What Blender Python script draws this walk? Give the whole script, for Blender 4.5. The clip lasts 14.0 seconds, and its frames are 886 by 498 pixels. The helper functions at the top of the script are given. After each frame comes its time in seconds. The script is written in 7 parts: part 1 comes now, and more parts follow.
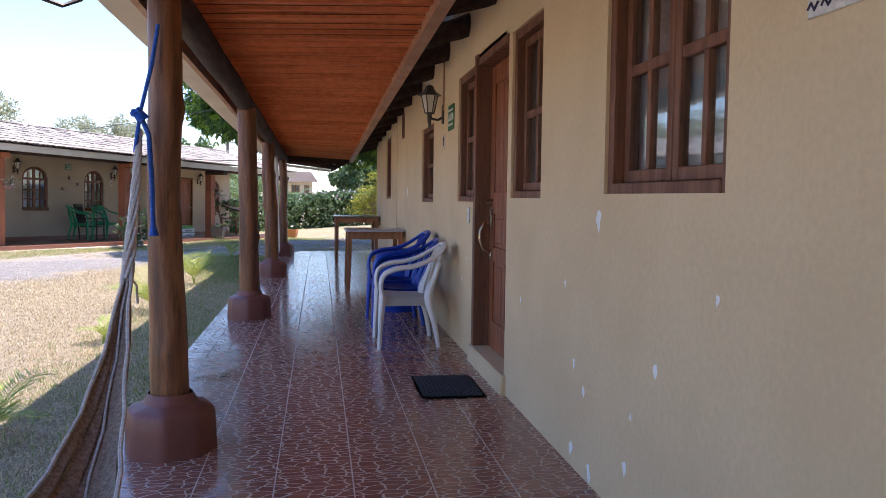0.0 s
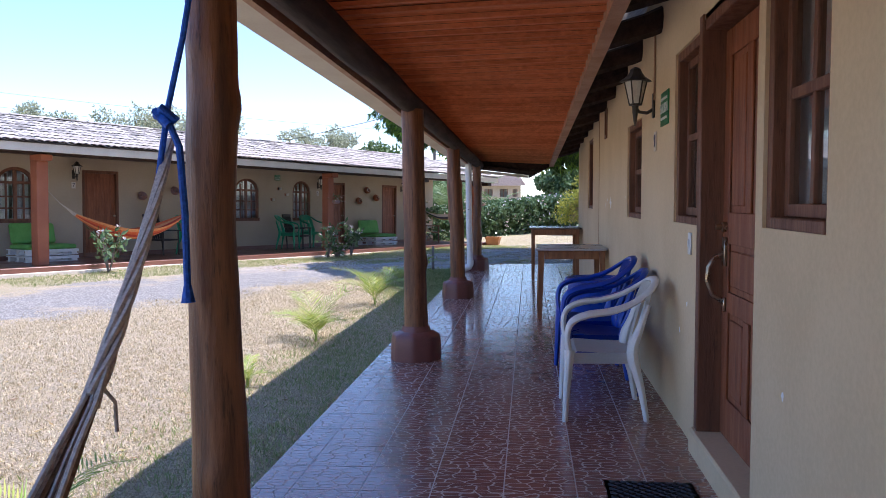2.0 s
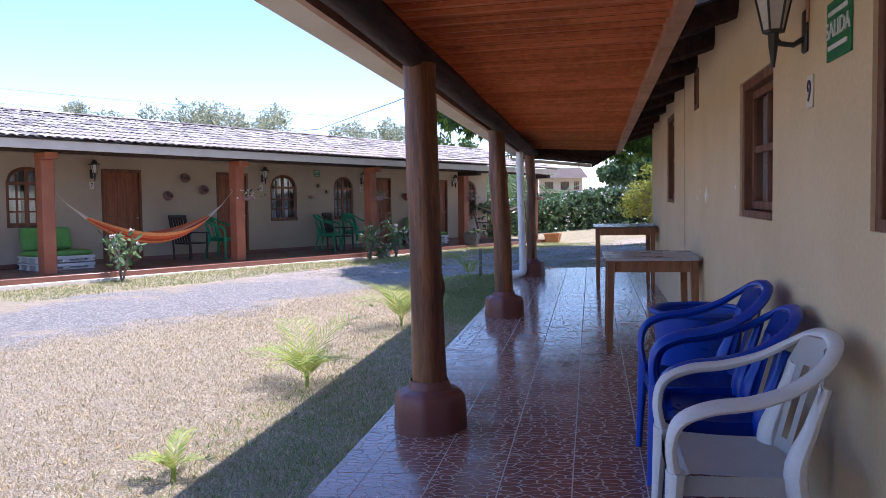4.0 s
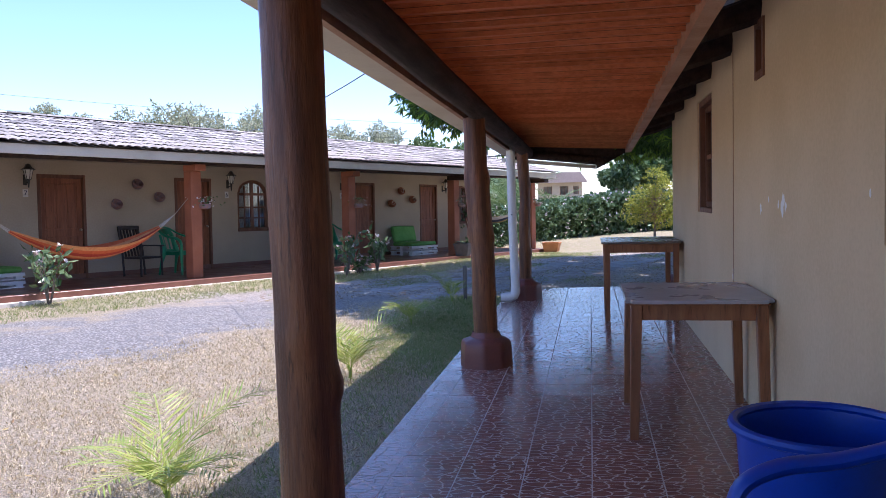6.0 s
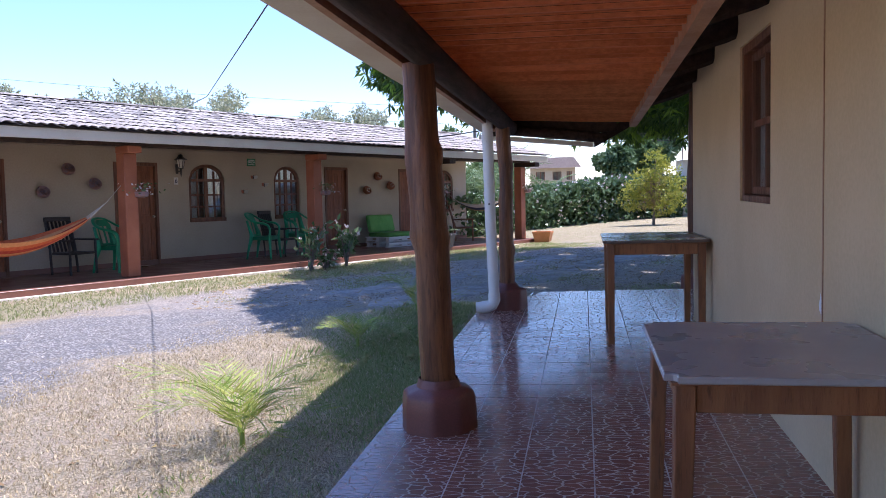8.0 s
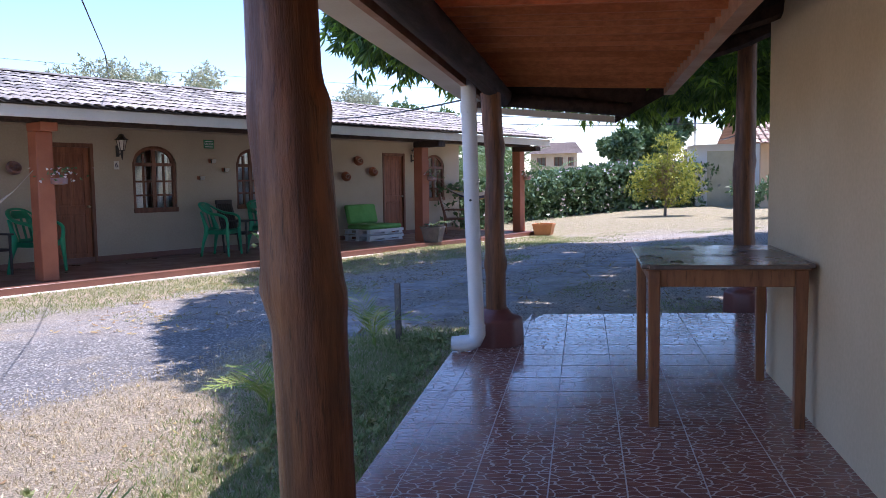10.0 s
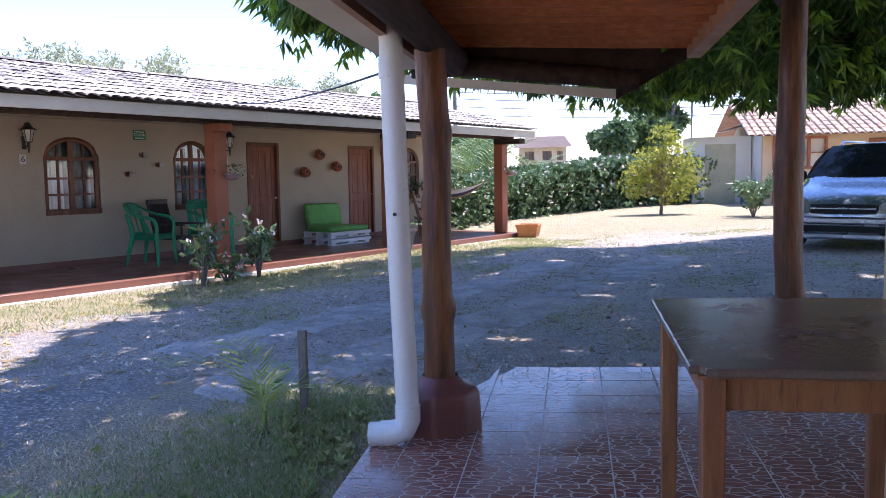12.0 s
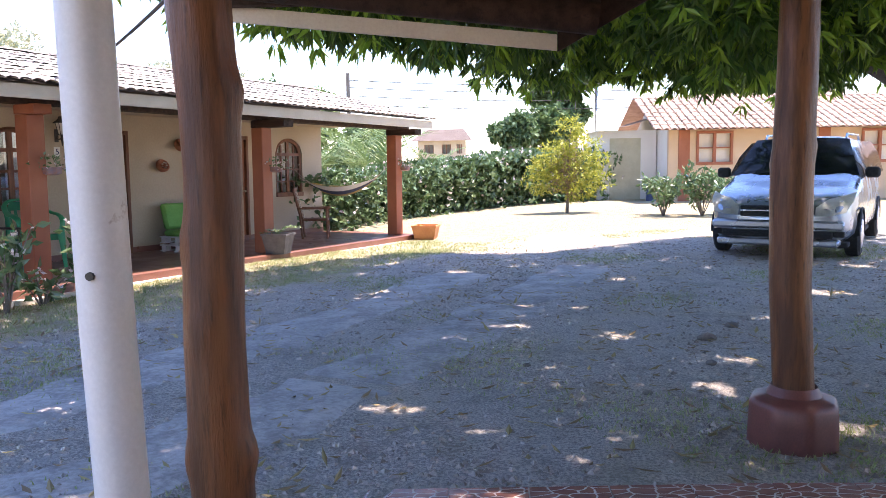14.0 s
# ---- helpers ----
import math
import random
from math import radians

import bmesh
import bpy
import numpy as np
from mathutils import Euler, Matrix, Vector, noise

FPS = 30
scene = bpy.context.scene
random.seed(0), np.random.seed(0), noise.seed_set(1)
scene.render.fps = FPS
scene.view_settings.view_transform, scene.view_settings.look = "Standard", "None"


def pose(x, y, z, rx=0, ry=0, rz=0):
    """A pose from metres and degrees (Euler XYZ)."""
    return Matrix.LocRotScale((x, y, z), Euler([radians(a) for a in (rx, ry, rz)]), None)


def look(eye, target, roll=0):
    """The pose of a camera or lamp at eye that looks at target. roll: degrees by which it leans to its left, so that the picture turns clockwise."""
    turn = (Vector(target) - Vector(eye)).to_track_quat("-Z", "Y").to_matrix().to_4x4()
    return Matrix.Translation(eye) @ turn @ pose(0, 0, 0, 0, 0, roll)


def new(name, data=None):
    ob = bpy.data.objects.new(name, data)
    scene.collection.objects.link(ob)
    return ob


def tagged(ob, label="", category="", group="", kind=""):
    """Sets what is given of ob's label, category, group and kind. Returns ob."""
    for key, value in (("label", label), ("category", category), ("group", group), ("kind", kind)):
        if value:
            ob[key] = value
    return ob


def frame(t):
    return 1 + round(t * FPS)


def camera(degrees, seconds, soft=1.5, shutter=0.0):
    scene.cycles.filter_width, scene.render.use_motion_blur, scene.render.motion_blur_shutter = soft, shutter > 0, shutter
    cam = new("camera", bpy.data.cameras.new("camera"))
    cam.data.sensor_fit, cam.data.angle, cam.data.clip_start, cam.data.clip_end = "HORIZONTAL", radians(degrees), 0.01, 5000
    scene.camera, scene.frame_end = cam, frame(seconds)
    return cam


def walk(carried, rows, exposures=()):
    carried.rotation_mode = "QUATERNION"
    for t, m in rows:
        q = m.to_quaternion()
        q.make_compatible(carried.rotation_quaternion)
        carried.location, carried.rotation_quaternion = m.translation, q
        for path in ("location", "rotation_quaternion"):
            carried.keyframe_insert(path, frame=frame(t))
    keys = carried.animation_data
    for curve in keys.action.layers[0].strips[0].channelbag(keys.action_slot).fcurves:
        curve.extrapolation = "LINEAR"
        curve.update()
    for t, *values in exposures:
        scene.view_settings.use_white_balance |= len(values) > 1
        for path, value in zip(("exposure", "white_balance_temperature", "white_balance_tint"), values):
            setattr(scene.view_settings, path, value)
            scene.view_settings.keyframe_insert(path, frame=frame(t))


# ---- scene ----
EXPOSURES = [(0.0, 1.6, 6150, 24), (2.0, 1.4, 5700, 23), (3.0, 1.45, 5650, 25), (5.5, 1.28, 5600, 28), (9.5, 1.3, 5600, 27), (11.0, 1.55, 5650, 27), (11.5, 1.72, 5700, 28), (13.0, 1.95, 6050, 28), (14.0, 2.38, 6500, 28)]
cam = camera(57.8, 14.0, soft=0.75)
PATH = [
    (0, (0.599, -1.184, 1.178), (0.905, 0.789, 1.05), 0.7),
    (0.5, (0.68, -0.888, 1.213), (0.824, 1.103, 1.093), 0.5),
    (1, (0.765, -0.571, 1.282), (0.82, 1.425, 1.158), 0.3),
    (1.5, (0.85, -0.135, 1.303), (0.674, 1.854, 1.183), -0.2),
    (2, (0.853, 0.337, 1.288), (0.64, 2.321, 1.164), -0.2),
    (2.5, (0.942, 0.84, 1.303), (0.671, 2.818, 1.176), -0.5),
    (3, (0.925, 1.364, 1.276), (0.608, 3.334, 1.14), -0.7),
    (5.5, (0.737, 4.098, 1.326), (0.35, 6.056, 1.195), -1.6),
    (6, (0.754, 4.615, 1.317), (0.391, 6.578, 1.194), -1.5),
    (6.5, (0.711, 5.142, 1.302), (0.364, 7.108, 1.178), -1.8),
    (7, (0.722, 5.68, 1.296), (0.383, 7.647, 1.168), -1.9),
    (9.5, (0.627, 8.445, 1.317), (0.264, 10.401, 1.12), -1.3),
    (10, (0.578, 9.093, 1.318), (0.23, 11.053, 1.124), -1.4),
    (10.5, (0.65, 9.54, 1.322), (0.307, 11.501, 1.128), -1.3),
    (11, (0.615, 10.169, 1.308), (0.253, 12.126, 1.112), -1.9),
    (11.5, (0.596, 10.682, 1.331), (0.26, 12.642, 1.117), -1.5),
    (12, (0.587, 11.223, 1.325), (0.264, 13.186, 1.116), -1.4),
    (12.5, (0.561, 11.701, 1.343), (0.27, 13.669, 1.135), -1.3),
    (13, (0.6, 12.19, 1.357), (0.322, 14.159, 1.147), -1.5),
    (13.5, (0.503, 12.776, 1.338), (0.355, 14.758, 1.122), -1.1),
    (14, (0.535, 13.303, 1.329), (0.458, 15.288, 1.098), -1.0),
]
walk(cam, [(t, look(eye, target, roll)) for t, eye, target, roll in PATH], EXPOSURES)
# ---- world, sun ----
SUN = Vector((0.27, 0.1, 0.95)).normalized()
world = bpy.data.worlds.new("sky")
scene.world = world
world.use_nodes = True
wn = world.node_tree.nodes
sky = wn.new("ShaderNodeTexSky")
sky.sky_type, sky.sun_disc = "NISHITA", False
sky.sun_elevation = math.asin(SUN.z)
sky.sun_rotation = math.atan2(SUN.x, SUN.y)
sky.air_density, sky.dust_density, sky.ozone_density = 1.0, 0.1, 3.5
wn["Background"].inputs[1].default_value = 0.122
deeper = wn.new("ShaderNodeHueSaturation")
deeper.inputs["Saturation"].default_value = 1.04
world.node_tree.links.new(sky.outputs[0], deeper.inputs["Color"])
world.node_tree.links.new(deeper.outputs[0], wn["Background"].inputs[0])
sun_data = bpy.data.lights.new("sun", "SUN")
sun_data.energy, sun_data.angle, sun_data.color = 3.5, radians(0.5), (1.0, 0.93, 0.82)
new("sun", sun_data).matrix_world = look(SUN * 50, (0, 0, 0))


# ---- materials ----
def nodes_of(m):
    m.use_nodes = True
    return m.node_tree.nodes, m.node_tree.links, m.node_tree.nodes["Principled BSDF"]


def mixed(n, l, fac, a, b):
    """A colour mix node; fac, a and b are sockets or values."""
    x = n.new("ShaderNodeMix")
    x.data_type = "RGBA"
    for sock, v in ((x.inputs[0], fac), (x.inputs[6], a), (x.inputs[7], b)):
        if hasattr(v, "is_linked"):
            l.new(v, sock)
        else:
            sock.default_value = v if isinstance(v, (int, float)) else (*v[:3], 1)
    return x.outputs[2]


def ramp(n, l, v, lo, hi, a=0.0, b=1.0):
    r = n.new("ShaderNodeMapRange")
    r.interpolation_type = "SMOOTHSTEP"
    l.new(v, r.inputs[0])
    for k, x in zip((1, 2, 3, 4), (lo, hi, a, b)):
        r.inputs[k].default_value = x
    return r.outputs[0]


def noise_tex(n, l, co, scale, detail=4, rough=0.6):
    t = n.new("ShaderNodeTexNoise")
    t.inputs["Scale"].default_value, t.inputs["Detail"].default_value, t.inputs["Roughness"].default_value = scale, detail, rough
    l.new(co, t.inputs["Vector"])
    return t.outputs[0]


def coords(n, l, stretch=(1, 1, 1), rand=False):
    t = n.new("ShaderNodeTexCoord")
    m = n.new("ShaderNodeMapping")
    m.inputs["Scale"].default_value = stretch
    l.new(t.outputs["Object"], m.inputs[0])
    if rand:
        o, v = n.new("ShaderNodeObjectInfo"), n.new("ShaderNodeVectorMath")
        v.operation = "SCALE"
        v.inputs[0].default_value = (17.0, 29.0, 11.0)
        l.new(o.outputs["Random"], v.inputs["Scale"])
        l.new(v.outputs[0], m.inputs["Location"])
    return m.outputs[0]


def bumped(n, l, p, h, strength, distance=0.01):
    b = n.new("ShaderNodeBump")
    b.inputs["Strength"].default_value, b.inputs["Distance"].default_value = strength, distance
    l.new(h, b.inputs["Height"])
    l.new(b.outputs[0], p.inputs["Normal"])


def mat(name, c, c2=None, scale=12.0, rough=0.6, bump=0.15, metal=0.0, stretch=(1, 1, 1), fine=90.0, rand=False, island=0.0, coat=0.0, wear=None):
    """A surface with blotches and fine grain between the colours c and c2, and, with wear, spots of that colour."""
    m = bpy.data.materials.new(name)
    n, l, p = nodes_of(m)
    c2 = c2 or tuple(v * 0.75 for v in c)
    co = coords(n, l, stretch, rand)
    big, small = noise_tex(n, l, co, scale, 3), noise_tex(n, l, co, fine, 4, 0.7)
    f = n.new("ShaderNodeMath")
    f.operation = "MULTIPLY_ADD"
    l.new(small, f.inputs[0])
    f.inputs[1].default_value = 0.5
    h = n.new("ShaderNodeMath")
    h.operation = "MULTIPLY"
    l.new(big, h.inputs[0])
    h.inputs[1].default_value = 0.5
    l.new(h.outputs[0], f.inputs[2])
    col = mixed(n, l, ramp(n, l, f.outputs[0], 0.36, 0.64), c, c2)
    if wear:
        col = mixed(n, l, ramp(n, l, noise_tex(n, l, co, scale * 2.3, 5, 0.7), 0.66, 0.72), col, wear)
    if island:
        g, v = n.new("ShaderNodeNewGeometry"), n.new("ShaderNodeHueSaturation")
        l.new(ramp(n, l, g.outputs["Random Per Island"], 0, 1, 1 - island, 1 + island), v.inputs["Value"])
        l.new(col, v.inputs["Color"])
        col = v.outputs[0]
    if rand:
        o, v = n.new("ShaderNodeObjectInfo"), n.new("ShaderNodeHueSaturation")
        l.new(ramp(n, l, o.outputs["Random"], 0, 1, 0.82, 1.15), v.inputs["Value"])
        l.new(col, v.inputs["Color"])
        col = v.outputs[0]
    l.new(col, p.inputs["Base Color"])
    l.new(ramp(n, l, big, 0.3, 0.7, max(0.02, rough - 0.08), min(1, rough + 0.08)), p.inputs["Roughness"])
    p.inputs["Metallic"].default_value, p.inputs["Coat Weight"].default_value = metal, coat
    if bump:
        bumped(n, l, p, f.outputs[0], bump)
    return m


def leaf_mat(name, c, c2, trans=0.25, rough=0.45):
    """Leaves: each its own shade between c and c2, and a little light through them."""
    m = bpy.data.materials.new(name)
    n, l, p = nodes_of(m)
    g = n.new("ShaderNodeNewGeometry")
    col = mixed(n, l, g.outputs["Random Per Island"], c, c2)
    l.new(col, p.inputs["Base Color"])
    p.inputs["Roughness"].default_value = rough
    t, mix = n.new("ShaderNodeBsdfTranslucent"), n.new("ShaderNodeMixShader")
    l.new(col, t.inputs[0])
    mix.inputs[0].default_value = trans
    l.new(p.outputs[0], mix.inputs[1])
    l.new(t.outputs[0], mix.inputs[2])
    l.new(mix.outputs[0], n["Material Output"].inputs[0])
    return m


def wood_mat(name, c, c2, rough=0.35, axis=2, rand=True, ring=1.0):
    """Wood with grain along one axis, and darker streaks and knots."""
    m = bpy.data.materials.new(name)
    n, l, p = nodes_of(m)
    st = [9 * ring, 9 * ring, 9 * ring]
    st[axis] = 0.9 * ring
    co = coords(n, l, st, rand)
    a, b = noise_tex(n, l, co, 1.6, 5, 0.65), noise_tex(n, l, co, 6, 5, 0.75)
    col = mixed(n, l, ramp(n, l, a, 0.33, 0.67), c, c2)
    col = mixed(n, l, ramp(n, l, b, 0.52, 0.7, 0, 0.75), col, tuple(v * 0.4 for v in c2))
    l.new(col, p.inputs["Base Color"])
    l.new(ramp(n, l, a, 0.3, 0.7, rough - 0.08, rough + 0.12), p.inputs["Roughness"])
    bumped(n, l, p, b, 0.45, 0.01)
    return m


def tile_mat(name, c, c2, line):
    """Glazed floor tile printed with crazy paving: cream veins between brown stones."""
    m = bpy.data.materials.new(name)
    n, l, p = nodes_of(m)
    co = coords(n, l, (0.8, 1.45, 1), True)
    w = n.new("ShaderNodeTexNoise")
    w.inputs["Scale"].default_value = 14
    l.new(co, w.inputs["Vector"])
    add = n.new("ShaderNodeVectorMath")
    add.operation = "MULTIPLY_ADD"
    l.new(w.outputs["Color"], add.inputs[0])
    add.inputs[1].default_value = (0.045, 0.045, 0)
    l.new(co, add.inputs[2])
    v = n.new("ShaderNodeTexVoronoi")
    v.feature = "DISTANCE_TO_EDGE"
    v.voronoi_dimensions = "2D"
    v.inputs["Scale"].default_value = 15.5
    v.inputs["Randomness"].default_value = 0.85
    l.new(add.outputs[0], v.inputs["Vector"])
    vein = ramp(n, l, v.outputs["Distance"], 0.025, 0.07, 1, 0)
    body = mixed(n, l, ramp(n, l, noise_tex(n, l, co, 14, 4), 0.35, 0.65), c, c2)
    l.new(mixed(n, l, vein, body, line), p.inputs["Base Color"])
    big = noise_tex(n, l, co, 3, 3)
    l.new(mixed(n, l, vein, ramp(n, l, big, 0.3, 0.7, 0.09, 0.22), (0.6, 0.6, 0.6)), p.inputs["Roughness"])
    p.inputs["Specular IOR Level"].default_value = 0.5
    bumped(n, l, p, vein, 0.6, 0.004)
    return m


def glass_mat(name):
    m = bpy.data.materials.new(name)
    n, l, p = nodes_of(m)
    p.inputs["Base Color"].default_value = (0.9, 0.95, 0.95, 1)
    p.inputs["Roughness"].default_value, p.inputs["Transmission Weight"].default_value = 0.02, 1.0
    return m


def ground_mat():
    """Dry lawn, grey gravel drive beside it and trodden dirt beyond, with green where the grass is thick."""
    m = bpy.data.materials.new("ground")
    n, l, p = nodes_of(m)
    co = coords(n, l)
    sep = n.new("ShaderNodeSeparateXYZ")
    l.new(co, sep.inputs[0])

    def along(ax, ay, c):
        d = n.new("ShaderNodeVectorMath")
        d.operation = "DOT_PRODUCT"
        l.new(co, d.inputs[0])
        d.inputs[1].default_value = (ax, ay, 0)
        s = n.new("ShaderNodeMath")
        l.new(d.outputs["Value"], s.inputs[0])
        s.inputs[1].default_value = -c
        return s.outputs[0]

    def op(kind, a, b):
        x = n.new("ShaderNodeMath")
        x.operation, x.use_clamp = kind, kind != "ADD"
        for k, v in enumerate((a, b)):
            if hasattr(v, "is_linked"):
                l.new(v, x.inputs[k])
            else:
                x.inputs[k].default_value = v
        return x.outputs[0]

    wob = noise_tex(n, l, co, 0.55, 5, 0.65)
    grain, fine = noise_tex(n, l, co, 7, 5, 0.7), noise_tex(n, l, co, 55, 5, 0.75)
    patch = noise_tex(n, l, co, 0.9, 4, 0.6)
    wobm = ramp(n, l, wob, 0.2, 0.8, -1.3, 1.3)
    depth = op("ADD", along(-0.8866, 0.4626, 15.083), wobm)
    xs = op("ADD", sep.outputs[0], wobm)
    ys = op("ADD", sep.outputs[1], wobm)
    drive = op("MULTIPLY", ramp(n, l, depth, -6.5, -5.5), ramp(n, l, depth, -2.6, -3.6))
    yard = op("MULTIPLY", ramp(n, l, ys, 15.2, 17.4), ramp(n, l, depth, -1.6, -2.8))
    far = ramp(n, l, ys, 27.0, 31.0)
    straw = mixed(n, l, ramp(n, l, fine, 0.38, 0.62), (0.88, 0.74, 0.53), (0.42, 0.34, 0.21))
    straw = mixed(n, l, ramp(n, l, grain, 0.52, 0.7, 0, 0.6), straw, (0.5, 0.36, 0.26))
    green = mixed(n, l, ramp(n, l, fine, 0.3, 0.7), (0.32, 0.34, 0.15), (0.5, 0.46, 0.26))
    g1 = op("MULTIPLY", ramp(n, l, xs, -1.7, -0.5, 0, 0.75), ramp(n, l, ys, 7.0, 12.5, 0.3, 1.0))
    g2 = op("MULTIPLY", ramp(n, l, depth, -3.4, -1.8), 0.6)
    lawn = mixed(n, l, op("MULTIPLY", op("ADD", g1, g2), ramp(n, l, patch, 0.35, 0.6)), straw, green)
    v = n.new("ShaderNodeTexVoronoi")
    v.inputs["Scale"].default_value = 32
    l.new(co, v.inputs["Vector"])
    stone = mixed(n, l, ramp(n, l, v.outputs["Distance"], 0.1, 0.6), (0.82, 0.77, 0.7), (0.32, 0.3, 0.27))
    stone = mixed(n, l, ramp(n, l, grain, 0.5, 0.75, 0, 0.6), stone, (0.5, 0.47, 0.42))
    clod = noise_tex(n, l, co, 3.2, 8, 0.78)
    stone = mixed(n, l, ramp(n, l, clod, 0.5, 0.66, 0, 0.55), stone, (0.3, 0.3, 0.31))
    dirt = mixed(n, l, ramp(n, l, fine, 0.42, 0.58), (0.82, 0.74, 0.65), (0.4, 0.35, 0.3))
    dirt = mixed(n, l, ramp(n, l, clod, 0.5, 0.64, 0, 0.55), dirt, (0.3, 0.25, 0.2))
    dirt = mixed(n, l, ramp(n, l, clod, 0.44, 0.34, 0, 0.7), dirt, (0.7, 0.66, 0.6))
    dirt = mixed(n, l, ramp(n, l, patch, 0.56, 0.72, 0, 0.4), dirt, mixed(n, l, ramp(n, l, fine, 0.35, 0.65), (0.3, 0.29, 0.13), (0.15, 0.16, 0.07)))
    dirt = mixed(n, l, ramp(n, l, grain, 0.56, 0.68, 0, 0.35), dirt, (0.28, 0.25, 0.22))
    col = mixed(n, l, drive, lawn, stone)
    col = mixed(n, l, op("MULTIPLY", yard, ramp(n, l, patch, 0.3, 0.55, 0.55, 1)), col, dirt)
    col = mixed(n, l, far, col, mixed(n, l, ramp(n, l, grain, 0.3, 0.7), (0.55, 0.45, 0.3), (0.42, 0.38, 0.2)))
    l.new(col, p.inputs["Base Color"])
    p.inputs["Roughness"].default_value = 0.95
    bumped(n, l, p, op("ADD", op("ADD", fine, grain), clod), 1.0, 0.07)
    return m


M_WALL = mat("olive_plaster", (0.73, 0.565, 0.34), (0.65, 0.495, 0.29), 1.2, 0.75, 0.08, fine=40)
M_FARWALL = mat("tan_plaster", (0.48, 0.395, 0.285), (0.42, 0.34, 0.245), 0.9, 0.8, 0.08, fine=30)
M_WHITEWALL = mat("white_plaster", (0.75, 0.72, 0.66), (0.66, 0.63, 0.57), 1, 0.8, 0.08, fine=30)
M_CEIL = mat("orange_ceiling_sheet", (0.95, 0.42, 0.19), (0.68, 0.25, 0.1), 1.6, 0.7, 0.06, stretch=(0.6, 6, 1), fine=30)
M_TRIM = mat("pale_brown_paint", (0.5, 0.28, 0.16), (0.38, 0.2, 0.11), 4, 0.55, 0.1)
M_DARK = wood_mat("dark_stained_wood", (0.05, 0.024, 0.014), (0.022, 0.012, 0.008), 0.8, 1)
M_LOG = wood_mat("varnished_log", (0.27, 0.105, 0.037), (0.1, 0.036, 0.015), 0.4)
M_FRAME = wood_mat("brown_painted_wood", (0.22, 0.088, 0.042), (0.14, 0.055, 0.028), 0.55)
M_DOOR = wood_mat("red_brown_door", (0.32, 0.105, 0.04), (0.21, 0.066, 0.027), 0.5)
M_TABLE = wood_mat("orange_pine", (0.36, 0.15, 0.055), (0.23, 0.09, 0.035), 0.45)
M_TOP = mat("grey_laminate", (0.44, 0.44, 0.46), (0.41, 0.41, 0.43), 3, 0.3, 0.03)
M_TOPW = mat("worn_dark_top", (0.2, 0.15, 0.12), (0.13, 0.1, 0.085), 3, 0.25, 0.05, wear=(0.32, 0.24, 0.18))
M_BASE = mat("maroon_paint", (0.22, 0.075, 0.055), (0.16, 0.055, 0.042), 3, 0.45, 0.1)
M_TILE = tile_mat("stone_print_tile", (0.34, 0.145, 0.1), (0.25, 0.1, 0.075), (0.58, 0.46, 0.38))
M_TILEP = tile_mat("plain_brown_tile", (0.3, 0.125, 0.085), (0.23, 0.092, 0.066), (0.36, 0.18, 0.13))
M_GROUT = mat("grout", (0.72, 0.64, 0.58), (0.5, 0.42, 0.38), 8, 0.8)
M_CREAM = mat("cream_paint", (0.75, 0.68, 0.56), (0.66, 0.58, 0.47), 2, 0.55, 0.05)
M_PVC = mat("white_pvc", (0.82, 0.8, 0.76), (0.74, 0.72, 0.68), 3, 0.35, 0.03, wear=(0.55, 0.5, 0.45))
M_GROUND = ground_mat()
M_TERRA = mat("terracotta_paint", (0.38, 0.13, 0.062), (0.3, 0.1, 0.05), 2, 0.7, 0.08)
M_SLAB = mat("red_cement", (0.23, 0.1, 0.07), (0.17, 0.075, 0.052), 2, 0.35, 0.05)
M_ROOF = mat("weathered_roof_tile", (0.42, 0.39, 0.35), (0.22, 0.2, 0.18), 5, 0.9, 0.2, island=0.45, wear=(0.55, 0.51, 0.46))
M_ROOFR = mat("pink_roof_tile", (0.52, 0.38, 0.29), (0.36, 0.25, 0.185), 5, 0.85, 0.2, island=0.3)
M_GLASS = glass_mat("window_glass")
M_CURT = mat("white_curtain", (0.88, 0.87, 0.84), (0.8, 0.79, 0.76), 4, 0.9, 0.05)
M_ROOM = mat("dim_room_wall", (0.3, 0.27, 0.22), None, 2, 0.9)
M_BLACK = mat("black_iron", (0.03, 0.025, 0.022), (0.05, 0.04, 0.03), 10, 0.45, 0.1)
M_LAMPGLASS = mat("frosted_lamp_glass", (0.75, 0.72, 0.62), None, 4, 0.3, 0.02)
M_BLUE = mat("blue_plastic", (0.008, 0.06, 0.46), (0.007, 0.05, 0.38), 3, 0.35, 0.02)
M_WHITE = mat("white_plastic", (0.78, 0.77, 0.75), (0.7, 0.69, 0.67), 3, 0.4, 0.03)
M_GREEN = mat("green_plastic", (0.015, 0.3, 0.13), (0.012, 0.24, 0.1), 3, 0.4, 0.02)
M_BROWNP = mat("dark_wicker", (0.05, 0.035, 0.03), None, 30, 0.6, 0.3)
M_RUBBER = mat("black_rubber", (0.02, 0.022, 0.028), (0.035, 0.035, 0.04), 20, 0.6, 0.2)
M_METAL = mat("brass_metal", (0.5, 0.42, 0.3), (0.35, 0.28, 0.2), 20, 0.3, 0.05, metal=1.0)
M_SIGN = mat("green_sign", (0.01, 0.2, 0.07), None, 4, 0.4, 0)
M_LETTER = mat("white_letter", (0.85, 0.85, 0.83), None, 4, 0.5, 0)
M_CERAMIC = mat("white_ceramic", (0.8, 0.77, 0.7), None, 6, 0.2, 0)
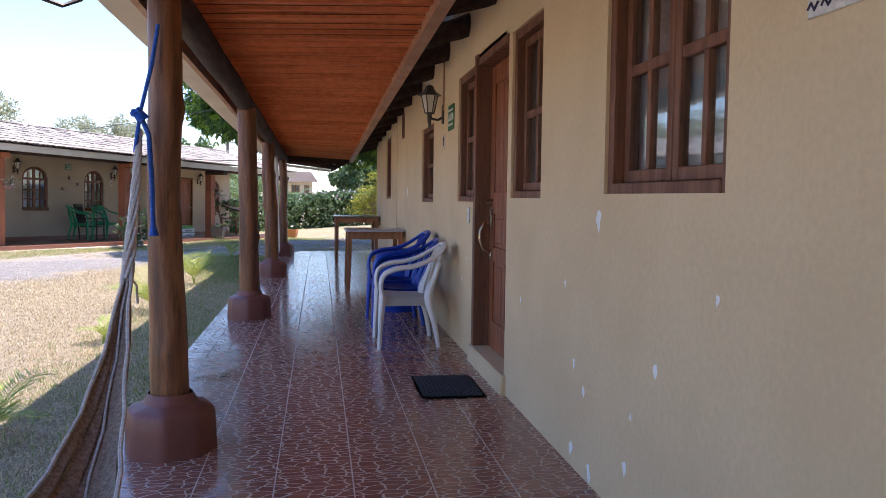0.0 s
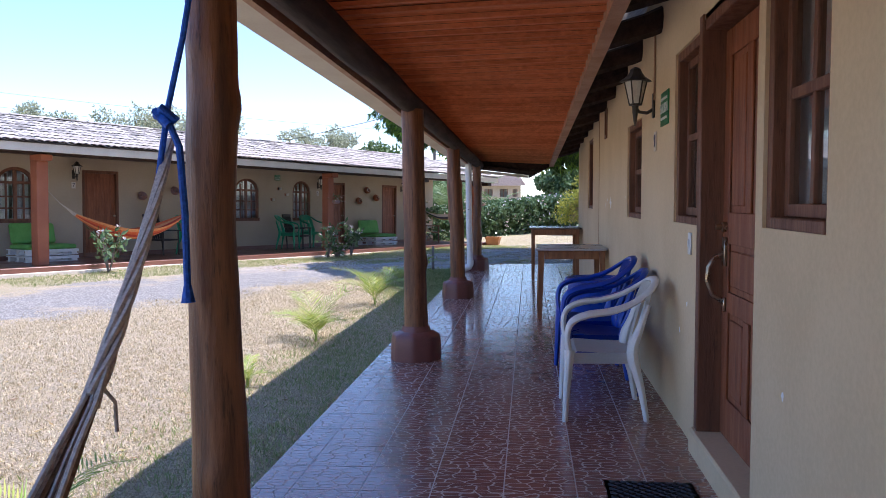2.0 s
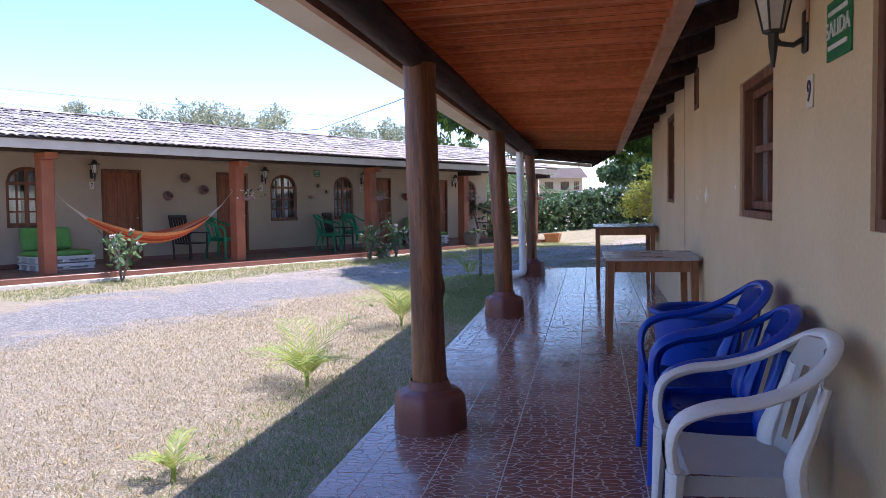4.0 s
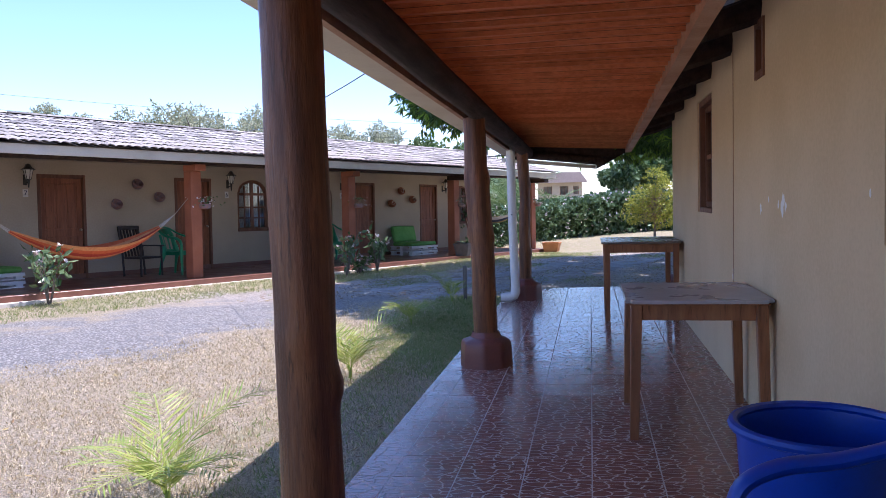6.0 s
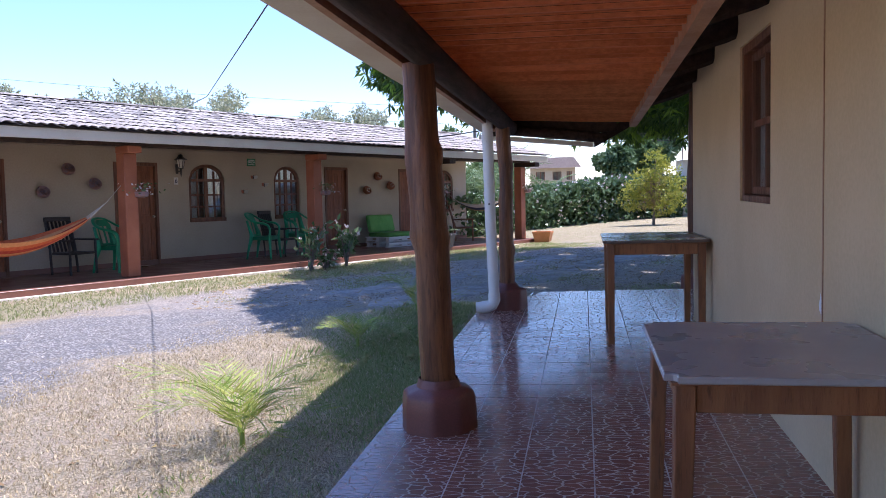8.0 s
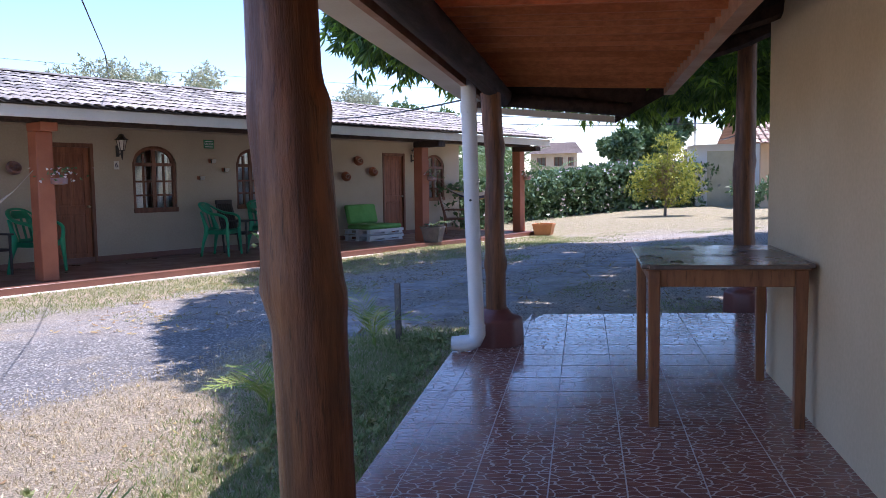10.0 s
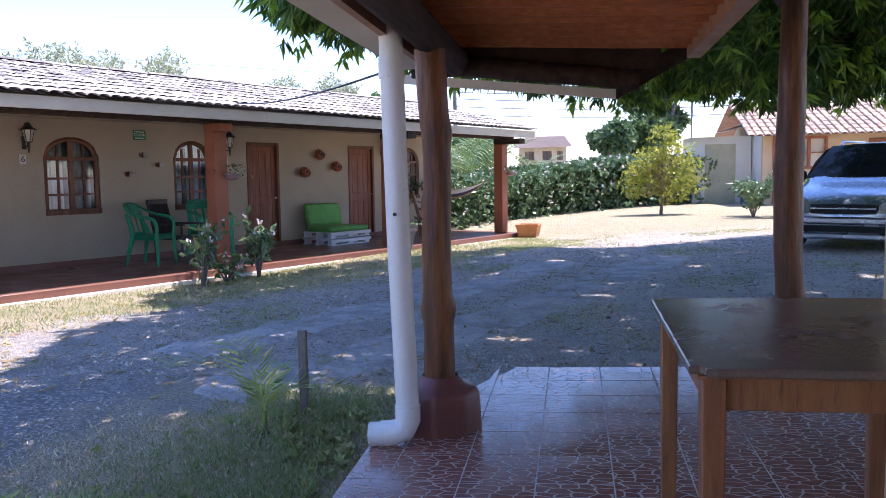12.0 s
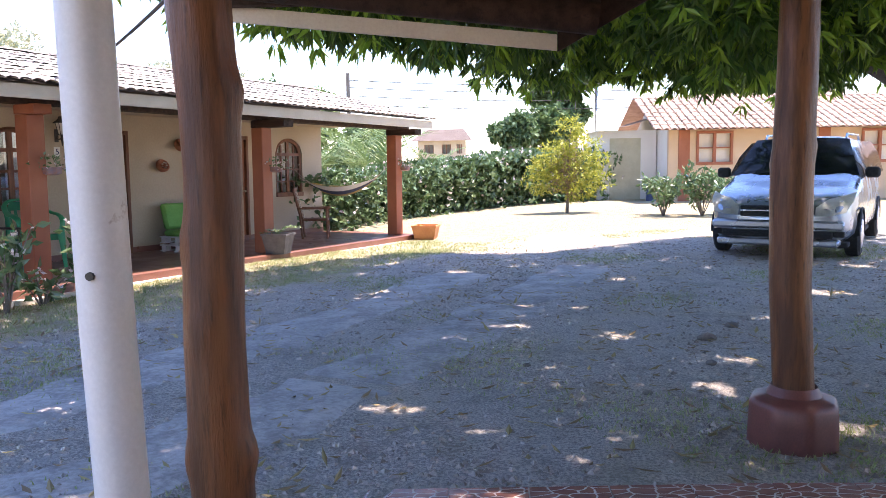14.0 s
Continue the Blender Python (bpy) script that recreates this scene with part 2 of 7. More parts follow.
M_INK = mat("dark_ink", (0.03, 0.03, 0.09), None, 6, 0.4, 0)
M_ROPE = mat("grey_rope", (0.68, 0.61, 0.52), (0.46, 0.4, 0.34), 60, 0.9, 0.5)
M_ROPEB = mat("blue_rope", (0.02, 0.12, 0.55), (0.01, 0.06, 0.3), 60, 0.7, 0.4)
M_NET = mat("brown_hammock_net", (0.38, 0.27, 0.18), (0.2, 0.13, 0.085), 60, 0.9, 0.6)
M_CHIP = mat("bare_white_plaster", (0.93, 0.92, 0.9), (0.88, 0.87, 0.85), 20, 0.9)
M_TRUNK = mat("grey_bark", (0.26, 0.22, 0.18), (0.14, 0.115, 0.095), 8, 0.9, 0.5, stretch=(1, 1, 0.3))
M_MANGO = leaf_mat("mango_leaf", (0.042, 0.105, 0.018), (0.14, 0.24, 0.04), 0.36, 0.36)
# Brighter copy of the mango leaf: sunlight put into the colour.
M_MANGOY = leaf_mat("sunlit_mango_leaf", (0.18, 0.34, 0.03), (0.34, 0.5, 0.06), 0.5, 0.4)
M_HEDGE = leaf_mat("hedge_leaf", (0.07, 0.13, 0.045), (0.18, 0.26, 0.13), 0.2, 0.25)
M_LIME = leaf_mat("lime_leaf", (0.24, 0.29, 0.04), (0.5, 0.48, 0.08), 0.4, 0.5)
M_TWIG = leaf_mat("dry_twig", (0.3, 0.2, 0.11), (0.45, 0.33, 0.18), 0.1, 0.7)
M_FARLEAF = leaf_mat("far_leaf", (0.09, 0.16, 0.05), (0.17, 0.24, 0.09), 0.25, 0.5)
M_DRYTREE = leaf_mat("thin_leaf", (0.3, 0.34, 0.2), (0.46, 0.46, 0.32), 0.25, 0.6)
M_PALM = leaf_mat("palm_leaf", (0.2, 0.32, 0.05), (0.5, 0.52, 0.13), 0.3, 0.45)
M_BUSH = leaf_mat("bush_leaf", (0.06, 0.12, 0.04), (0.24, 0.32, 0.17), 0.25, 0.14)
M_BLADE = leaf_mat("grass_blade", (0.22, 0.31, 0.09), (0.54, 0.51, 0.26), 0.5, 0.6)
M_STRAW = leaf_mat("straw_blade", (0.4, 0.32, 0.18), (0.88, 0.76, 0.52), 0.3, 0.7)
M_DRYLEAF = leaf_mat("dry_leaf", (0.22, 0.13, 0.06), (0.42, 0.33, 0.12), 0.1, 0.7)
M_FLOWER = leaf_mat("flower_petal", (0.8, 0.78, 0.75), (0.74, 0.58, 0.57), 0.2, 0.6)


# ---- building helpers ----
def part(name, bm, material, parent=None, label="", smooth=True, kind=""):
    me = bpy.data.meshes.new(name)
    bm.normal_update()
    bm.to_mesh(me)
    bm.free()
    me.materials.append(material)
    if smooth:
        me.shade_smooth()
        me.set_sharp_from_angle(angle=radians(38))
    ob = new(name, me)
    ob.parent = parent
    return tagged(ob, label, kind=kind)


def raw(name, verts, faces, material, parent=None, label="", kind=""):
    me = bpy.data.meshes.new(name)
    me.from_pydata(verts, [], faces)
    me.materials.append(material)
    ob = new(name, me)
    ob.parent = parent
    return tagged(ob, label, kind=kind)


def thing(name, m, label, category, group=""):
    ob = new(name)
    ob.empty_display_size = 0.1
    ob.matrix_world = m
    return tagged(ob, label, category, group)


def box(bm, x0, x1, y0, y1, z0, z1, bevel=0.0, m=None):
    r = bmesh.ops.create_cube(bm, size=1, matrix=Matrix.LocRotScale(((x0 + x1) / 2, (y0 + y1) / 2, (z0 + z1) / 2), None, (x1 - x0, y1 - y0, z1 - z0)))
    vs = r["verts"]
    if bevel:
        es = list({e for v in vs for e in v.link_edges})
        r = bmesh.ops.bevel(bm, geom=es, offset=bevel, segments=1, affect="EDGES")
        vs = list({v for v in r["verts"]} | {v for v in vs if v.is_valid})
    if m is not None:
        bmesh.ops.transform(bm, matrix=m, verts=[v for v in vs if v.is_valid])
    return bm


def boxed(*a, **k):
    return box(bmesh.new(), *a, **k)


def tube(bm, pts, radii, seg=10, squash=1.0, up=None, caps=True):
    """A tube through pts; radii a number or one a point; squash flattens it along its side axis."""
    pts = [Vector(p) for p in pts]
    radii = [radii] * len(pts) if isinstance(radii, (int, float)) else radii
    rings, side = [], None
    for i, p in enumerate(pts):
        d = (pts[min(i + 1, len(pts) - 1)] - pts[max(i - 1, 0)]).normalized()
        if side is None:
            ref = Vector(up) if up else (Vector((0, 0, 1)) if abs(d.z) < 0.9 else Vector((1, 0, 0)))
            side = d.cross(ref).normalized()
        side = (side - d * side.dot(d)).normalized()
        other = d.cross(side)
        rings.append([bm.verts.new(p + (side * math.cos(a) * squash + other * math.sin(a)) * radii[i]) for a in [2 * math.pi * k / seg for k in range(seg)]])
    for a, b in zip(rings, rings[1:]):
        for k in range(seg):
            bm.faces.new((a[k], a[(k + 1) % seg], b[(k + 1) % seg], b[k]))
    if caps:
        bm.faces.new(rings[0][::-1])
        bm.faces.new(rings[-1])
    return bm


def lathe(bm, profile, seg=20, at=(0, 0, 0), n_side=None):
    """Turns (radius, z) pairs about the upright axis through at."""
    rings = [[bm.verts.new((at[0] + r * math.cos(2 * math.pi * (k + 0.5) / seg), at[1] + r * math.sin(2 * math.pi * (k + 0.5) / seg), at[2] + z)) for k in range(seg)] for r, z in profile]
    for a, b in zip(rings, rings[1:]):
        for k in range(seg):
            bm.faces.new((a[k], a[(k + 1) % seg], b[(k + 1) % seg], b[k]))
    bm.faces.new(rings[0][::-1])
    bm.faces.new(rings[-1])
    return bm


def sheet(bm, rows, close=False):
    """A sheet through rows of points."""
    vs = [[bm.verts.new(p) for p in r] for r in rows]
    for a, b in zip(vs, vs[1:]):
        for k in range(len(a) - 1):
            bm.faces.new((a[k], a[k + 1], b[k + 1], b[k]))
    return bm


def thick(bm, t):
    bmesh.ops.solidify(bm, geom=bm.faces[:], thickness=t)
    return bm


def pierced(us, zs, holes, depth, make):
    """A wall with holes (u0, u1, z0, z1) between the end values of us and zs, depth thick; make(u, d, z) gives the place of a corner."""
    us = sorted({*us, *(v for h in holes for v in h[:2])})
    zs = sorted({*zs, *(v for h in holes for v in h[2:])})
    bm, got = bmesh.new(), {}

    def vert(i, k, j):
        if (i, k, j) not in got:
            got[i, k, j] = bm.verts.new(make(us[i], depth * k, zs[j]))
        return got[i, k, j]

    def solid(i, j):
        if not (0 <= i < len(us) - 1 and 0 <= j < len(zs) - 1):
            return False
        u, z = (us[i] + us[i + 1]) / 2, (zs[j] + zs[j + 1]) / 2
        return not any(a < u < b and c < z < d for a, b, c, d in holes)

    for i in range(len(us) - 1):
        for j in range(len(zs) - 1):
            if not solid(i, j):
                continue
            for k in (0, 1):
                bm.faces.new([vert(i, k, j), vert(i + 1, k, j), vert(i + 1, k, j + 1), vert(i, k, j + 1)])
            for di, dj, a, b in ((-1, 0, (i, j), (i, j + 1)), (1, 0, (i + 1, j), (i + 1, j + 1)), (0, -1, (i, j), (i + 1, j)), (0, 1, (i, j + 1), (i + 1, j + 1))):
                if not solid(i + di, j + dj):
                    bm.faces.new([vert(a[0], 0, a[1]), vert(b[0], 0, b[1]), vert(b[0], 1, b[1]), vert(a[0], 1, a[1])])
    bmesh.ops.recalc_face_normals(bm, faces=bm.faces[:])
    return bm


def words(name, text, size, material, m, parent=None, label="", mirror=False):
    """Flat raised lettering of the built-in font, as a mesh."""
    cu = bpy.data.curves.new(name, "FONT")
    cu.body, cu.size, cu.extrude, cu.align_x, cu.align_y = text, size, 0.002, "CENTER", "CENTER"
    ob = bpy.data.objects.new(name, cu)
    scene.collection.objects.link(ob)
    bpy.context.view_layer.update()
    me = bpy.data.meshes.new_from_object(ob)
    bpy.data.objects.remove(ob)
    me.materials.clear()
    me.materials.append(material)
    out = new(name, me)
    out.parent = parent
    out.matrix_local = m
    return tagged(out, label)


R = random.Random(7)


def leaf_cloud(name, items, material, parent=None, label="", kind="stuff"):
    """Folded leaves: items of (place, way, side, length, width)."""
    verts, faces = [], []
    for p, d, s, ln, w in items:
        k = len(verts)
        nrm = d.cross(s)
        mid = p + d * ln * 0.45
        verts += [p, mid + s * w / 2 + nrm * w * 0.18, p + d * ln, mid - s * w / 2 + nrm * w * 0.18]
        faces += [(k, k + 1, k + 2), (k, k + 2, k + 3)]
    return raw(name, verts, faces, material, parent, label, kind)


def rand_dir(flat=1.0):
    v = Vector((R.gauss(0, 1), R.gauss(0, 1), R.gauss(0, 1) * flat))
    return v.normalized() if v.length > 1e-4 else Vector((1, 0, 0))


def whorl(out, p, way, count, ln, w, droop=0.5, spread=0.9):
    """A tuft of leaves round the tip of a twig."""
    for _ in range(count):
        d = (way * 0.5 + rand_dir() * spread + Vector((0, 0, -droop))).normalized()
        s = d.cross(rand_dir()).normalized()
        out.append((p + rand_dir() * ln * 0.15, d, s, ln * R.uniform(0.7, 1.2), w * R.uniform(0.8, 1.2)))
# ---- ground ----
HEIGHTS = [(-0.6, 2, -0.12), (-0.6, 9, -0.12), (-0.7, 15.3, -0.1), (1.5, 17.5, -0.17), (5.0, 25.0, -0.2), (-7.6, 17.5, -0.2), (-4.6, 23.2, -0.33), (-0.7, 30, -0.43), (5, 38, -0.22), (-4, 12, -0.16), (2, 33, -0.25), (-14, 5, -0.1), (20, 30, -0.1), (-1, 37, -0.4)]


def ground_z(x, y):
    a = b = 0.0
    for px, py, pz in HEIGHTS:
        w = 1 / (((x - px) ** 2 + (y - py) ** 2) + 2.0) ** 1.5
        a, b = a + w, b + w * pz
    return b / a + 0.012 * noise.noise((x * 0.8, y * 0.8, 0)) * (1 if y > 1 else 0)


def steps(*spans):
    out = []
    for a, b, d in spans:
        k = max(1, round((b - a) / d))
        out += [a + (b - a) * i / k for i in range(k)]
    return out + [spans[-1][1]]


gx = steps((-900, -60, 210), (-60, -14, 4), (-14, 8, 0.28), (8, 24, 2), (24, 80, 8), (80, 900, 200))
gy = steps((-900, -30, 200), (-30, -2, 4), (-2, 34, 0.33), (34, 50, 2), (50, 120, 10), (120, 1200, 250))
tagged(part("ground", sheet(bmesh.new(), [[(x, y, ground_z(x, y) if -60 < x < 80 and -30 < y < 120 else -0.25) for x in gx] for y in gy]), M_GROUND), "dry lawn, grey gravel drive and trodden dirt yard", "ground", kind="structure")

# ---- veranda floor ----
WX, FLOOR_L, FLOOR_END, WALL_END, PITCH = 1.70, -0.41, 16.44, 14.34, 0.3235
fall = 0.017


def floor_z(x):
    return -fall * max(0.0, WX - x)


floor_bm = bmesh.new()
outline = [(FLOOR_L, -5.0), (FLOOR_L, 15.1), (0.16, 16.36), (0.2, FLOOR_END), (4.6, FLOOR_END), (4.6, WALL_END + 0.02), (WX, WALL_END + 0.02), (WX, -5.0)]
for dz in (0.0026, -0.3):
    floor_bm.faces.new([floor_bm.verts.new((x, y, floor_z(x) + dz)) for x, y in outline])
floor_bm.verts.ensure_lookup_table()
k = len(outline)
for i in range(k):
    floor_bm.faces.new((floor_bm.verts[i], floor_bm.verts[(i + 1) % k], floor_bm.verts[k + (i + 1) % k], floor_bm.verts[k + i]))
bmesh.ops.recalc_face_normals(floor_bm, faces=floor_bm.faces[:])
floor = tagged(part("floor", floor_bm, M_GROUT, smooth=False), "veranda floor of glossy brown stone-print ceramic tiles", "floor", kind="structure")

# ---- guest wing whose veranda is walked ----
W1, W2, W3, W4, W5 = (0.88, 1.83, 1.2, 2.13), (2.74, 3.38, 1.18, 2.13), (4.53, 5.19, 1.15, 2.12), (6.58, 7.46, 1.13, 1.9), (11.25, 12.1, 1.15, 2.11)
DOOR, VENT = (3.47, 4.46, 0.12, 2.15), (9.29, 9.52, 1.95, 2.27)
tagged(part("wall_east", pierced((-5.0, WALL_END), (-0.3, 3.2), [W1, W2, W3, W4, W5, DOOR, VENT], 0.2, lambda u, d, z: (WX + d, u, z)), M_WALL, smooth=False), "olive-tan painted plaster wall with flaking paint", "wall", kind="structure")
tagged(part("wall_north", boxed(WX + 0.2, 6.5, WALL_END - 0.2, WALL_END, -0.3, 3.2), M_WALL, smooth=False), "olive-tan painted plaster end wall", "wall", kind="structure")
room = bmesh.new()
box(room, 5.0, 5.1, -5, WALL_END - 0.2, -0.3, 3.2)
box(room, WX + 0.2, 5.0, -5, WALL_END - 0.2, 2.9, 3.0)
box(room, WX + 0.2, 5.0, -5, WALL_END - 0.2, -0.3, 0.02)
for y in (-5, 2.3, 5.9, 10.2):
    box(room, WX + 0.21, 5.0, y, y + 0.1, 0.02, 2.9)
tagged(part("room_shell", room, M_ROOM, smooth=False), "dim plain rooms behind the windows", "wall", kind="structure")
tagged(part("wall_south", boxed(-0.4, 5.1, -5.15, -5.0, -0.3, 3.2), M_WALL, smooth=False), "olive-tan plaster wall behind", "wall", kind="structure")


def eave_l(y):
    return 2.12 - 0.0145 * (y - 8)


def eave_r(y):
    return 2.13 - 0.025 * (y - 8)


ROOF_END = 16.15
cb, seams = bmesh.new(), bmesh.new()
SPAN = ((-0.45, -0.2), (-0.15, 0), (0.3, 0.3), (0.8, 0.65), (1.3, 1))
rows, y, i = [], -5.0, 0
while y < ROOF_END:
    for dy, dz in ((0.0, 0.028), (0.005, 0.055), (0.022, 0.055), (0.03, 0.0), (0.11, 0.012), (0.178, 0.028)):
        yy = y + dy
        j = 0.02 * math.sin(i * 1.7) + 0.012 * math.sin(i * 0.61)
        rows.append([(x, yy + 0.01 * math.sin(i * 2.3) * f, eave_l(yy) + (eave_r(yy) - eave_l(yy)) * f + dz + 0.006 * noise.noise((x * 2, yy * 1.5, 3)) + 0.03 + j * 0.3) for x, f in SPAN])
    # Dark strip in each groove stands in for the shadow gap between sheets.
    if y < 11.5:
        sheet(seams, [[(x, yy + 0.01 * math.sin(i * 2.3) * f, eave_l(yy) + (eave_r(yy) - eave_l(yy)) * f + 0.052 + j * 0.3 + 0.006 * noise.noise((x * 2, yy * 1.5, 3))) for x, f in SPAN] for yy in (y + 0.008, y + (0.026 if y < 4.5 else 0.016))])
    y += 0.19
    i += 1
tagged(part("ceiling_seam_shade", thick(seams, 0.006), mat("groove_shade", (0.24, 0.085, 0.04), (0.13, 0.045, 0.022), 6, 0.9, 0.1)), "dark strips painting the shade in the laps between the ceiling sheets", "trim", kind="structure")
sheet(cb, rows)
tagged(part("ceiling", thick(cb, 0.012), M_CEIL), "orange-brown corrugated veranda ceiling sheets", "ceiling", kind="structure")


def bar(name, pts_fn, x0, x1, z0, z1, material, label, category="trim", y0=-5.0, y1=ROOF_END, n=24, wob=0.0):
    """A long board that follows the falling eave line."""
    bm = bmesh.new()
    rws = []
    for q in range(n + 1):
        yy = y0 + (y1 - y0) * q / n
        z = pts_fn(yy) + wob * noise.noise((yy * 0.9, x0, 1))
        dx = wob * noise.noise((yy * 0.7, x0, 5))
        rws.append([(x0 + dx, yy, z + z0), (x1 + dx, yy, z + z0), (x1 + dx, yy, z + z1), (x0 + dx, yy, z + z1), (x0 + dx, yy, z + z0)])
    sheet(bm, rws)
    for r in (rws[0], rws[-1]):
        bm.faces.new([bm.verts.new(p) for p in r[:4]])
    bmesh.ops.remove_doubles(bm, verts=bm.verts[:], dist=1e-4)
    bmesh.ops.recalc_face_normals(bm, faces=bm.faces[:])
    return tagged(part(name, bm, material), label, category, kind="structure")


bar("trim_wall_side", eave_r, 1.24, 1.32, -0.02, 0.1, M_TRIM, "pale brown wooden trim along the ceiling")
bar("eave_board", eave_l, -0.287, -0.25, -0.1, 0.05, M_TRIM, "brown board along the eave", wob=0.008)
bar("gutter_fascia", eave_l, -0.455, -0.29, -0.09, 0.06, M_CREAM, "cream painted fascia and gutter along the eave")
beam = bmesh.new()
tube(beam, [(-0.115 + 0.015 * noise.noise((q * 0.6, 0, 0)), q, eave_l(q) - 0.06 + 0.015 * noise.noise((0, q * 0.7, 0))) for q in steps((-5, ROOF_END, 0.5))], 0.085, 12)
tagged(part("eave_beam", beam, M_DARK), "dark log beam carried by the veranda posts", "beam", kind="structure")
end_b = bmesh.new()
tube(end_b, [(-0.3, ROOF_END - 0.02, 1.94), (0.4, ROOF_END, 1.86), (0.97, ROOF_END, 1.79)], 0.06, 10)
tagged(part("end_beam", end_b, M_DARK), "dark log beam across the veranda's end", "beam", kind="structure")
tagged(part("end_board", boxed(-0.4, 1.1, ROOF_END + 0.02, ROOF_END + 0.05, 1.86, 2.1, 0.005), M_DARK), "dark board closing the veranda's end", "trim", kind="structure")
for nm, ax, bx, az, bz, th, mt, yy, lb in (("end_fascia", -0.5, 0.84, 1.84, 1.695, 0.055, M_CREAM, ROOF_END + 0.085, "cream fascia board sloping along the veranda's end"), ("end_return", 0.843, 1.34, 1.69, 1.96, 0.12, M_DARK, ROOF_END + 0.08, "dark board rising to the corner of the veranda's end")):
    fb2 = boxed(ax, bx, yy, yy + 0.025, 0.0, th)
    for v in fb2.verts:
        v.co.z += az + (bz - az) * (v.co.x - ax) / (bx - ax)
    tagged(part(nm, fb2, mt, smooth=False), lb, "trim", kind="structure")

# main roof over the rooms, with log rafters showing above the wall
rb = bmesh.new()
sheet(rb, [[(-0.48, y, eave_l(y) + 0.07), (1.32, y, eave_r(y) + 0.2), (2.2, y, 2.95 - 0.02 * (y - 8)), (4.2, y, 4.0), (8.0, y, 2.4)] for y in (-5.2, ROOF_END + 0.08)])
sheet(rb, [[(1.32, y, eave_r(y) + 0.2), (2.2, y, 2.95 - 0.02 * (y - 8)), (4.2, y, 4.0), (8.0, y, 2.4)] for y in (ROOF_END + 0.09, 17.3)])
tagged(part("roof", thick(rb, 0.06), M_ROOF, smooth=False), "tiled roof over the guest wing", "roof", kind="structure")
for i in range(22):
    y = -3.6 + i * 0.93
    if y > WALL_END + 1:
        break
    b = bmesh.new()
    z = eave_r(y)
    tube(b, [(1.28, y, z + 0.12), (1.62, y + 0.02, z + 0.22), (2.1, y, z + 0.42)], [0.075, 0.08, 0.085], 8, up=(0, 1, 0))
    tagged(part("rafter", b, M_DARK), "dark rough log rafter under the roof", "rafter", "rafters over the wall", "structure")


# ---- windows and door of the walked wing ----
def casement(name, hole, sashes, label, proud=-0.015, curtain=True, depth=0.09):
    """A timber window in the wall: frame, sashes with glazing bars, panes, and a curtain behind."""
    y0, y1, z0, z1 = hole
    w = thing(name, Matrix.Translation((WX, y0, z0)), label, "window")
    w["kind"] = "structure"
    W, H, t = y1 - y0, z1 - z0, 0.05
    fb = bmesh.new()
    x0, x1 = -proud, 0.14
    box(fb, x0, x1, -0.02, t, -0.02, H + 0.02, 0.004)
    box(fb, x0, x1, W - t, W + 0.02, -0.02, H + 0.02, 0.004)
    box(fb, x0, x1, t, W - t, H - t, H + 0.02, 0.004)
    box(fb, x0 - 0.004, x1, t, W - t, -0.02, t * 0.8, 0.004)
    part("window_frame", fb, M_FRAME, w)
    n = sashes
    sw = (W - 2 * t) / n
    for i in range(n):
        a, b = t + i * sw + 0.003, t + (i + 1) * sw - 0.003
        sb = bmesh.new()
        s = 0.045
        d0, d1 = depth - 0.03, depth + 0.01
        lo, hi = t * 0.8 + 0.003, H - t - 0.003
        box(sb, d0, d1, a, a + s, lo, hi, 0.003)
        box(sb, d0, d1, b - s, b, lo, hi, 0.003)
        box(sb, d0, d1, a + s, b - s, lo, lo + s, 0.003)
        box(sb, d0, d1, a + s, b - s, hi - s, hi, 0.003)
        mz, my = (lo + hi) / 2, (a + b) / 2
        box(sb, d0 + 0.004, d1 - 0.004, a + s, b - s, mz - 0.02, mz + 0.02, 0.003)
        if b - a > 0.3:
            for za, zb in ((lo + s, mz - 0.02), (mz + 0.02, hi - s)):
                box(sb, d0 + 0.004, d1 - 0.004, my - 0.016, my + 0.016, za, zb, 0.003)
        sash = part("sash", sb, M_FRAME, w)
        pane = part("pane", boxed(depth - 0.012, depth - 0.008, a + s, b - s, lo + s, hi - s), M_GLASS, sash, smooth=False)
        pane.visible_shadow = False
    if curtain:
        for a, b in ((0.06, W * 0.47), (W * 0.53, W - 0.06)):
            cbm = bmesh.new()
            sheet(cbm, [[(0.122 + 0.013 * math.sin(40 * yy) + 0.008 * math.sin(93 * yy), yy, zz) for yy in [a + (b - a) * q / 24 for q in range(25)]] for zz in (-0.05, H * 0.5, H + 0.05)])
            part("curtain", thick(cbm, 0.004), M_CURT, w, "white curtain behind the glass")
    return w


casement("window_1", W1, 2, "brown wooden casement window with white curtains")
casement("window_2", W2, 1, "brown wooden sidelight window beside the door")
casement("window_3", W3, 1, "brown wooden sidelight window beside the door")
casement("window_4", W4, 1, "brown wooden window set in the wall")
casement("window_5", W5, 1, "brown wooden window set in the wall")
v = thing("window_6", Matrix.Translation((WX, VENT[0], VENT[2])), "small brown wooden vent window high on the wall", "window")
v["kind"] = "structure"
vb = bmesh.new()
for a in (0.0, 0.19):
    box(vb, -0.012, 0.12, a, a + 0.04, 0, 0.32)
for a in (0.0, 0.28):
    box(vb, -0.012, 0.12, 0.04, 0.19, a, a + 0.04)
part("window_frame", vb, M_FRAME, v)
for i in range(3):
    part("slat", boxed(0.03, 0.09, 0.04, 0.19, 0.07 + i * 0.08, 0.085 + i * 0.08), M_FRAME, v)

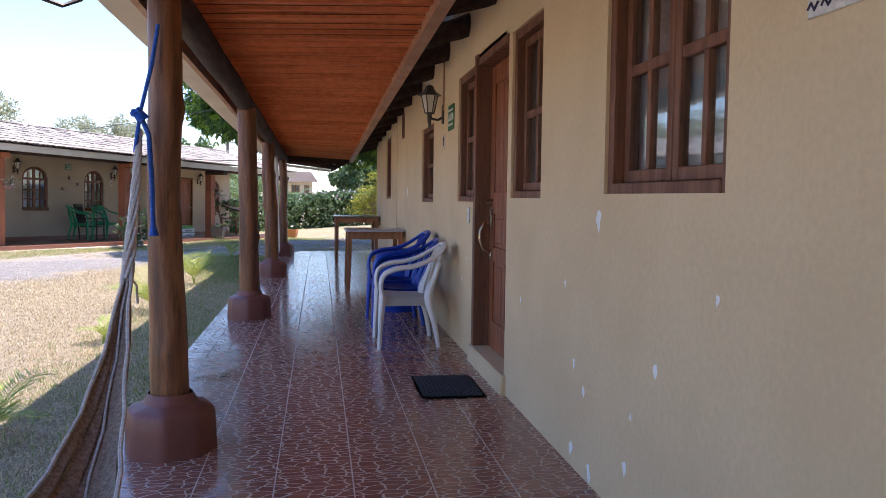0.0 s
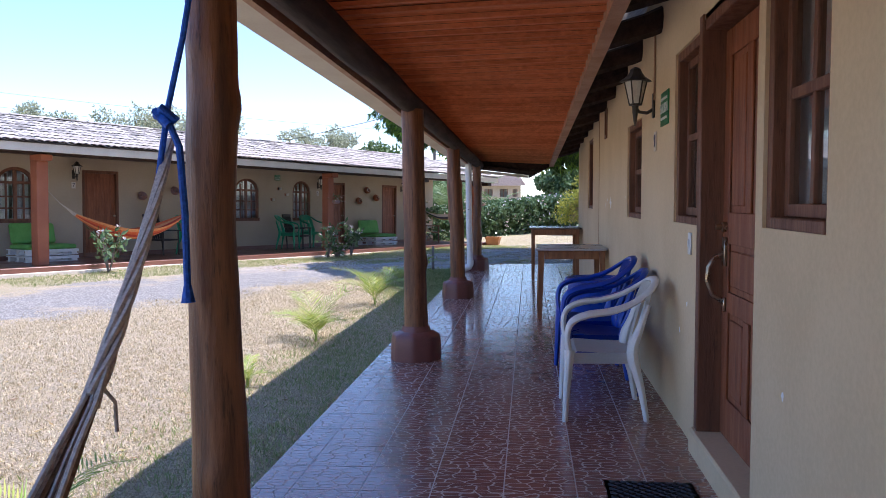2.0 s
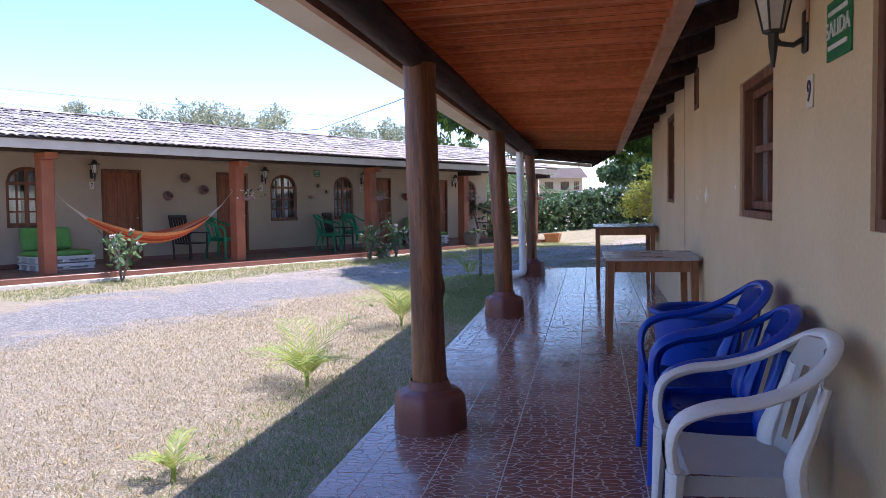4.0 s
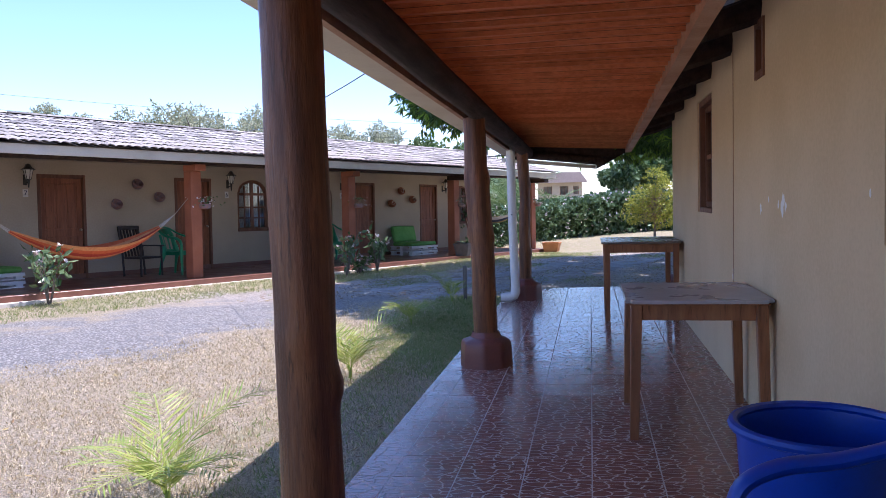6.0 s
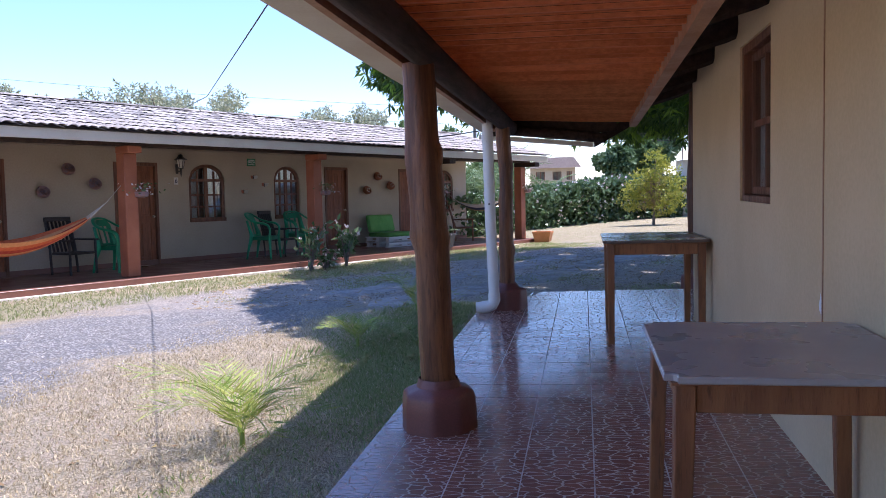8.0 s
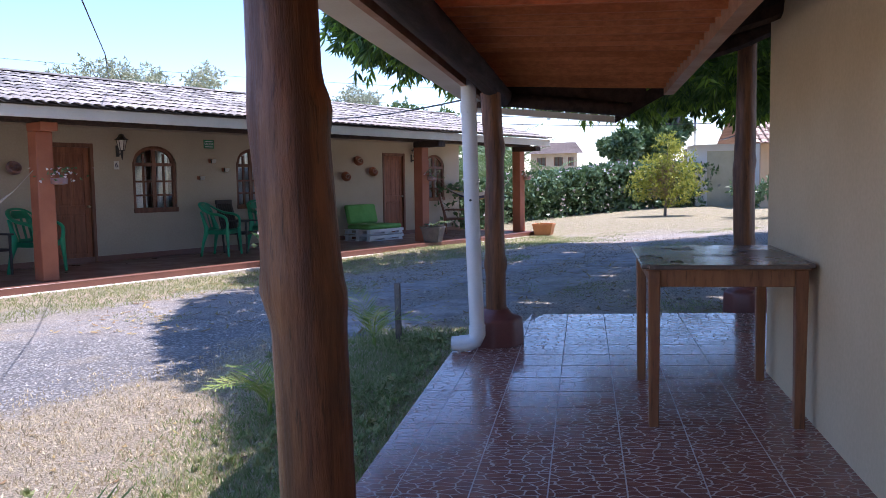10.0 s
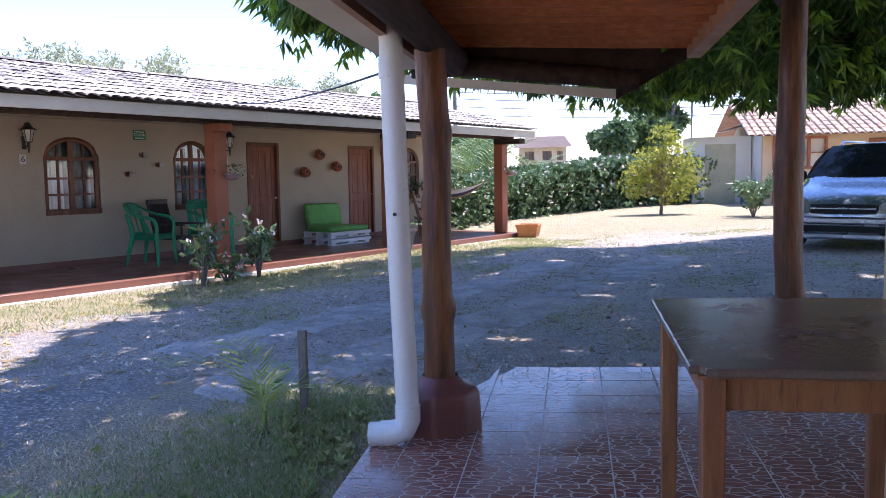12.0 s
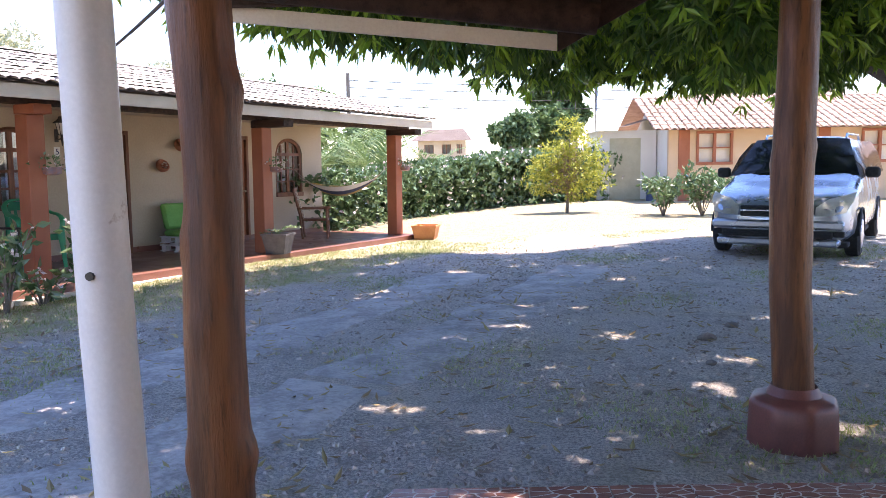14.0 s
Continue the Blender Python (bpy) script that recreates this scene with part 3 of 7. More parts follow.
dr = thing("door_1", Matrix.Translation((WX, DOOR[0], DOOR[2])), "red-brown panelled wooden door, closed, in a brown frame", "door")
dr["kind"] = "structure"
DW, DH = DOOR[1] - DOOR[0], DOOR[3] - DOOR[2]
fb = bmesh.new()
box(fb, 0.03, 0.17, 0.0, 0.055, 0, DH, 0.005)
box(fb, -0.012, 0.17, DW - 0.06, DW + 0.015, 0, DH + 0.03, 0.005)
box(fb, 0.0, 0.17, 0.055, DW - 0.06, DH - 0.05, DH + 0.03, 0.005)
part("door_frame", fb, M_FRAME, dr)
part("threshold", boxed(-0.035, 0.2, -0.05, DW + 0.03, -0.13, 0.004, 0.012), M_WALL, dr, "worn plastered doorstep")


def panel_door(parent, w, h, x, y, material, m=None, flip=1):
    """Stiles, rails and six raised panels; the leaf faces -x."""
    bm = bmesh.new()
    st = 0.11
    box(bm, x + 0.012, x + 0.035, y, y + w, 0.006, h)
    for a, b in ((y, y + st), (y + w - st, y + w)):
        box(bm, x, x + 0.011, a, b, 0.006, h, 0.003)
    rails = [(0.006, 0.2), (0.62, 0.72), (0.95, 1.1), (h - 0.13, h)]
    for a, b in rails:
        box(bm, x, x + 0.011, y + st, y + w - st, a, b, 0.003)
    mid = y + w / 2
    for (a0, a1), (b0, b1) in zip(rails, rails[1:]):
        if b0 - a1 > 0.3:
            box(bm, x, x + 0.011, mid - 0.045, mid + 0.045, a1, b0, 0.003)
            spans = ((y + st, mid - 0.045), (mid + 0.045, y + w - st))
        else:
            spans = ((y + st, y + w - st),)
        for s0, s1 in spans:
            box(bm, x + 0.003, x + 0.0115, s0 + 0.03, s1 - 0.03, a1 + 0.03, b0 - 0.03, 0.006)
    return part("door_leaf", bm, material, parent)


leaf = panel_door(dr, DW - 0.117, DH - 0.06, 0.1, 0.056, M_DOOR)
HX = 0.05
hb = bmesh.new()
tube(hb, [(HX + 0.045, DW - 0.13, 0.9), (HX - 0.005, DW - 0.12, 0.88), (HX - 0.03, DW - 0.12, 0.83), (HX - 0.035, DW - 0.12, 0.77), (HX - 0.01, DW - 0.12, 0.7), (HX + 0.045, DW - 0.13, 0.66)], 0.011, 8)
box(hb, HX + 0.035, HX + 0.05, DW - 0.155, DW - 0.105, 0.84, 0.98, 0.004)
box(hb, HX + 0.035, HX + 0.05, DW - 0.15, DW - 0.11, 0.62, 0.69, 0.004)
part("handle", hb, M_METAL, leaf, "worn brass pull handle")
lb = lathe(bmesh.new(), [(0.025, 0), (0.025, 0.02), (0.014, 0.022), (0.014, 0.05)], 14)
bmesh.ops.transform(lb, matrix=pose(HX + 0.05, DW - 0.13, 1.03, 0, -90, 0), verts=lb.verts[:])
part("lock", lb, M_METAL, leaf, "round brass lock")

# ---- posts ----
POSTS = [-1.5, 2.7, 6.86, 10.99, 15.22]


def log_post(x, y, z1, stations, knots, seed, label, base_h=0.22, base_r=0.2, foot=None):
    """A peeled log on a painted base: stations (height, sideways, radius) up the log, knots (height, bearing, swell)."""
    foot = floor_z(x) if foot is None else foot
    p = thing("wooden_post", Matrix.Translation((x, y, foot)), label, "post", "veranda posts")
    bm = bmesh.new()
    seg, rings = 28, 56
    h = z1 - foot - base_h + 0.03
    zs = [q[0] for q in stations]
    rows = []
    for i in range(rings + 1):
        f = i / rings
        z = base_h - 0.03 + h * f
        cx = float(np.interp(z, zs, [q[1] for q in stations])) + 0.006 * noise.noise((seed, z * 2.6, 5))
        cy = 0.022 * noise.noise((seed + 9, z * 0.8, 0))
        r = float(np.interp(z, zs, [q[2] for q in stations]))
        ring = []
        for k in range(seg):
            a = 2 * math.pi * k / seg
            rr = r * (1 + 0.05 * noise.noise((math.cos(a) * 1.2 + seed, math.sin(a) * 1.2, z * 1.6)) + 0.018 * noise.noise((math.cos(a) * 4 + seed, math.sin(a) * 4, z * 2.2)))
            for kz, kb, ks in knots:
                da = (a - radians(kb) + math.pi) % (2 * math.pi) - math.pi
                rr += ks * math.exp(-(da / 0.55) ** 2 - ((z - kz) / 0.045) ** 2)
                rr -= 0.45 * ks * math.exp(-(da / 0.16) ** 2 - ((z - kz) / 0.016) ** 2)
            ring.append((cx + rr * math.cos(a), cy + rr * math.sin(a), z))
        rows.append(ring + ring[:1])
    sheet(bm, rows)
    bmesh.ops.remove_doubles(bm, verts=bm.verts[:], dist=1e-5)
    bm.faces.new([v for v in bm.verts if abs(v.co.z - rows[-1][0][2]) < 1e-6][:seg])
    part("log", bm, M_LOG, p)
    b, r = base_r, stations[0][2]
    bb = bmesh.new()
    rings = []
    for f, z in ((1.06, -0.02), (1.04, base_h * 0.5), (1.02, base_h - 0.035), (0.98, base_h - 0.012), (0.9, base_h), (0.62, base_h + 0.016), (r * 1.12 / b, base_h + 0.06)):
        ring = []
        for k in range(48):
            a = 2 * math.pi * k / 48
            flat = (math.cos(math.pi / 8) / math.cos((a % (math.pi / 4)) - math.pi / 8)) ** (0.75 if f > 0.8 else 0.2)
            ring.append((b * f * flat * math.cos(a) + 0.003 * noise.noise((a * 2, z * 9, seed)), b * f * flat * math.sin(a), z))
        rings.append(ring + ring[:1])
    sheet(bb, rings)
    bmesh.ops.remove_doubles(bb, verts=bb.verts[:], dist=1e-5)
    base = part("base", bb, M_BASE, p, "maroon painted concrete base")
    base.location.x = stations[0][1]
    return p


PLAIN = [(0.2, 0.0, 0.088), (2.1, -0.01, 0.078)]
LOGS = [
    (PLAIN, [(1.1, 200, 0.02)]),
    ([(0.2, 0.0, 0.09), (0.5, -0.008, 0.087), (0.85, -0.016, 0.079), (1.2, -0.022, 0.074), (1.6, -0.008, 0.076), (2.1, -0.014, 0.075)], [(1.6, 5, 0.014), (0.47, 265, 0.012), (1.78, 255, 0.01), (1.5, 175, 0.006)]),
    ([(0.2, 0.016, 0.098), (0.6, 0.014, 0.093), (1.0, 0.012, 0.091), (1.4, 0.005, 0.092), (2.1, -0.004, 0.089)], [(0.81, 0, 0.022), (0.95, 250, 0.008)]),
    ([(0.2, 0.0, 0.097), (0.7, -0.008, 0.095), (0.97, -0.012, 0.094), (1.07, -0.024, 0.101), (1.27, -0.034, 0.096), (1.48, -0.046, 0.098), (1.6, -0.05, 0.09), (2.1, -0.062, 0.085)], [(1.06, 180, 0.015), (1.51, 2, 0.018), (1.04, 0, 0.01), (1.3, 255, 0.006)]),
    ([(0.2, -0.012, 0.082), (0.48, -0.012, 0.08), (0.9, -0.012, 0.075), (1.15, -0.006, 0.072), (1.32, -0.002, 0.07), (1.48, -0.003, 0.073), (1.7, -0.02, 0.077), (2.0, -0.028, 0.077)], [(0.63, 355, 0.022), (0.62, 185, 0.016), (1.52, 0, 0.016), (1.16, 190, 0.012), (0.95, 260, 0.008)]),
]
for i, (y, (shape, knots)) in enumerate(zip(POSTS, LOGS)):
    log_post(-0.09, y, eave_l(y) - 0.12, shape, knots, i * 4.7 + 1.3, "varnished knotty log post on a maroon concrete base")
log_post(2.15, 17.35, 2.47, [(0.25, 0.006, 0.1), (0.8, -0.032, 0.099), (1.3, -0.038, 0.102), (1.8, -0.022, 0.095), (2.7, -0.018, 0.088)], [(1.5, 0, 0.013), (1.42, 180, 0.011), (2.05, 20, 0.009)], 33.1, "varnished log post on a maroon base in the yard", base_h=0.24, base_r=0.218, foot=ground_z(2.15, 17.35))
tb = bmesh.new()
tube(tb, [(1.95, 14.0, 2.56), (2.05, 15.6, 2.53), (2.14, 17.65, 2.5)], 0.085, 10)
tagged(part("corner_beam", tb, M_DARK), "dark log beam carried by the yard post", "beam", kind="structure")
# ---- guest house across the drive: local x along its front, y into it, z up from its porch floor ----
U3 = Vector((0.4626, 0.8866, -0.0185)).normalized()
N3 = Vector((-0.8866, 0.4626, 0.0))
Z3 = U3.cross(N3).normalized()
FAR = Matrix.Translation((-6.9, 19.38, -0.1)) @ Matrix((U3, N3, Z3)).transposed().to_4x4()
FWY, FX0, FX1 = 2.0, -11.0, 12.5
house = thing("guest_house", FAR, "long low tan guest house with a weathered tile roof and porch", "house")
DOORS = [(-2.2, -1.24), (0.8, 1.76), (6.46, 7.28), (9.3, 10.15), (-9.2, -8.3)]
ARCHES = [(2.5, 3.42), (4.82, 5.62), (10.96, 11.82), (-4.2, -3.35), (-7.0, -6.1)]
holes = [(a, b, 0.0, 2.07) for a, b in DOORS] + [(a, b, 0.86, 2.06) for a, b in ARCHES]
part("wall", pierced((FX0, FX1), (-0.4, 2.75), holes, 0.18, lambda u, d, z: (u, FWY + d, z)), M_FARWALL, house, smooth=False)
sh = bmesh.new()
box(sh, FX1 - 0.18, FX1, FWY + 0.19, 5.6, -0.4, 2.75)
box(sh, FX0, FX0 + 0.18, FWY + 0.19, 5.6, -0.4, 2.75)
box(sh, FX0, FX1, 5.6, 5.75, -0.4, 2.75)
part("back_wall", sh, M_FARWALL, house, smooth=False)
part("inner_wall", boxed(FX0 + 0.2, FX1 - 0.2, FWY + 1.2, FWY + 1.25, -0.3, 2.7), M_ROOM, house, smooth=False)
part("porch_floor", boxed(FX0, 12.75, -0.42, FWY, -0.45, 0.0, 0.01), M_SLAB, house)
part("kerb", boxed(FX0, 12.8, -0.52, -0.425, -0.45, -0.1, 0.01), M_CREAM, house, "pale cement edge of the porch")
part("skirting", boxed(FX0, FX1, FWY - 0.012, FWY - 0.002, 0.002, 0.1), M_SLAB, house)


def arch_z(t, H, rise):
    return H - rise + rise * math.sin(math.acos(max(-1, min(1, 2 * t - 1))))


def arched_window(a, b, z0=0.86, z1=2.06, rise=0.32):
    W, H = b - a, z1 - z0
    base = FWY
    n = 14
    cap = bmesh.new()
    for d in (0.0, 0.06):
        for i in range(n):
            t0, t1 = i / n, (i + 1) / n
            vs = [(a + W * t0, base + d, z0 + arch_z(t0, H, rise)), (a + W * t1, base + d, z0 + arch_z(t1, H, rise)), (a + W * t1, base + d, z1), (a + W * t0, base + d, z1)]
            cap.faces.new([cap.verts.new(p) for p in vs])
    part("spandrel", cap, M_FARWALL, house, smooth=False)
    fb = bmesh.new()
    pts = [(a + 0.03, base + 0.05, z0)] + [(a + 0.03 + (W - 0.06) * i / n, base + 0.05, z0 + arch_z(i / n, H, rise) - 0.03) for i in range(n + 1)] + [(b - 0.03, base + 0.05, z0)]
    tube(fb, pts, 0.045, 6)
    box(fb, a, b, base - 0.03, base + 0.1, z0 - 0.03, z0 + 0.06, 0.005)
    win = part("window", fb, M_FRAME, house, "arched brown window")
    sb = bmesh.new()
    box(sb, a + W / 2 - 0.04, a + W / 2 + 0.04, base + 0.035, base + 0.075, z0 + 0.06, z1 - 0.05)
    box(sb, a + 0.06, b - 0.06, base + 0.03, base + 0.08, z1 - rise - 0.05, z1 - rise + 0.01)
    for f in (0.27, 0.73):
        box(sb, a + W * f - 0.018, a + W * f + 0.018, base + 0.04, base + 0.07, z0 + 0.06, z1 - rise * 0.45)
    for f in (0.33, 0.62):
        box(sb, a + 0.06, b - 0.06, base + 0.042, base + 0.068, z0 + (H - rise) * f - 0.018, z0 + (H - rise) * f + 0.018)
    part("lattice", sb, M_FRAME, win)
    pane = part("pane", boxed(a + 0.04, b - 0.04, base + 0.054, base + 0.058, z0 + 0.05, z1 - 0.02), M_GLASS, win, smooth=False)
    pane.visible_shadow = False
    for c0, c1 in ((a + 0.03, a + W * 0.45), (a + W * 0.55, b - 0.03)):
        cbm = bmesh.new()
        sheet(cbm, [[(x, base + 0.24 + 0.02 * math.sin(60 * x), zz) for x in [c0 + (c1 - c0) * q / 16 for q in range(17)]] for zz in (z0, z1 - 0.05)])
        part("curtain", cbm, M_CURT, win)


for a, b in ARCHES:
    arched_window(a, b)

for a, b in DOORS:
    fb = bmesh.new()
    box(fb, a, a + 0.06, FWY - 0.015, FWY + 0.14, 0.0, 2.07, 0.004)
    box(fb, b - 0.06, b, FWY - 0.015, FWY + 0.14, 0.0, 2.07, 0.004)
    box(fb, a + 0.06, b - 0.06, FWY - 0.015, FWY + 0.14, 2.0, 2.07, 0.004)
    d = part("door", fb, M_FRAME, house, "brown panelled wooden door")
    bm = bmesh.new()
    x0, x1, h = a + 0.06, b - 0.06, 2.0
    w = x1 - x0
    box(bm, x0, x1, FWY + 0.06, FWY + 0.09, 0.006, h)
    rails = [(0.006, 0.16), (0.85, 1.0), (h - 0.1, h)]
    for e0, e1 in ((x0, x0 + 0.1), (x1 - 0.1, x1)):
        box(bm, e0, e1, FWY + 0.045, FWY + 0.059, 0.006, h, 0.003)
    for r0, r1 in rails:
        box(bm, x0 + 0.1, x1 - 0.1, FWY + 0.045, FWY + 0.059, r0, r1, 0.003)
    k = 3
    for (r0, r1), (q0, q1) in zip(rails, rails[1:]):
        for j in range(k):
            s0 = x0 + 0.1 + (w - 0.2) * j / k
            box(bm, s0 + 0.02, s0 + (w - 0.2) / k - 0.02, FWY + 0.05, FWY + 0.0595, r1 + 0.02, q0 - 0.02, 0.005)
    part("door_leaf", bm, M_DOOR, d)
    kb = lathe(bmesh.new(), [(0.02, 0), (0.012, 0.02), (0.028, 0.045), (0.02, 0.065)], 10)
    bmesh.ops.transform(kb, matrix=pose(x1 - 0.05, FWY + 0.045, 0.98, 90, 0, 0), verts=kb.verts[:])
    part("door_knob", kb, M_METAL, d)

COLS = [-8.5, -4.38, -0.12, 4.21, 8.36, 12.44]
for cx in COLS:
    cb2 = boxed(cx - 0.12, cx + 0.12, -0.12, 0.12, 0.0, 2.1, 0.012)
    c = part("column", cb2, M_TERRA, house, "terracotta painted square column")
    part("capital", boxed(cx - 0.125, cx + 0.125, -0.28 if cx < 8 else -0.6, 0.125, 2.1, 2.22, 0.01), M_TERRA if cx < 8 else M_DARK, c)
part("porch_beam", boxed(FX0, 12.9, -0.1, 0.1, 2.221, 2.36, 0.01), M_DARK, house)
part("porch_ceiling", boxed(FX0, 12.9, 0.11, FWY - 0.01, 2.34, 2.38), M_FARWALL, house)
part("fascia", boxed(FX0 - 0.3, 12.95, -0.66, -0.6, 2.24, 2.4, 0.006), M_CREAM, house, "cream eave board")
part("soffit", boxed(FX0 - 0.3, 12.95, -0.595, -0.11, 2.36, 2.38), M_CREAM, house)

# tiled roof: rows of barrel tiles up the slope
E0, E1, RIDGE_Y, RIDGE_Z = -0.78, 2.42, 2.6, 3.26
sl = math.atan2(RIDGE_Z - 2.45, RIDGE_Y - E0)
rf = bmesh.new()
sheet(rf, [[(x, E0 + 0.06, 2.41), (x, RIDGE_Y, RIDGE_Z - 0.05), (x, 6.3, 2.3)] for x in (FX0 - 0.3, 12.95)])
roof = part("roof", thick(rf, 0.05), M_ROOF, house, "weathered grey clay tile roof", smooth=False)


def barrel(width, length, seg=5, thickness=0.012):
    """One barrel tile, its length along y, arched across x."""
    vs, fs = [], []
    for y, r in ((0, width * 0.5), (length, width * 0.42)):
        for rr in (r, r - thickness):
            vs += [(rr * math.cos(math.pi * k / seg), y, rr * 0.42 * math.sin(math.pi * k / seg)) for k in range(seg + 1)]
    n = seg + 1
    for k in range(seg):
        fs += [(k, k + 1, 2 * n + k + 1, 2 * n + k), (n + k + 1, n + k, 3 * n + k, 3 * n + k + 1), (k + 1, k, n + k, n + k + 1)]
    return vs, fs


TW, TL = 0.16, 0.4
tvs, tfs = barrel(TW, TL + 0.05)
tile_me = bpy.data.meshes.new("roof_tile")
tile_me.from_pydata(tvs, [], tfs)
tile_me.materials.append(mat("loose_roof_tile", (0.44, 0.4, 0.355), (0.27, 0.24, 0.21), 7, 0.9, 0.2, rand=True, wear=(0.55, 0.51, 0.46)))
slope_len = math.hypot(RIDGE_Y - E0, RIDGE_Z - 2.45)
rest_v, rest_f, made = [], [], 0
nrow = int(slope_len / TL)
for row in range(nrow + 1):
    x = FX0 - 0.2
    while x < 12.9:
        s = row * TL
        m = Matrix.Translation((x + R.uniform(-0.012, 0.012), E0 + s * math.cos(sl), 2.43 + s * math.sin(sl) + (0.003 if row % 2 else 0))) @ pose(0, 0, 0, math.degrees(sl) - 1.4 + R.uniform(-0.8, 0.8), 0, R.uniform(-1.5, 1.5))
        if row < 3 and x > -4.5 and made < 290:
            ob = new("roof_tile", tile_me)
            ob.parent = roof
            ob.matrix_local = m
            made += 1
        else:
            k = len(rest_v)
            rest_v += [m @ Vector(p) for p in tvs]
            rest_f += [tuple(i + k for i in f) for f in tfs]
        x += TW
x = FX0 - 0.2
while x < 12.8:
    m = Matrix.Translation((x, RIDGE_Y, RIDGE_Z + 0.0)) @ pose(0, 0, 0, 0, R.uniform(-3, 3), -90 + R.uniform(-3, 3))
    k = len(rest_v)
    rest_v += [m @ Vector((p[0] * 1.3, p[1], p[2] * 1.3)) for p in tvs]
    rest_f += [tuple(i + k for i in f) for f in tfs]
    x += TL - 0.02
raw("roof_tiles", rest_v, rest_f, M_ROOF, roof, kind="stuff")


# ---- things on the guest house ----
def far(x, y, z=0.0, rz=0.0):
    return FAR @ pose(x, y, z, 0, 0, rz)


def wall_lamp(m, label, scale=1.0):
    """A black lantern on a scrolled bracket; local -y points away from the wall."""
    t = thing("wall_lamp", m @ Matrix.Diagonal((scale, scale, scale, 1)), label, "lamp", "lantern wall lamps")
    b = bmesh.new()
    box(b, -0.035, 0.035, -0.018, 0.0, -0.1, 0.1, 0.008)
    tube(b, [(0, -0.01, -0.03), (0, -0.06, -0.06), (0, -0.12, -0.05), (0, -0.15, -0.01)], 0.013, 8)
    tube(b, [(0, -0.15, -0.16), (0, -0.15, -0.06), (0, -0.15, 0.01)], [0.008, 0.022, 0.026], 8)
    part("bracket", b, M_BLACK, t)
    g = bmesh.new()
    lathe(g, [(0.045, 0.015), (0.085, 0.19)], 6, (0, -0.15, 0))
    part("glass", g, M_LAMPGLASS, t, "frosted glass body", smooth=False)
    part("base_ring", lathe(bmesh.new(), [(0.05, 0.0), (0.052, 0.014)], 6, (0, -0.15, 0)), M_BLACK, t, smooth=False)
    part("cap", lathe(bmesh.new(), [(0.128, 0.187), (0.118, 0.198), (0.075, 0.225), (0.048, 0.26), (0.04, 0.285), (0.014, 0.3)], 6, (0, -0.15, 0)), M_BLACK, t, smooth=False)
    for k in range(6):
        a = 2 * math.pi * (k + 0.5) / 6
        part("cage_bar", tube(bmesh.new(), [(0.047 * math.cos(a), -0.15 + 0.047 * math.sin(a), 0.01), (0.088 * math.cos(a), -0.15 + 0.088 * math.sin(a), 0.195)], 0.006, 5), M_BLACK, t)
    return t


for lx in (-2.42, 2.22, 5.95, 10.42, -6.0):
    wall_lamp(far(lx, FWY, 1.95), "black iron lantern lamp on the tan wall", 1.0)
for nx, txt in ((-2.42, "7"), (2.19, "6"), (5.95, "5")):
    t = thing("number_plate", far(nx, FWY - 0.006, 1.7), "small white ceramic room number plate", "sign", "room number plates")
    part("plate", boxed(-0.05, 0.05, -0.004, 0.004, -0.075, 0.075, 0.002), M_CERAMIC, t)
    words("number", txt, 0.13, M_INK, pose(0, -0.006, 0, 90, 0, 0), t)
s = thing("exit_sign", far(4.17, FWY - 0.006, 2.13), "green exit sign with white lettering", "sign", "exit signs")
part("board", boxed(-0.12, 0.12, -0.004, 0.004, -0.085, 0.085, 0.002), M_SIGN, s)
words("lettering", "SALIDA", 0.065, M_LETTER, pose(0, -0.006, 0.0, 90, 0, 0), s)
part("bar_mark", boxed(-0.09, 0.09, -0.008, -0.005, 0.045, 0.06), M_LETTER, s)
part("bar_mark", boxed(-0.09, 0.09, -0.008, -0.005, -0.06, -0.045), M_LETTER, s)

M_CLAY = mat("painted_clay", (0.3, 0.14, 0.09), (0.2, 0.16, 0.2), 9, 0.5, 0.1)
for px, pz in ((-0.15, 1.9), (0.36, 1.63), (-0.63, 1.48), (8.33, 1.85), (7.9, 1.48), (8.84, 1.6)):
    t = thing("wall_planter", far(px, FWY, pz), "round painted clay half-pot hung on the wall", "planter", "wall planters")
    b = lathe(bmesh.new(), [(0.03, -0.1), (0.09, -0.06), (0.12, 0.0), (0.115, 0.05), (0.1, 0.06), (0.09, 0.05), (0.07, -0.04)], 16)
    bmesh.ops.transform(b, matrix=pose(0, -0.1, 0, 55, 0, 0), verts=b.verts[:])
    part("pot", b, M_CLAY if px < 5 else M_TERRA, t)
    f = bmesh.new()
    for k in range(7):
        a = k * 0.9
        lathe(f, [(0.004, 0), (0.02, 0.012), (0.004, 0.024)], 6, (0.05 * math.cos(a), -0.16, 0.05 * math.sin(a)))
    part("painted_flower", f, M_CERAMIC if px > 5 else M_CLAY, t)
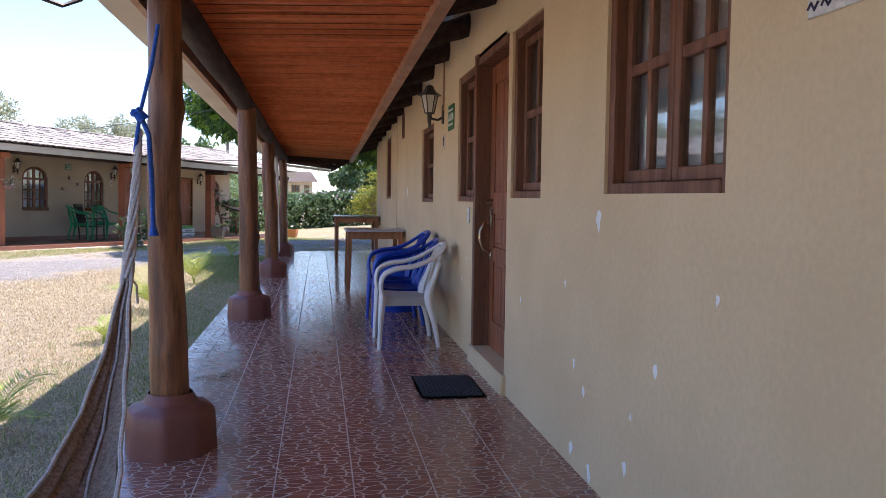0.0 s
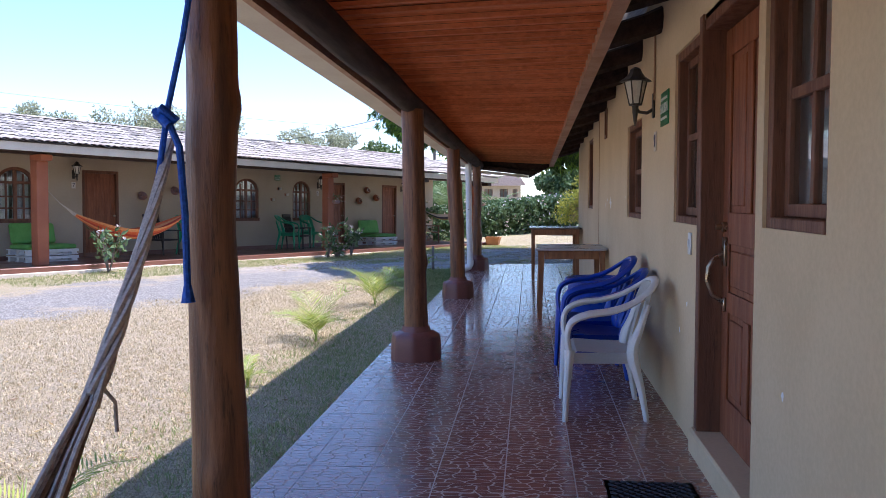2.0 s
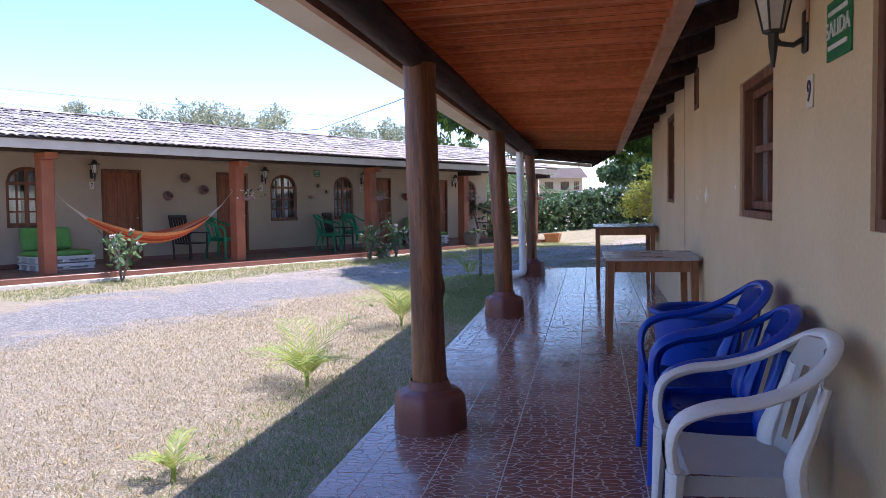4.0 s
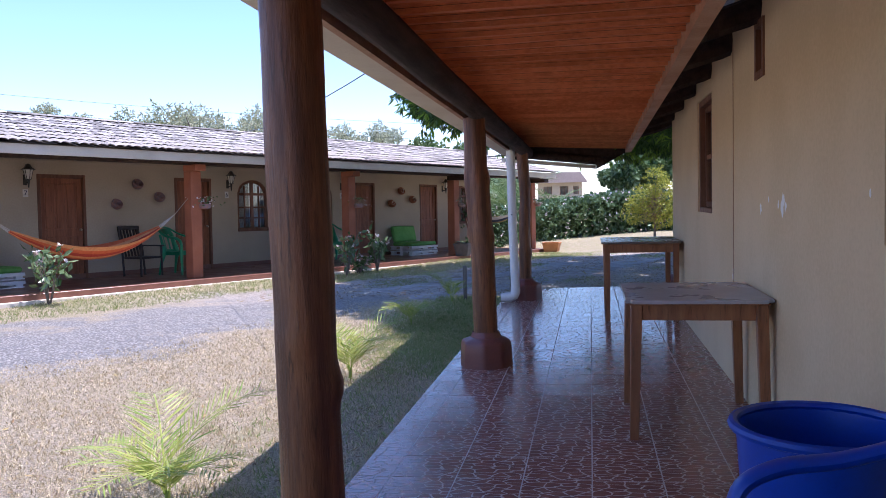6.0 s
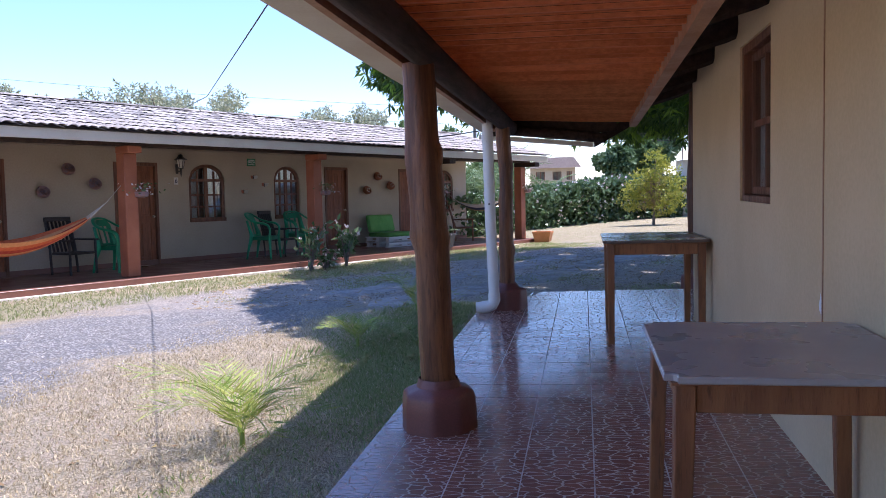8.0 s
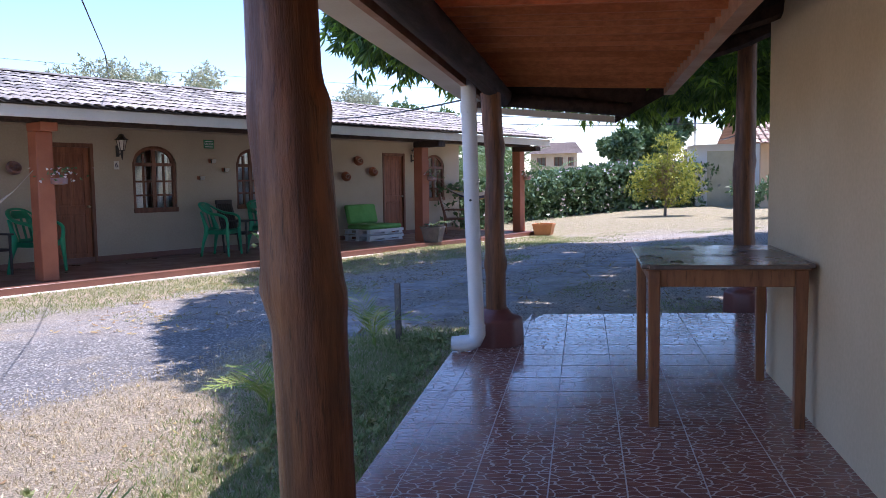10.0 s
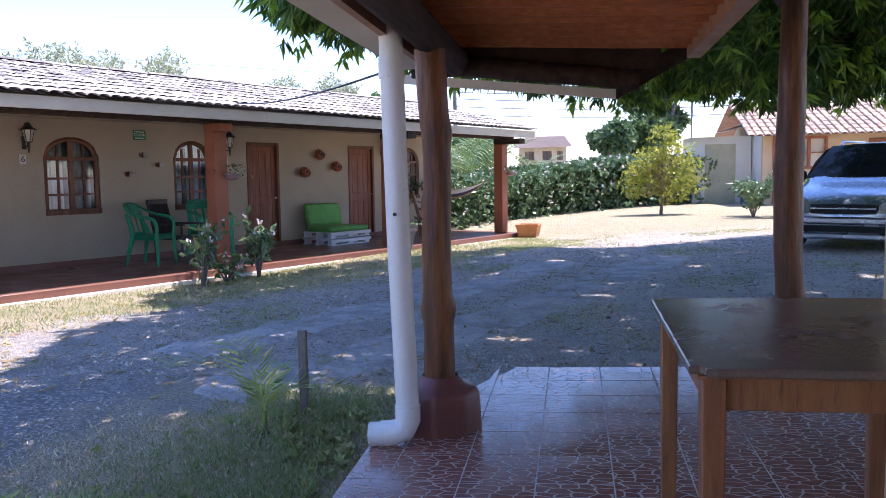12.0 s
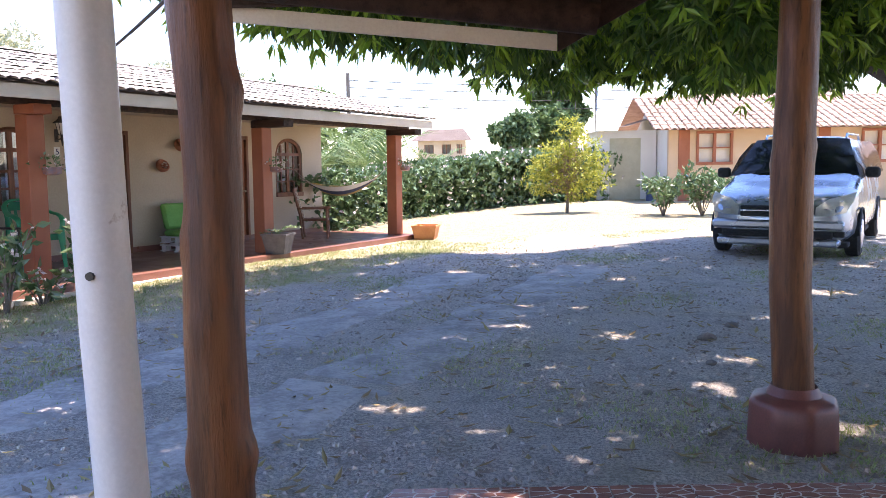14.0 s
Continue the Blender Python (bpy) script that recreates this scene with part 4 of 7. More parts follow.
for bx, bz in ((4.21, 1.79), (4.52, 1.62), (3.93, 1.46)):
    t = thing("butterfly_ornament", far(bx, FWY, bz), "small painted metal butterfly ornament on the wall", "ornament", "butterfly ornaments")
    for sgn in (-1, 1):
        b = bmesh.new()
        sheet(b, [[(0, -0.01, -0.02), (0, -0.01, 0.03)], [(sgn * 0.05, -0.035, -0.035), (sgn * 0.06, -0.04, 0.045)], [(sgn * 0.09, -0.045, -0.02), (sgn * 0.1, -0.05, 0.04)]])
        part("wing", thick(b, 0.004), M_CERAMIC if sgn > 0 else M_TERRA, t)
    part("body", tube(bmesh.new(), [(0, -0.012, -0.04), (0, -0.02, 0.0), (0, -0.012, 0.05)], 0.008, 6), M_BLACK, t)


def flowing(pts, n=5):
    """Points along a smooth curve through pts, with as many values a point as are given."""
    pts = [tuple(p) for p in pts]
    out = []
    for i in range(len(pts) - 1):
        a, b, c, d = pts[max(i - 1, 0)], pts[i], pts[i + 1], pts[min(i + 2, len(pts) - 1)]
        for k in range(n):
            t = k / n
            out.append(tuple(0.5 * (2 * q + (r - p) * t + (2 * p - 5 * q + 4 * r - u) * t * t + (3 * q - p - 3 * r + u) * t ** 3) for p, q, r, u in zip(a, b, c, d)))
    return out + [pts[-1]]


def limb(pts, squash, up=None):
    """A moulded limb through (x, y, z, radius) stations."""
    q = flowing(pts)
    return tube(bmesh.new(), [p[:3] for p in q], [p[3] for p in q], 12, squash, up=up)


def monobloc(m, material, label, group):
    """Moulded plastic armchair; it faces -y."""
    t = thing("plastic_chair", m, label, "chair", group)
    b = bmesh.new()
    rows = []
    for j in range(9):
        f = j / 8
        y = -0.215 + 0.4 * f
        w = 0.235 - 0.03 * f
        rows.append([(w * (2 * i / 8 - 1), y, 0.41 - 0.028 * math.sin(math.pi * min(1, f * 1.1)) * (1 - (2 * i / 8 - 1) ** 2) - 0.02 * f - (0.04 if j == 0 else 0)) for i in range(9)])
    sheet(b, rows)
    part("seat", thick(b, 0.014), material, t)
    part("seat_skirt", thick(sheet(bmesh.new(), [[(x, y, z) for x, y in ((-0.21, 0.16), (-0.235, -0.19), (-0.2, -0.215), (0.2, -0.215), (0.235, -0.19), (0.21, 0.16))] for z in (0.335, 0.4)]), 0.008), material, t)
    b = bmesh.new()
    rows = []
    for j in range(9):
        f = j / 8
        z = 0.38 + 0.41 * f
        y = 0.17 + 0.115 * f
        w = 0.2 + 0.02 * math.sin(math.pi * f) - (0.07 * max(0, f - 0.75) / 0.25)
        rows.append([(w * (2 * i / 10 - 1), y - 0.05 * (2 * i / 10 - 1) ** 2 + 0.02, z) for i in range(11)])
    vs = [[b.verts.new(p) for p in r] for r in rows]
    for j in range(8):
        for i in range(10):
            if 1 <= j <= 5 and i in (2, 4, 5, 7):
                continue
            b.faces.new((vs[j][i], vs[j][i + 1], vs[j + 1][i + 1], vs[j + 1][i]))
    part("backrest", thick(b, 0.013), material, t)
    for s in (-1, 1):
        part("armrest", limb([(s * 0.25, -0.21, 0.4, 0.04), (s * 0.262, -0.225, 0.5, 0.036), (s * 0.275, -0.2, 0.585, 0.038), (s * 0.28, -0.11, 0.63, 0.04), (s * 0.275, 0.02, 0.65, 0.038), (s * 0.255, 0.14, 0.69, 0.034), (s * 0.215, 0.235, 0.75, 0.03), (s * 0.13, 0.29, 0.8, 0.026), (0.0, 0.305, 0.815, 0.024)], 0.5, (1, 0, 0)), material, t)
        part("leg", limb([(s * 0.275, -0.235, 0.0, 0.026), (s * 0.262, -0.225, 0.2, 0.034), (s * 0.25, -0.21, 0.42, 0.05)], 0.62), material, t)
        part("leg", limb([(s * 0.26, 0.235, 0.0, 0.026), (s * 0.24, 0.2, 0.2, 0.036), (s * 0.205, 0.155, 0.4, 0.056), (s * 0.2, 0.2, 0.55, 0.036), (s * 0.195, 0.245, 0.68, 0.028)], 0.62), material, t)
    return t


monobloc(far(0.32, 1.2, 0, 25) @ Matrix.Diagonal((1.15, 1.15, 1.22, 1)), M_GREEN, "green plastic armchair on the porch", "porch chairs")
monobloc(far(3.75, 1.15, 0, 30) @ Matrix.Diagonal((1.15, 1.15, 1.22, 1)), M_GREEN, "green plastic armchair on the porch", "porch chairs")
monobloc(far(5.15, 1.5, 0, -5) @ Matrix.Diagonal((1.15, 1.15, 1.22, 1)), M_GREEN, "green plastic armchair behind the column", "porch chairs")


def rocker(m, label, material, cushion):
    """A slatted armchair with high back; it faces -y."""
    t = thing("armchair", m, label, "chair", "porch armchairs")
    for s in (-1, 1):
        part("leg", tube(bmesh.new(), [(s * 0.27, -0.25, 0), (s * 0.27, -0.24, 0.6)], 0.022, 6), material, t)
        part("leg", tube(bmesh.new(), [(s * 0.27, 0.25, 0), (s * 0.26, 0.3, 0.5), (s * 0.25, 0.42, 1.0)], 0.022, 6), material, t)
        part("armrest", boxed(s * 0.27 - 0.035, s * 0.27 + 0.035, -0.3, 0.32, 0.6, 0.63, 0.008), material, t)
    part("seat", boxed(-0.26, 0.26, -0.26, 0.26, 0.36, 0.4, 0.01), material, t)
    for k in range(6):
        x = -0.2 + 0.08 * k
        part("slat", tube(bmesh.new(), [(x, 0.26, 0.4), (x, 0.42, 0.98)], 0.03, 6, 0.35, up=(0, 1, 0)), cushion if k % 2 else material, t)
    part("top_rail", boxed(-0.27, 0.27, 0.39, 0.44, 0.95, 1.03, 0.01), material, t)
    return t


rocker(far(-0.35, 1.45, 0, 10), "dark brown wooden armchair on the porch", M_BROWNP, M_BROWNP)
rocker(far(4.42, 1.35, 0, 20), "dark brown armchair on the porch", M_BROWNP, M_BROWNP)
rocker(far(11.0, 1.0, 0, 35), "brown wooden armchair with pale striped slats", M_FRAME, M_CREAM)

M_CUSH = mat("green_cushion", (0.16, 0.4, 0.09), (0.12, 0.32, 0.07), 4, 0.85, 0.15)


def pallet_sofa(m):
    """A sofa of two white pallets with green cushions; it faces -y."""
    t = thing("pallet_sofa", m, "white pallet sofa with lime green cushions", "sofa", "pallet sofas")
    for lv in (0, 1):
        z = lv * 0.145
        for y in (-0.36, -0.02, 0.32):
            for x in (-0.55, -0.05, 0.45):
                part("block", boxed(x, x + 0.12, y, y + 0.1, z + 0.02, z + 0.1), M_WHITE, t)
        for y in (-0.36, -0.02, 0.32):
            part("board", boxed(-0.58, 0.6, y - 0.005, y + 0.105, z, z + 0.019), M_WHITE, t)
        for k in range(6):
            x = -0.58 + k * 0.215
            part("slat", boxed(x, x + 0.105, -0.37, 0.43, z + 0.101, z + 0.12), M_WHITE, t)
        part("board", boxed(-0.58, 0.6, -0.385, -0.371, z + 0.06, z + 0.12), M_WHITE, t)
    part("seat_cushion", boxed(-0.56, 0.58, -0.36, 0.36, 0.268, 0.37, 0.035), M_CUSH, t)
    cu = boxed(-0.5, 0.5, -0.06, 0.06, 0, 0.46, 0.04)
    bmesh.ops.transform(cu, matrix=pose(0, 0.36, 0.375, -14, 0, 0), verts=cu.verts[:])
    part("back_cushion", cu, M_CUSH, t)
    return t


pallet_sofa(far(8.25, 1.35, 0, 0))
pallet_sofa(far(-3.55, 1.35, 0, 0))


def hammock(a, b, sag, width, materials, label, net=False):
    """Cloth slung between two points, with gathered cords at both ends."""
    a, b = Vector(a), Vector(b)
    t = thing("hammock", Matrix.Translation(a), label, "hammock", "hammocks")
    d = b - a
    side = d.cross(Vector((0, 0, 1))).normalized()

    def at(f, k):
        w = width * math.sin(math.pi * min(1, max(0, (f - 0.14) / 0.72))) ** 0.7
        p = d * f
        p.z -= sag * 4 * f * (1 - f)
        return p + side * w * 0.5 * k + Vector((0, 0, 0.28 * w * (abs(k) ** 1.6)))
    strips = len(materials) * 2 if len(materials) > 1 else 1
    for q in range(strips):
        k0, k1 = -1 + 2 * q / strips, -1 + 2 * (q + 1) / strips
        bm = bmesh.new()
        sheet(bm, [[at(0.16 + 0.68 * i / 28, k0 + (k1 - k0) * j / 5) for j in range(6)] for i in range(29)])
        part("cloth", bm, materials[q % len(materials)], t)
    for f0, f1 in ((0.0, 0.16), (1.0, 0.84)):
        for j in range(7):
            part("cord", tube(bmesh.new(), [at(f0, 0), at((f0 + f1) / 2, 0.2 * (j - 3) / 3), at(f1, (j - 3) / 3)], 0.006, 4), M_ROPE, t)
    return t


M_ORA = mat("orange_hammock_cloth", (0.62, 0.13, 0.04), (0.5, 0.1, 0.03), 20, 0.85, 0.2)
M_ORB = mat("pale_orange_stripe", (0.7, 0.3, 0.12), None, 20, 0.85, 0.2)
M_RED = mat("red_stripe", (0.45, 0.05, 0.03), None, 20, 0.85, 0.2)
M_YEL = mat("mustard_stripe", (0.45, 0.35, 0.12), None, 20, 0.85, 0.2)
M_NVY = mat("navy_stripe", (0.06, 0.08, 0.16), None, 20, 0.85, 0.2)
hammock(FAR @ Vector((-4.3, 0.0, 1.6)), FAR @ Vector((-0.2, 0.0, 1.6)), 1.12, 0.8, [M_ORA, M_ORB, M_RED, M_ORA, M_ORB], "orange and red striped cloth hammock between porch columns")
hammock(FAR @ Vector((11.5, 1.95, 1.4)), FAR @ Vector((12.4, 0.12, 1.5)), 0.62, 0.75, [M_YEL, M_NVY, M_CURT], "striped blue and mustard hammock at the porch's end")


def planter(m, label, r, h, material, square=True):
    t = thing("plant_pot", m, label, "pot", "plant pots")
    b = lathe(bmesh.new(), [(r * 0.72, 0), (r, h * 0.9), (r * 1.06, h * 0.9), (r * 1.06, h), (r * 0.92, h), (r * 0.88, h * 0.8)], 4 if square else 18)
    part("pot", b, material, t, smooth=False)
    return t


def fronds(parent, origin, count, ln, droop, material, leaflets=16, width=0.016, lift=0.9, leaf_len=0.28, name="frond", reach=1.0):
    """Palm fronds: a curved rib with narrow leaflets down both sides, one mesh a frond."""
    for i in range(count):
        a = 2 * math.pi * i / count + R.uniform(-0.4, 0.4)
        up, L = R.uniform(0.75, 1.15) * lift, ln * R.uniform(0.7, 1.1)
        out = Vector((math.cos(a), math.sin(a), 0))
        pts = []
        for j in range(leaflets + 1):
            f = j / leaflets
            pts.append(Vector(origin) + out * L * reach * (0.25 * f + 0.55 * f * f) + Vector((0, 0, L * (up * f - droop * f * f))))
        items = []
        for j in range(3, leaflets + 1):
            d = (pts[j] - pts[j - 1]).normalized()
            s = d.cross(Vector((0, 0, 1))).normalized()
            f = j / leaflets
            for sg in (-1, 1):
                w = (d * 0.75 + s * sg * 0.9 + Vector((0, 0, R.uniform(-0.15, 0.25)))).normalized()
                items.append((pts[j], w, w.cross(d).normalized().cross(w), leaf_len * L * (1 - 0.55 * abs(f - 0.45)) * R.uniform(0.8, 1.1), width))
        for j in range(leaflets):
            d = (pts[j + 1] - pts[j])
            items.append((pts[j], d.normalized(), d.cross(Vector((0, 0, 1))).normalized(), d.length * 1.6, 0.012))
        leaf_cloud(name, items, material, parent, kind="")


pot = planter(FAR @ pose(12.62, -0.66, -0.21, 0, 0, 20), "square orange clay pot at the porch corner", 0.36, 0.42, mat("orange_clay", (0.62, 0.27, 0.1), (0.5, 0.2, 0.075), 4, 0.7, 0.1))
fronds(pot, (0, 0, 0.25), 5, 0.3, 0.3, M_PALM, 6, 0.02)
pot = planter(far(8.3, -0.36, 0.0, 20), "dark square planter with a spiky plant", 0.3, 0.34, mat("dark_grey_cement", (0.14, 0.125, 0.12), (0.09, 0.08, 0.078), 6, 0.8, 0.2))
fronds(pot, (0, 0, 0.28), 9, 0.42, 0.55, M_BUSH, 6, 0.05)
for cx in COLS[2:]:
    t = thing("hanging_planter", far(cx + 0.16, -0.16, 1.35), "small clay pot with trailing flowers on a column", "pot", "column planters")
    part("pot", lathe(bmesh.new(), [(0.05, 0), (0.11, 0.02), (0.12, 0.1), (0.1, 0.1)], 12), M_CLAY, t)
    its = []
    for _ in range(60):
        whorl(its, Vector((R.gauss(0, 0.13), R.gauss(0, 0.1), R.uniform(0.08, 0.25))), rand_dir(), 1, 0.07, 0.03, 0.3)
    leaf_cloud("foliage", its, M_BUSH, t, kind="")
    fl = []
    for _ in range(25):
        whorl(fl, Vector((R.gauss(0, 0.17), R.gauss(0, 0.12), R.uniform(0.05, 0.25))), rand_dir(), 1, 0.05, 0.04, 0)
    leaf_cloud("flower", fl, M_FLOWER, t, kind="stuff")


def bush(name, m, h, r, count, ln, label, material=M_BUSH, stems=9, flowers=0):
    t = thing(name, m, label, "bush", "flowering bushes")
    its, sb, fl = [], bmesh.new(), []
    for _ in range(stems):
        a, q = R.uniform(0, 6.3), R.uniform(0.2, 1.0)
        tip = Vector((math.cos(a) * r * q, math.sin(a) * r * q, h * R.uniform(0.6, 1.05)))
        mid = tip * 0.5 + Vector((0, 0, h * 0.12))
        tube(sb, [(0, 0, -0.05), mid, tip], [0.014, 0.01, 0.005], 5, caps=False)
        for k in range(count // stems):
            f = R.uniform(0.3, 1.05)
            p = mid.lerp(tip, (f - 0.3) / 0.75) if f > 0.5 else mid * (f / 0.5)
            whorl(its, p + rand_dir() * 0.1, (tip - mid).normalized(), 1, ln, ln * 0.42, 0.25, 1.0)
        for _ in range(flowers):
            whorl(fl, tip + rand_dir() * 0.08, Vector((0, 0, 1)), 3, 0.07, 0.05, 0)
    part("stem", sb, M_TRUNK, t)
    leaf_cloud("foliage", its, material, t, kind="")
    if fl:
        leaf_cloud("flower", fl, M_FLOWER, t, kind="stuff")
    return t


for bx, by, hh, rr, cnt in ((-3.4, -0.8, 0.85, 0.45, 120), (3.25, -0.85, 1.0, 0.36, 110), (4.3, -0.8, 0.88, 0.5, 150), (3.75, -0.75, 0.35, 0.4, 60)):
    p = FAR @ Vector((bx, by, 0))
    bush("flowering_bush", Matrix.Translation((p.x, p.y, ground_z(p.x, p.y))), hh, rr, cnt, 0.19, "leafy green bush with white blossoms before the porch", flowers=1)
# ---- furniture on the veranda ----
def side_table(x0, x1, y0, y1, h, label, splay=0.0, top=M_TOP):
    t = thing("wooden_table", Matrix.Translation(((x0 + x1) / 2, (y0 + y1) / 2, floor_z(x0))), label, "table", "veranda tables")
    hx, hy, h = (x1 - x0) / 2, (y1 - y0) / 2, h - floor_z(x0)
    slab = boxed(-hx, hx, -hy, hy, h - 0.022, h)
    bmesh.ops.bevel(slab, geom=[e for e in slab.edges if abs(e.verts[0].co.z - e.verts[1].co.z) > 0.01], offset=0.035, segments=5, affect="EDGES")
    bmesh.ops.bevel(slab, geom=[e for e in slab.edges if abs(e.verts[0].co.z - e.verts[1].co.z) < 0.001], offset=0.004, segments=1, affect="EDGES")
    part("tabletop", slab, top, t, "dark laminate top with worn edge")
    part("edge_band", boxed(-hx + 0.02, hx - 0.02, -hy + 0.02, hy - 0.02, h - 0.03, h - 0.0225), M_TABLE, t)
    ix, iy, w = hx - 0.06, hy - 0.06, 0.03
    for sx in (-1, 1):
        for sy in (-1, 1):
            b = bmesh.new()
            lo = [(sx * (ix + splay) + a, sy * (iy + splay * 0.5) + c, -0.01) for a, c in ((-w * 0.8, -w * 0.8), (w * 0.8, -w * 0.8), (w * 0.8, w * 0.8), (-w * 0.8, w * 0.8))]
            hi = [(sx * ix + a, sy * iy + c, h - 0.0305) for a, c in ((-w, -w), (w, -w), (w, w), (-w, w))]
            vl, vh = [b.verts.new(p) for p in lo], [b.verts.new(p) for p in hi]
            b.faces.new(vl[::-1]), b.faces.new(vh)
            for k in range(4):
                b.faces.new((vl[k], vl[(k + 1) % 4], vh[(k + 1) % 4], vh[k]))
            bmesh.ops.bevel(b, geom=b.edges[:], offset=0.004, segments=1, affect="EDGES")
            part("leg", b, M_TABLE, t)
    for sy in (-1, 1):
        part("apron", boxed(-ix + w, ix - w, sy * iy - 0.012, sy * iy + 0.012, h - 0.115, h - 0.031, 0.003), M_TABLE, t)
    for sx in (-1, 1):
        part("apron", boxed(sx * ix - 0.012, sx * ix + 0.012, -iy + w, iy - w, h - 0.115, h - 0.031, 0.003), M_TABLE, t)
    return t


side_table(0.93, 1.69, 8.97, 9.86, 0.755, "pine table with a grey laminate top against the wall", 0.02)
side_table(0.86, 1.68, 13.17, 14.2, 0.825, "pine table with a dark worn top at the wall's end", 0.0, M_TOPW)

monobloc(pose(1.3, 5.27, floor_z(1.1), 0, 0, -90), M_WHITE, "white plastic armchair against the wall", "veranda chairs")
monobloc(pose(1.33, 5.88, floor_z(1.1), 0, 0, -93), M_BLUE, "blue plastic armchair beside the white one", "veranda chairs")
monobloc(pose(1.31, 6.33, floor_z(1.1), 0, 0, -88) @ Matrix.Diagonal((1, 1, 1.06, 1)), M_BLUE, "blue plastic armchair beside the tall tub", "veranda chairs")

t = thing("plastic_tub", Matrix.Translation((1.42, 7.12, floor_z(1.4))), "tall blue plastic tub with a rolled rim", "tub")
b = lathe(bmesh.new(), [(0.19, 0.0), (0.2, 0.012), (0.243, 0.62), (0.24, 0.62), (0.236, 0.6), (0.19, 0.03)], 36)
part("tub", b, M_BLUE, t)
part("rim", tube(bmesh.new(), [(0.25 * math.cos(a), 0.25 * math.sin(a), 0.62) for a in [2 * math.pi * k / 36 for k in range(37)]], 0.016, 8), M_BLUE, t)

t = thing("door_mat", Matrix.Translation((1.39, 3.69, floor_z(1.39) + 0.004)), "black rubber door mat with a diamond grid", "mat")
part("border", thick(sheet(bmesh.new(), [[(-0.195, -0.29, 0.008), (0.195, -0.29, 0.008)], [(-0.195, 0.29, 0.008), (0.195, 0.29, 0.008)]]), 0.006), M_RUBBER, t)
for i in range(-16, 17):
    for sgn in (-1, 1):
        p = []
        for v in (-0.27, 0.27):
            p.append((max(-0.18, min(0.18, i * 0.05 + sgn * v)), v if abs(i * 0.05 + sgn * v) <= 0.18 else (math.copysign(0.18, i * 0.05 + sgn * v) - i * 0.05) / sgn, 0.012))
        if abs(p[0][1]) <= 0.2701 and abs(p[1][1]) <= 0.2701 and abs(p[0][0] - p[1][0]) > 0.02:
            part("rib", tube(bmesh.new(), p, 0.006, 4), M_RUBBER, t)

wall_lamp(pose(WX, 5.97, 1.92, 0, 0, -90), "black lantern lamp with frosted glass on the wall", 0.86)
part("conduit", tube(bmesh.new(), [(WX - 0.008, 5.93, 1.95), (WX - 0.008, 5.93, 2.4)], 0.007, 6), M_TRIM)
bpy.data.objects["conduit"].name = "wall_conduit"
tagged(bpy.data.objects["wall_conduit"], "thin painted conduit above the lamp", "trim", kind="structure")
FACE = pose(0, 0, 0, 0, 0, -90)
s = thing("exit_sign", Matrix.Translation((WX - 0.005, 5.52, 1.85)) @ FACE, "green exit sign with white lettering on the wall", "sign", "exit signs")
part("board", boxed(-0.14, 0.14, -0.004, 0.004, -0.105, 0.105, 0.002), M_SIGN, s)
words("lettering", "SALIDA", 0.085, M_LETTER, pose(0, -0.006, 0, 90, 0, 0), s)
for z in (0.06, -0.06):
    part("bar_mark", boxed(-0.11, 0.11, -0.008, -0.0045, z - 0.008, z + 0.008), M_LETTER, s)
s = thing("number_plate", Matrix.Translation((WX - 0.004, 5.9, 1.67)) @ FACE, "small ceramic room number plate beside the lamp", "sign", "room number plates")
part("plate", boxed(-0.045, 0.045, -0.003, 0.003, -0.065, 0.065, 0.002), M_CREAM, s)
words("number", "9", 0.12, M_INK, pose(0, -0.005, 0, 90, 0, 0), s)
s = thing("number_plate", Matrix.Translation((WX - 0.004, 0.42, 1.69)) @ FACE, "white ceramic name tile with a blue figure and scrolls", "sign", "room number plates")
part("plate", boxed(-0.1, 0.1, -0.004, 0.004, -0.1, 0.1, 0.003), M_CERAMIC, s)
part("figure", boxed(-0.06, -0.03, -0.008, -0.0045, -0.04, 0.07), M_INK, s)
for k in range(4):
    x = -0.075 + k * 0.05
    part("scroll", tube(bmesh.new(), [(x - 0.02, -0.006, -0.08), (x - 0.008, -0.006, -0.066), (x + 0.004, -0.006, -0.084), (x + 0.018, -0.006, -0.068)], 0.003, 5), M_INK, s)
s = thing("light_switch", Matrix.Translation((WX, 4.67, 1.05)) @ FACE, "white light switch plate on the wall", "switch")
part("plate", boxed(-0.035, 0.035, -0.01, 0.0, -0.058, 0.058, 0.004), M_WHITE, s)
part("rocker", boxed(-0.01, 0.01, -0.016, -0.0105, -0.022, 0.022, 0.002), M_WHITE, s)

wall = bpy.data.objects["wall_east"]
CHIPS = [(1.88, 1.1, 0.05), (2.15, 0.46, 0.03), (2.02, 0.37, 0.025), (2.17, 0.08, 0.035), (1.93, 0.05, 0.04), (8.88, 1.25, 0.06), (8.82, 1.24, 0.03), (8.97, 1.245, 0.025), (10.3, 0.75, 0.05), (10.31, 0.55, 0.03), (3.1, 0.62, 0.02), (4.75, 0.72, 0.02), (4.95, 0.55, 0.02), (7.6, 1.3, 0.02), (1.5, 0.4, 0.015), (1.3, 0.62, 0.03), (1.55, 0.2, 0.03), (0.9, 0.9, 0.02), (2.3, 0.8, 0.02), (9.4, 1.22, 0.035), (9.2, 1.27, 0.02)]
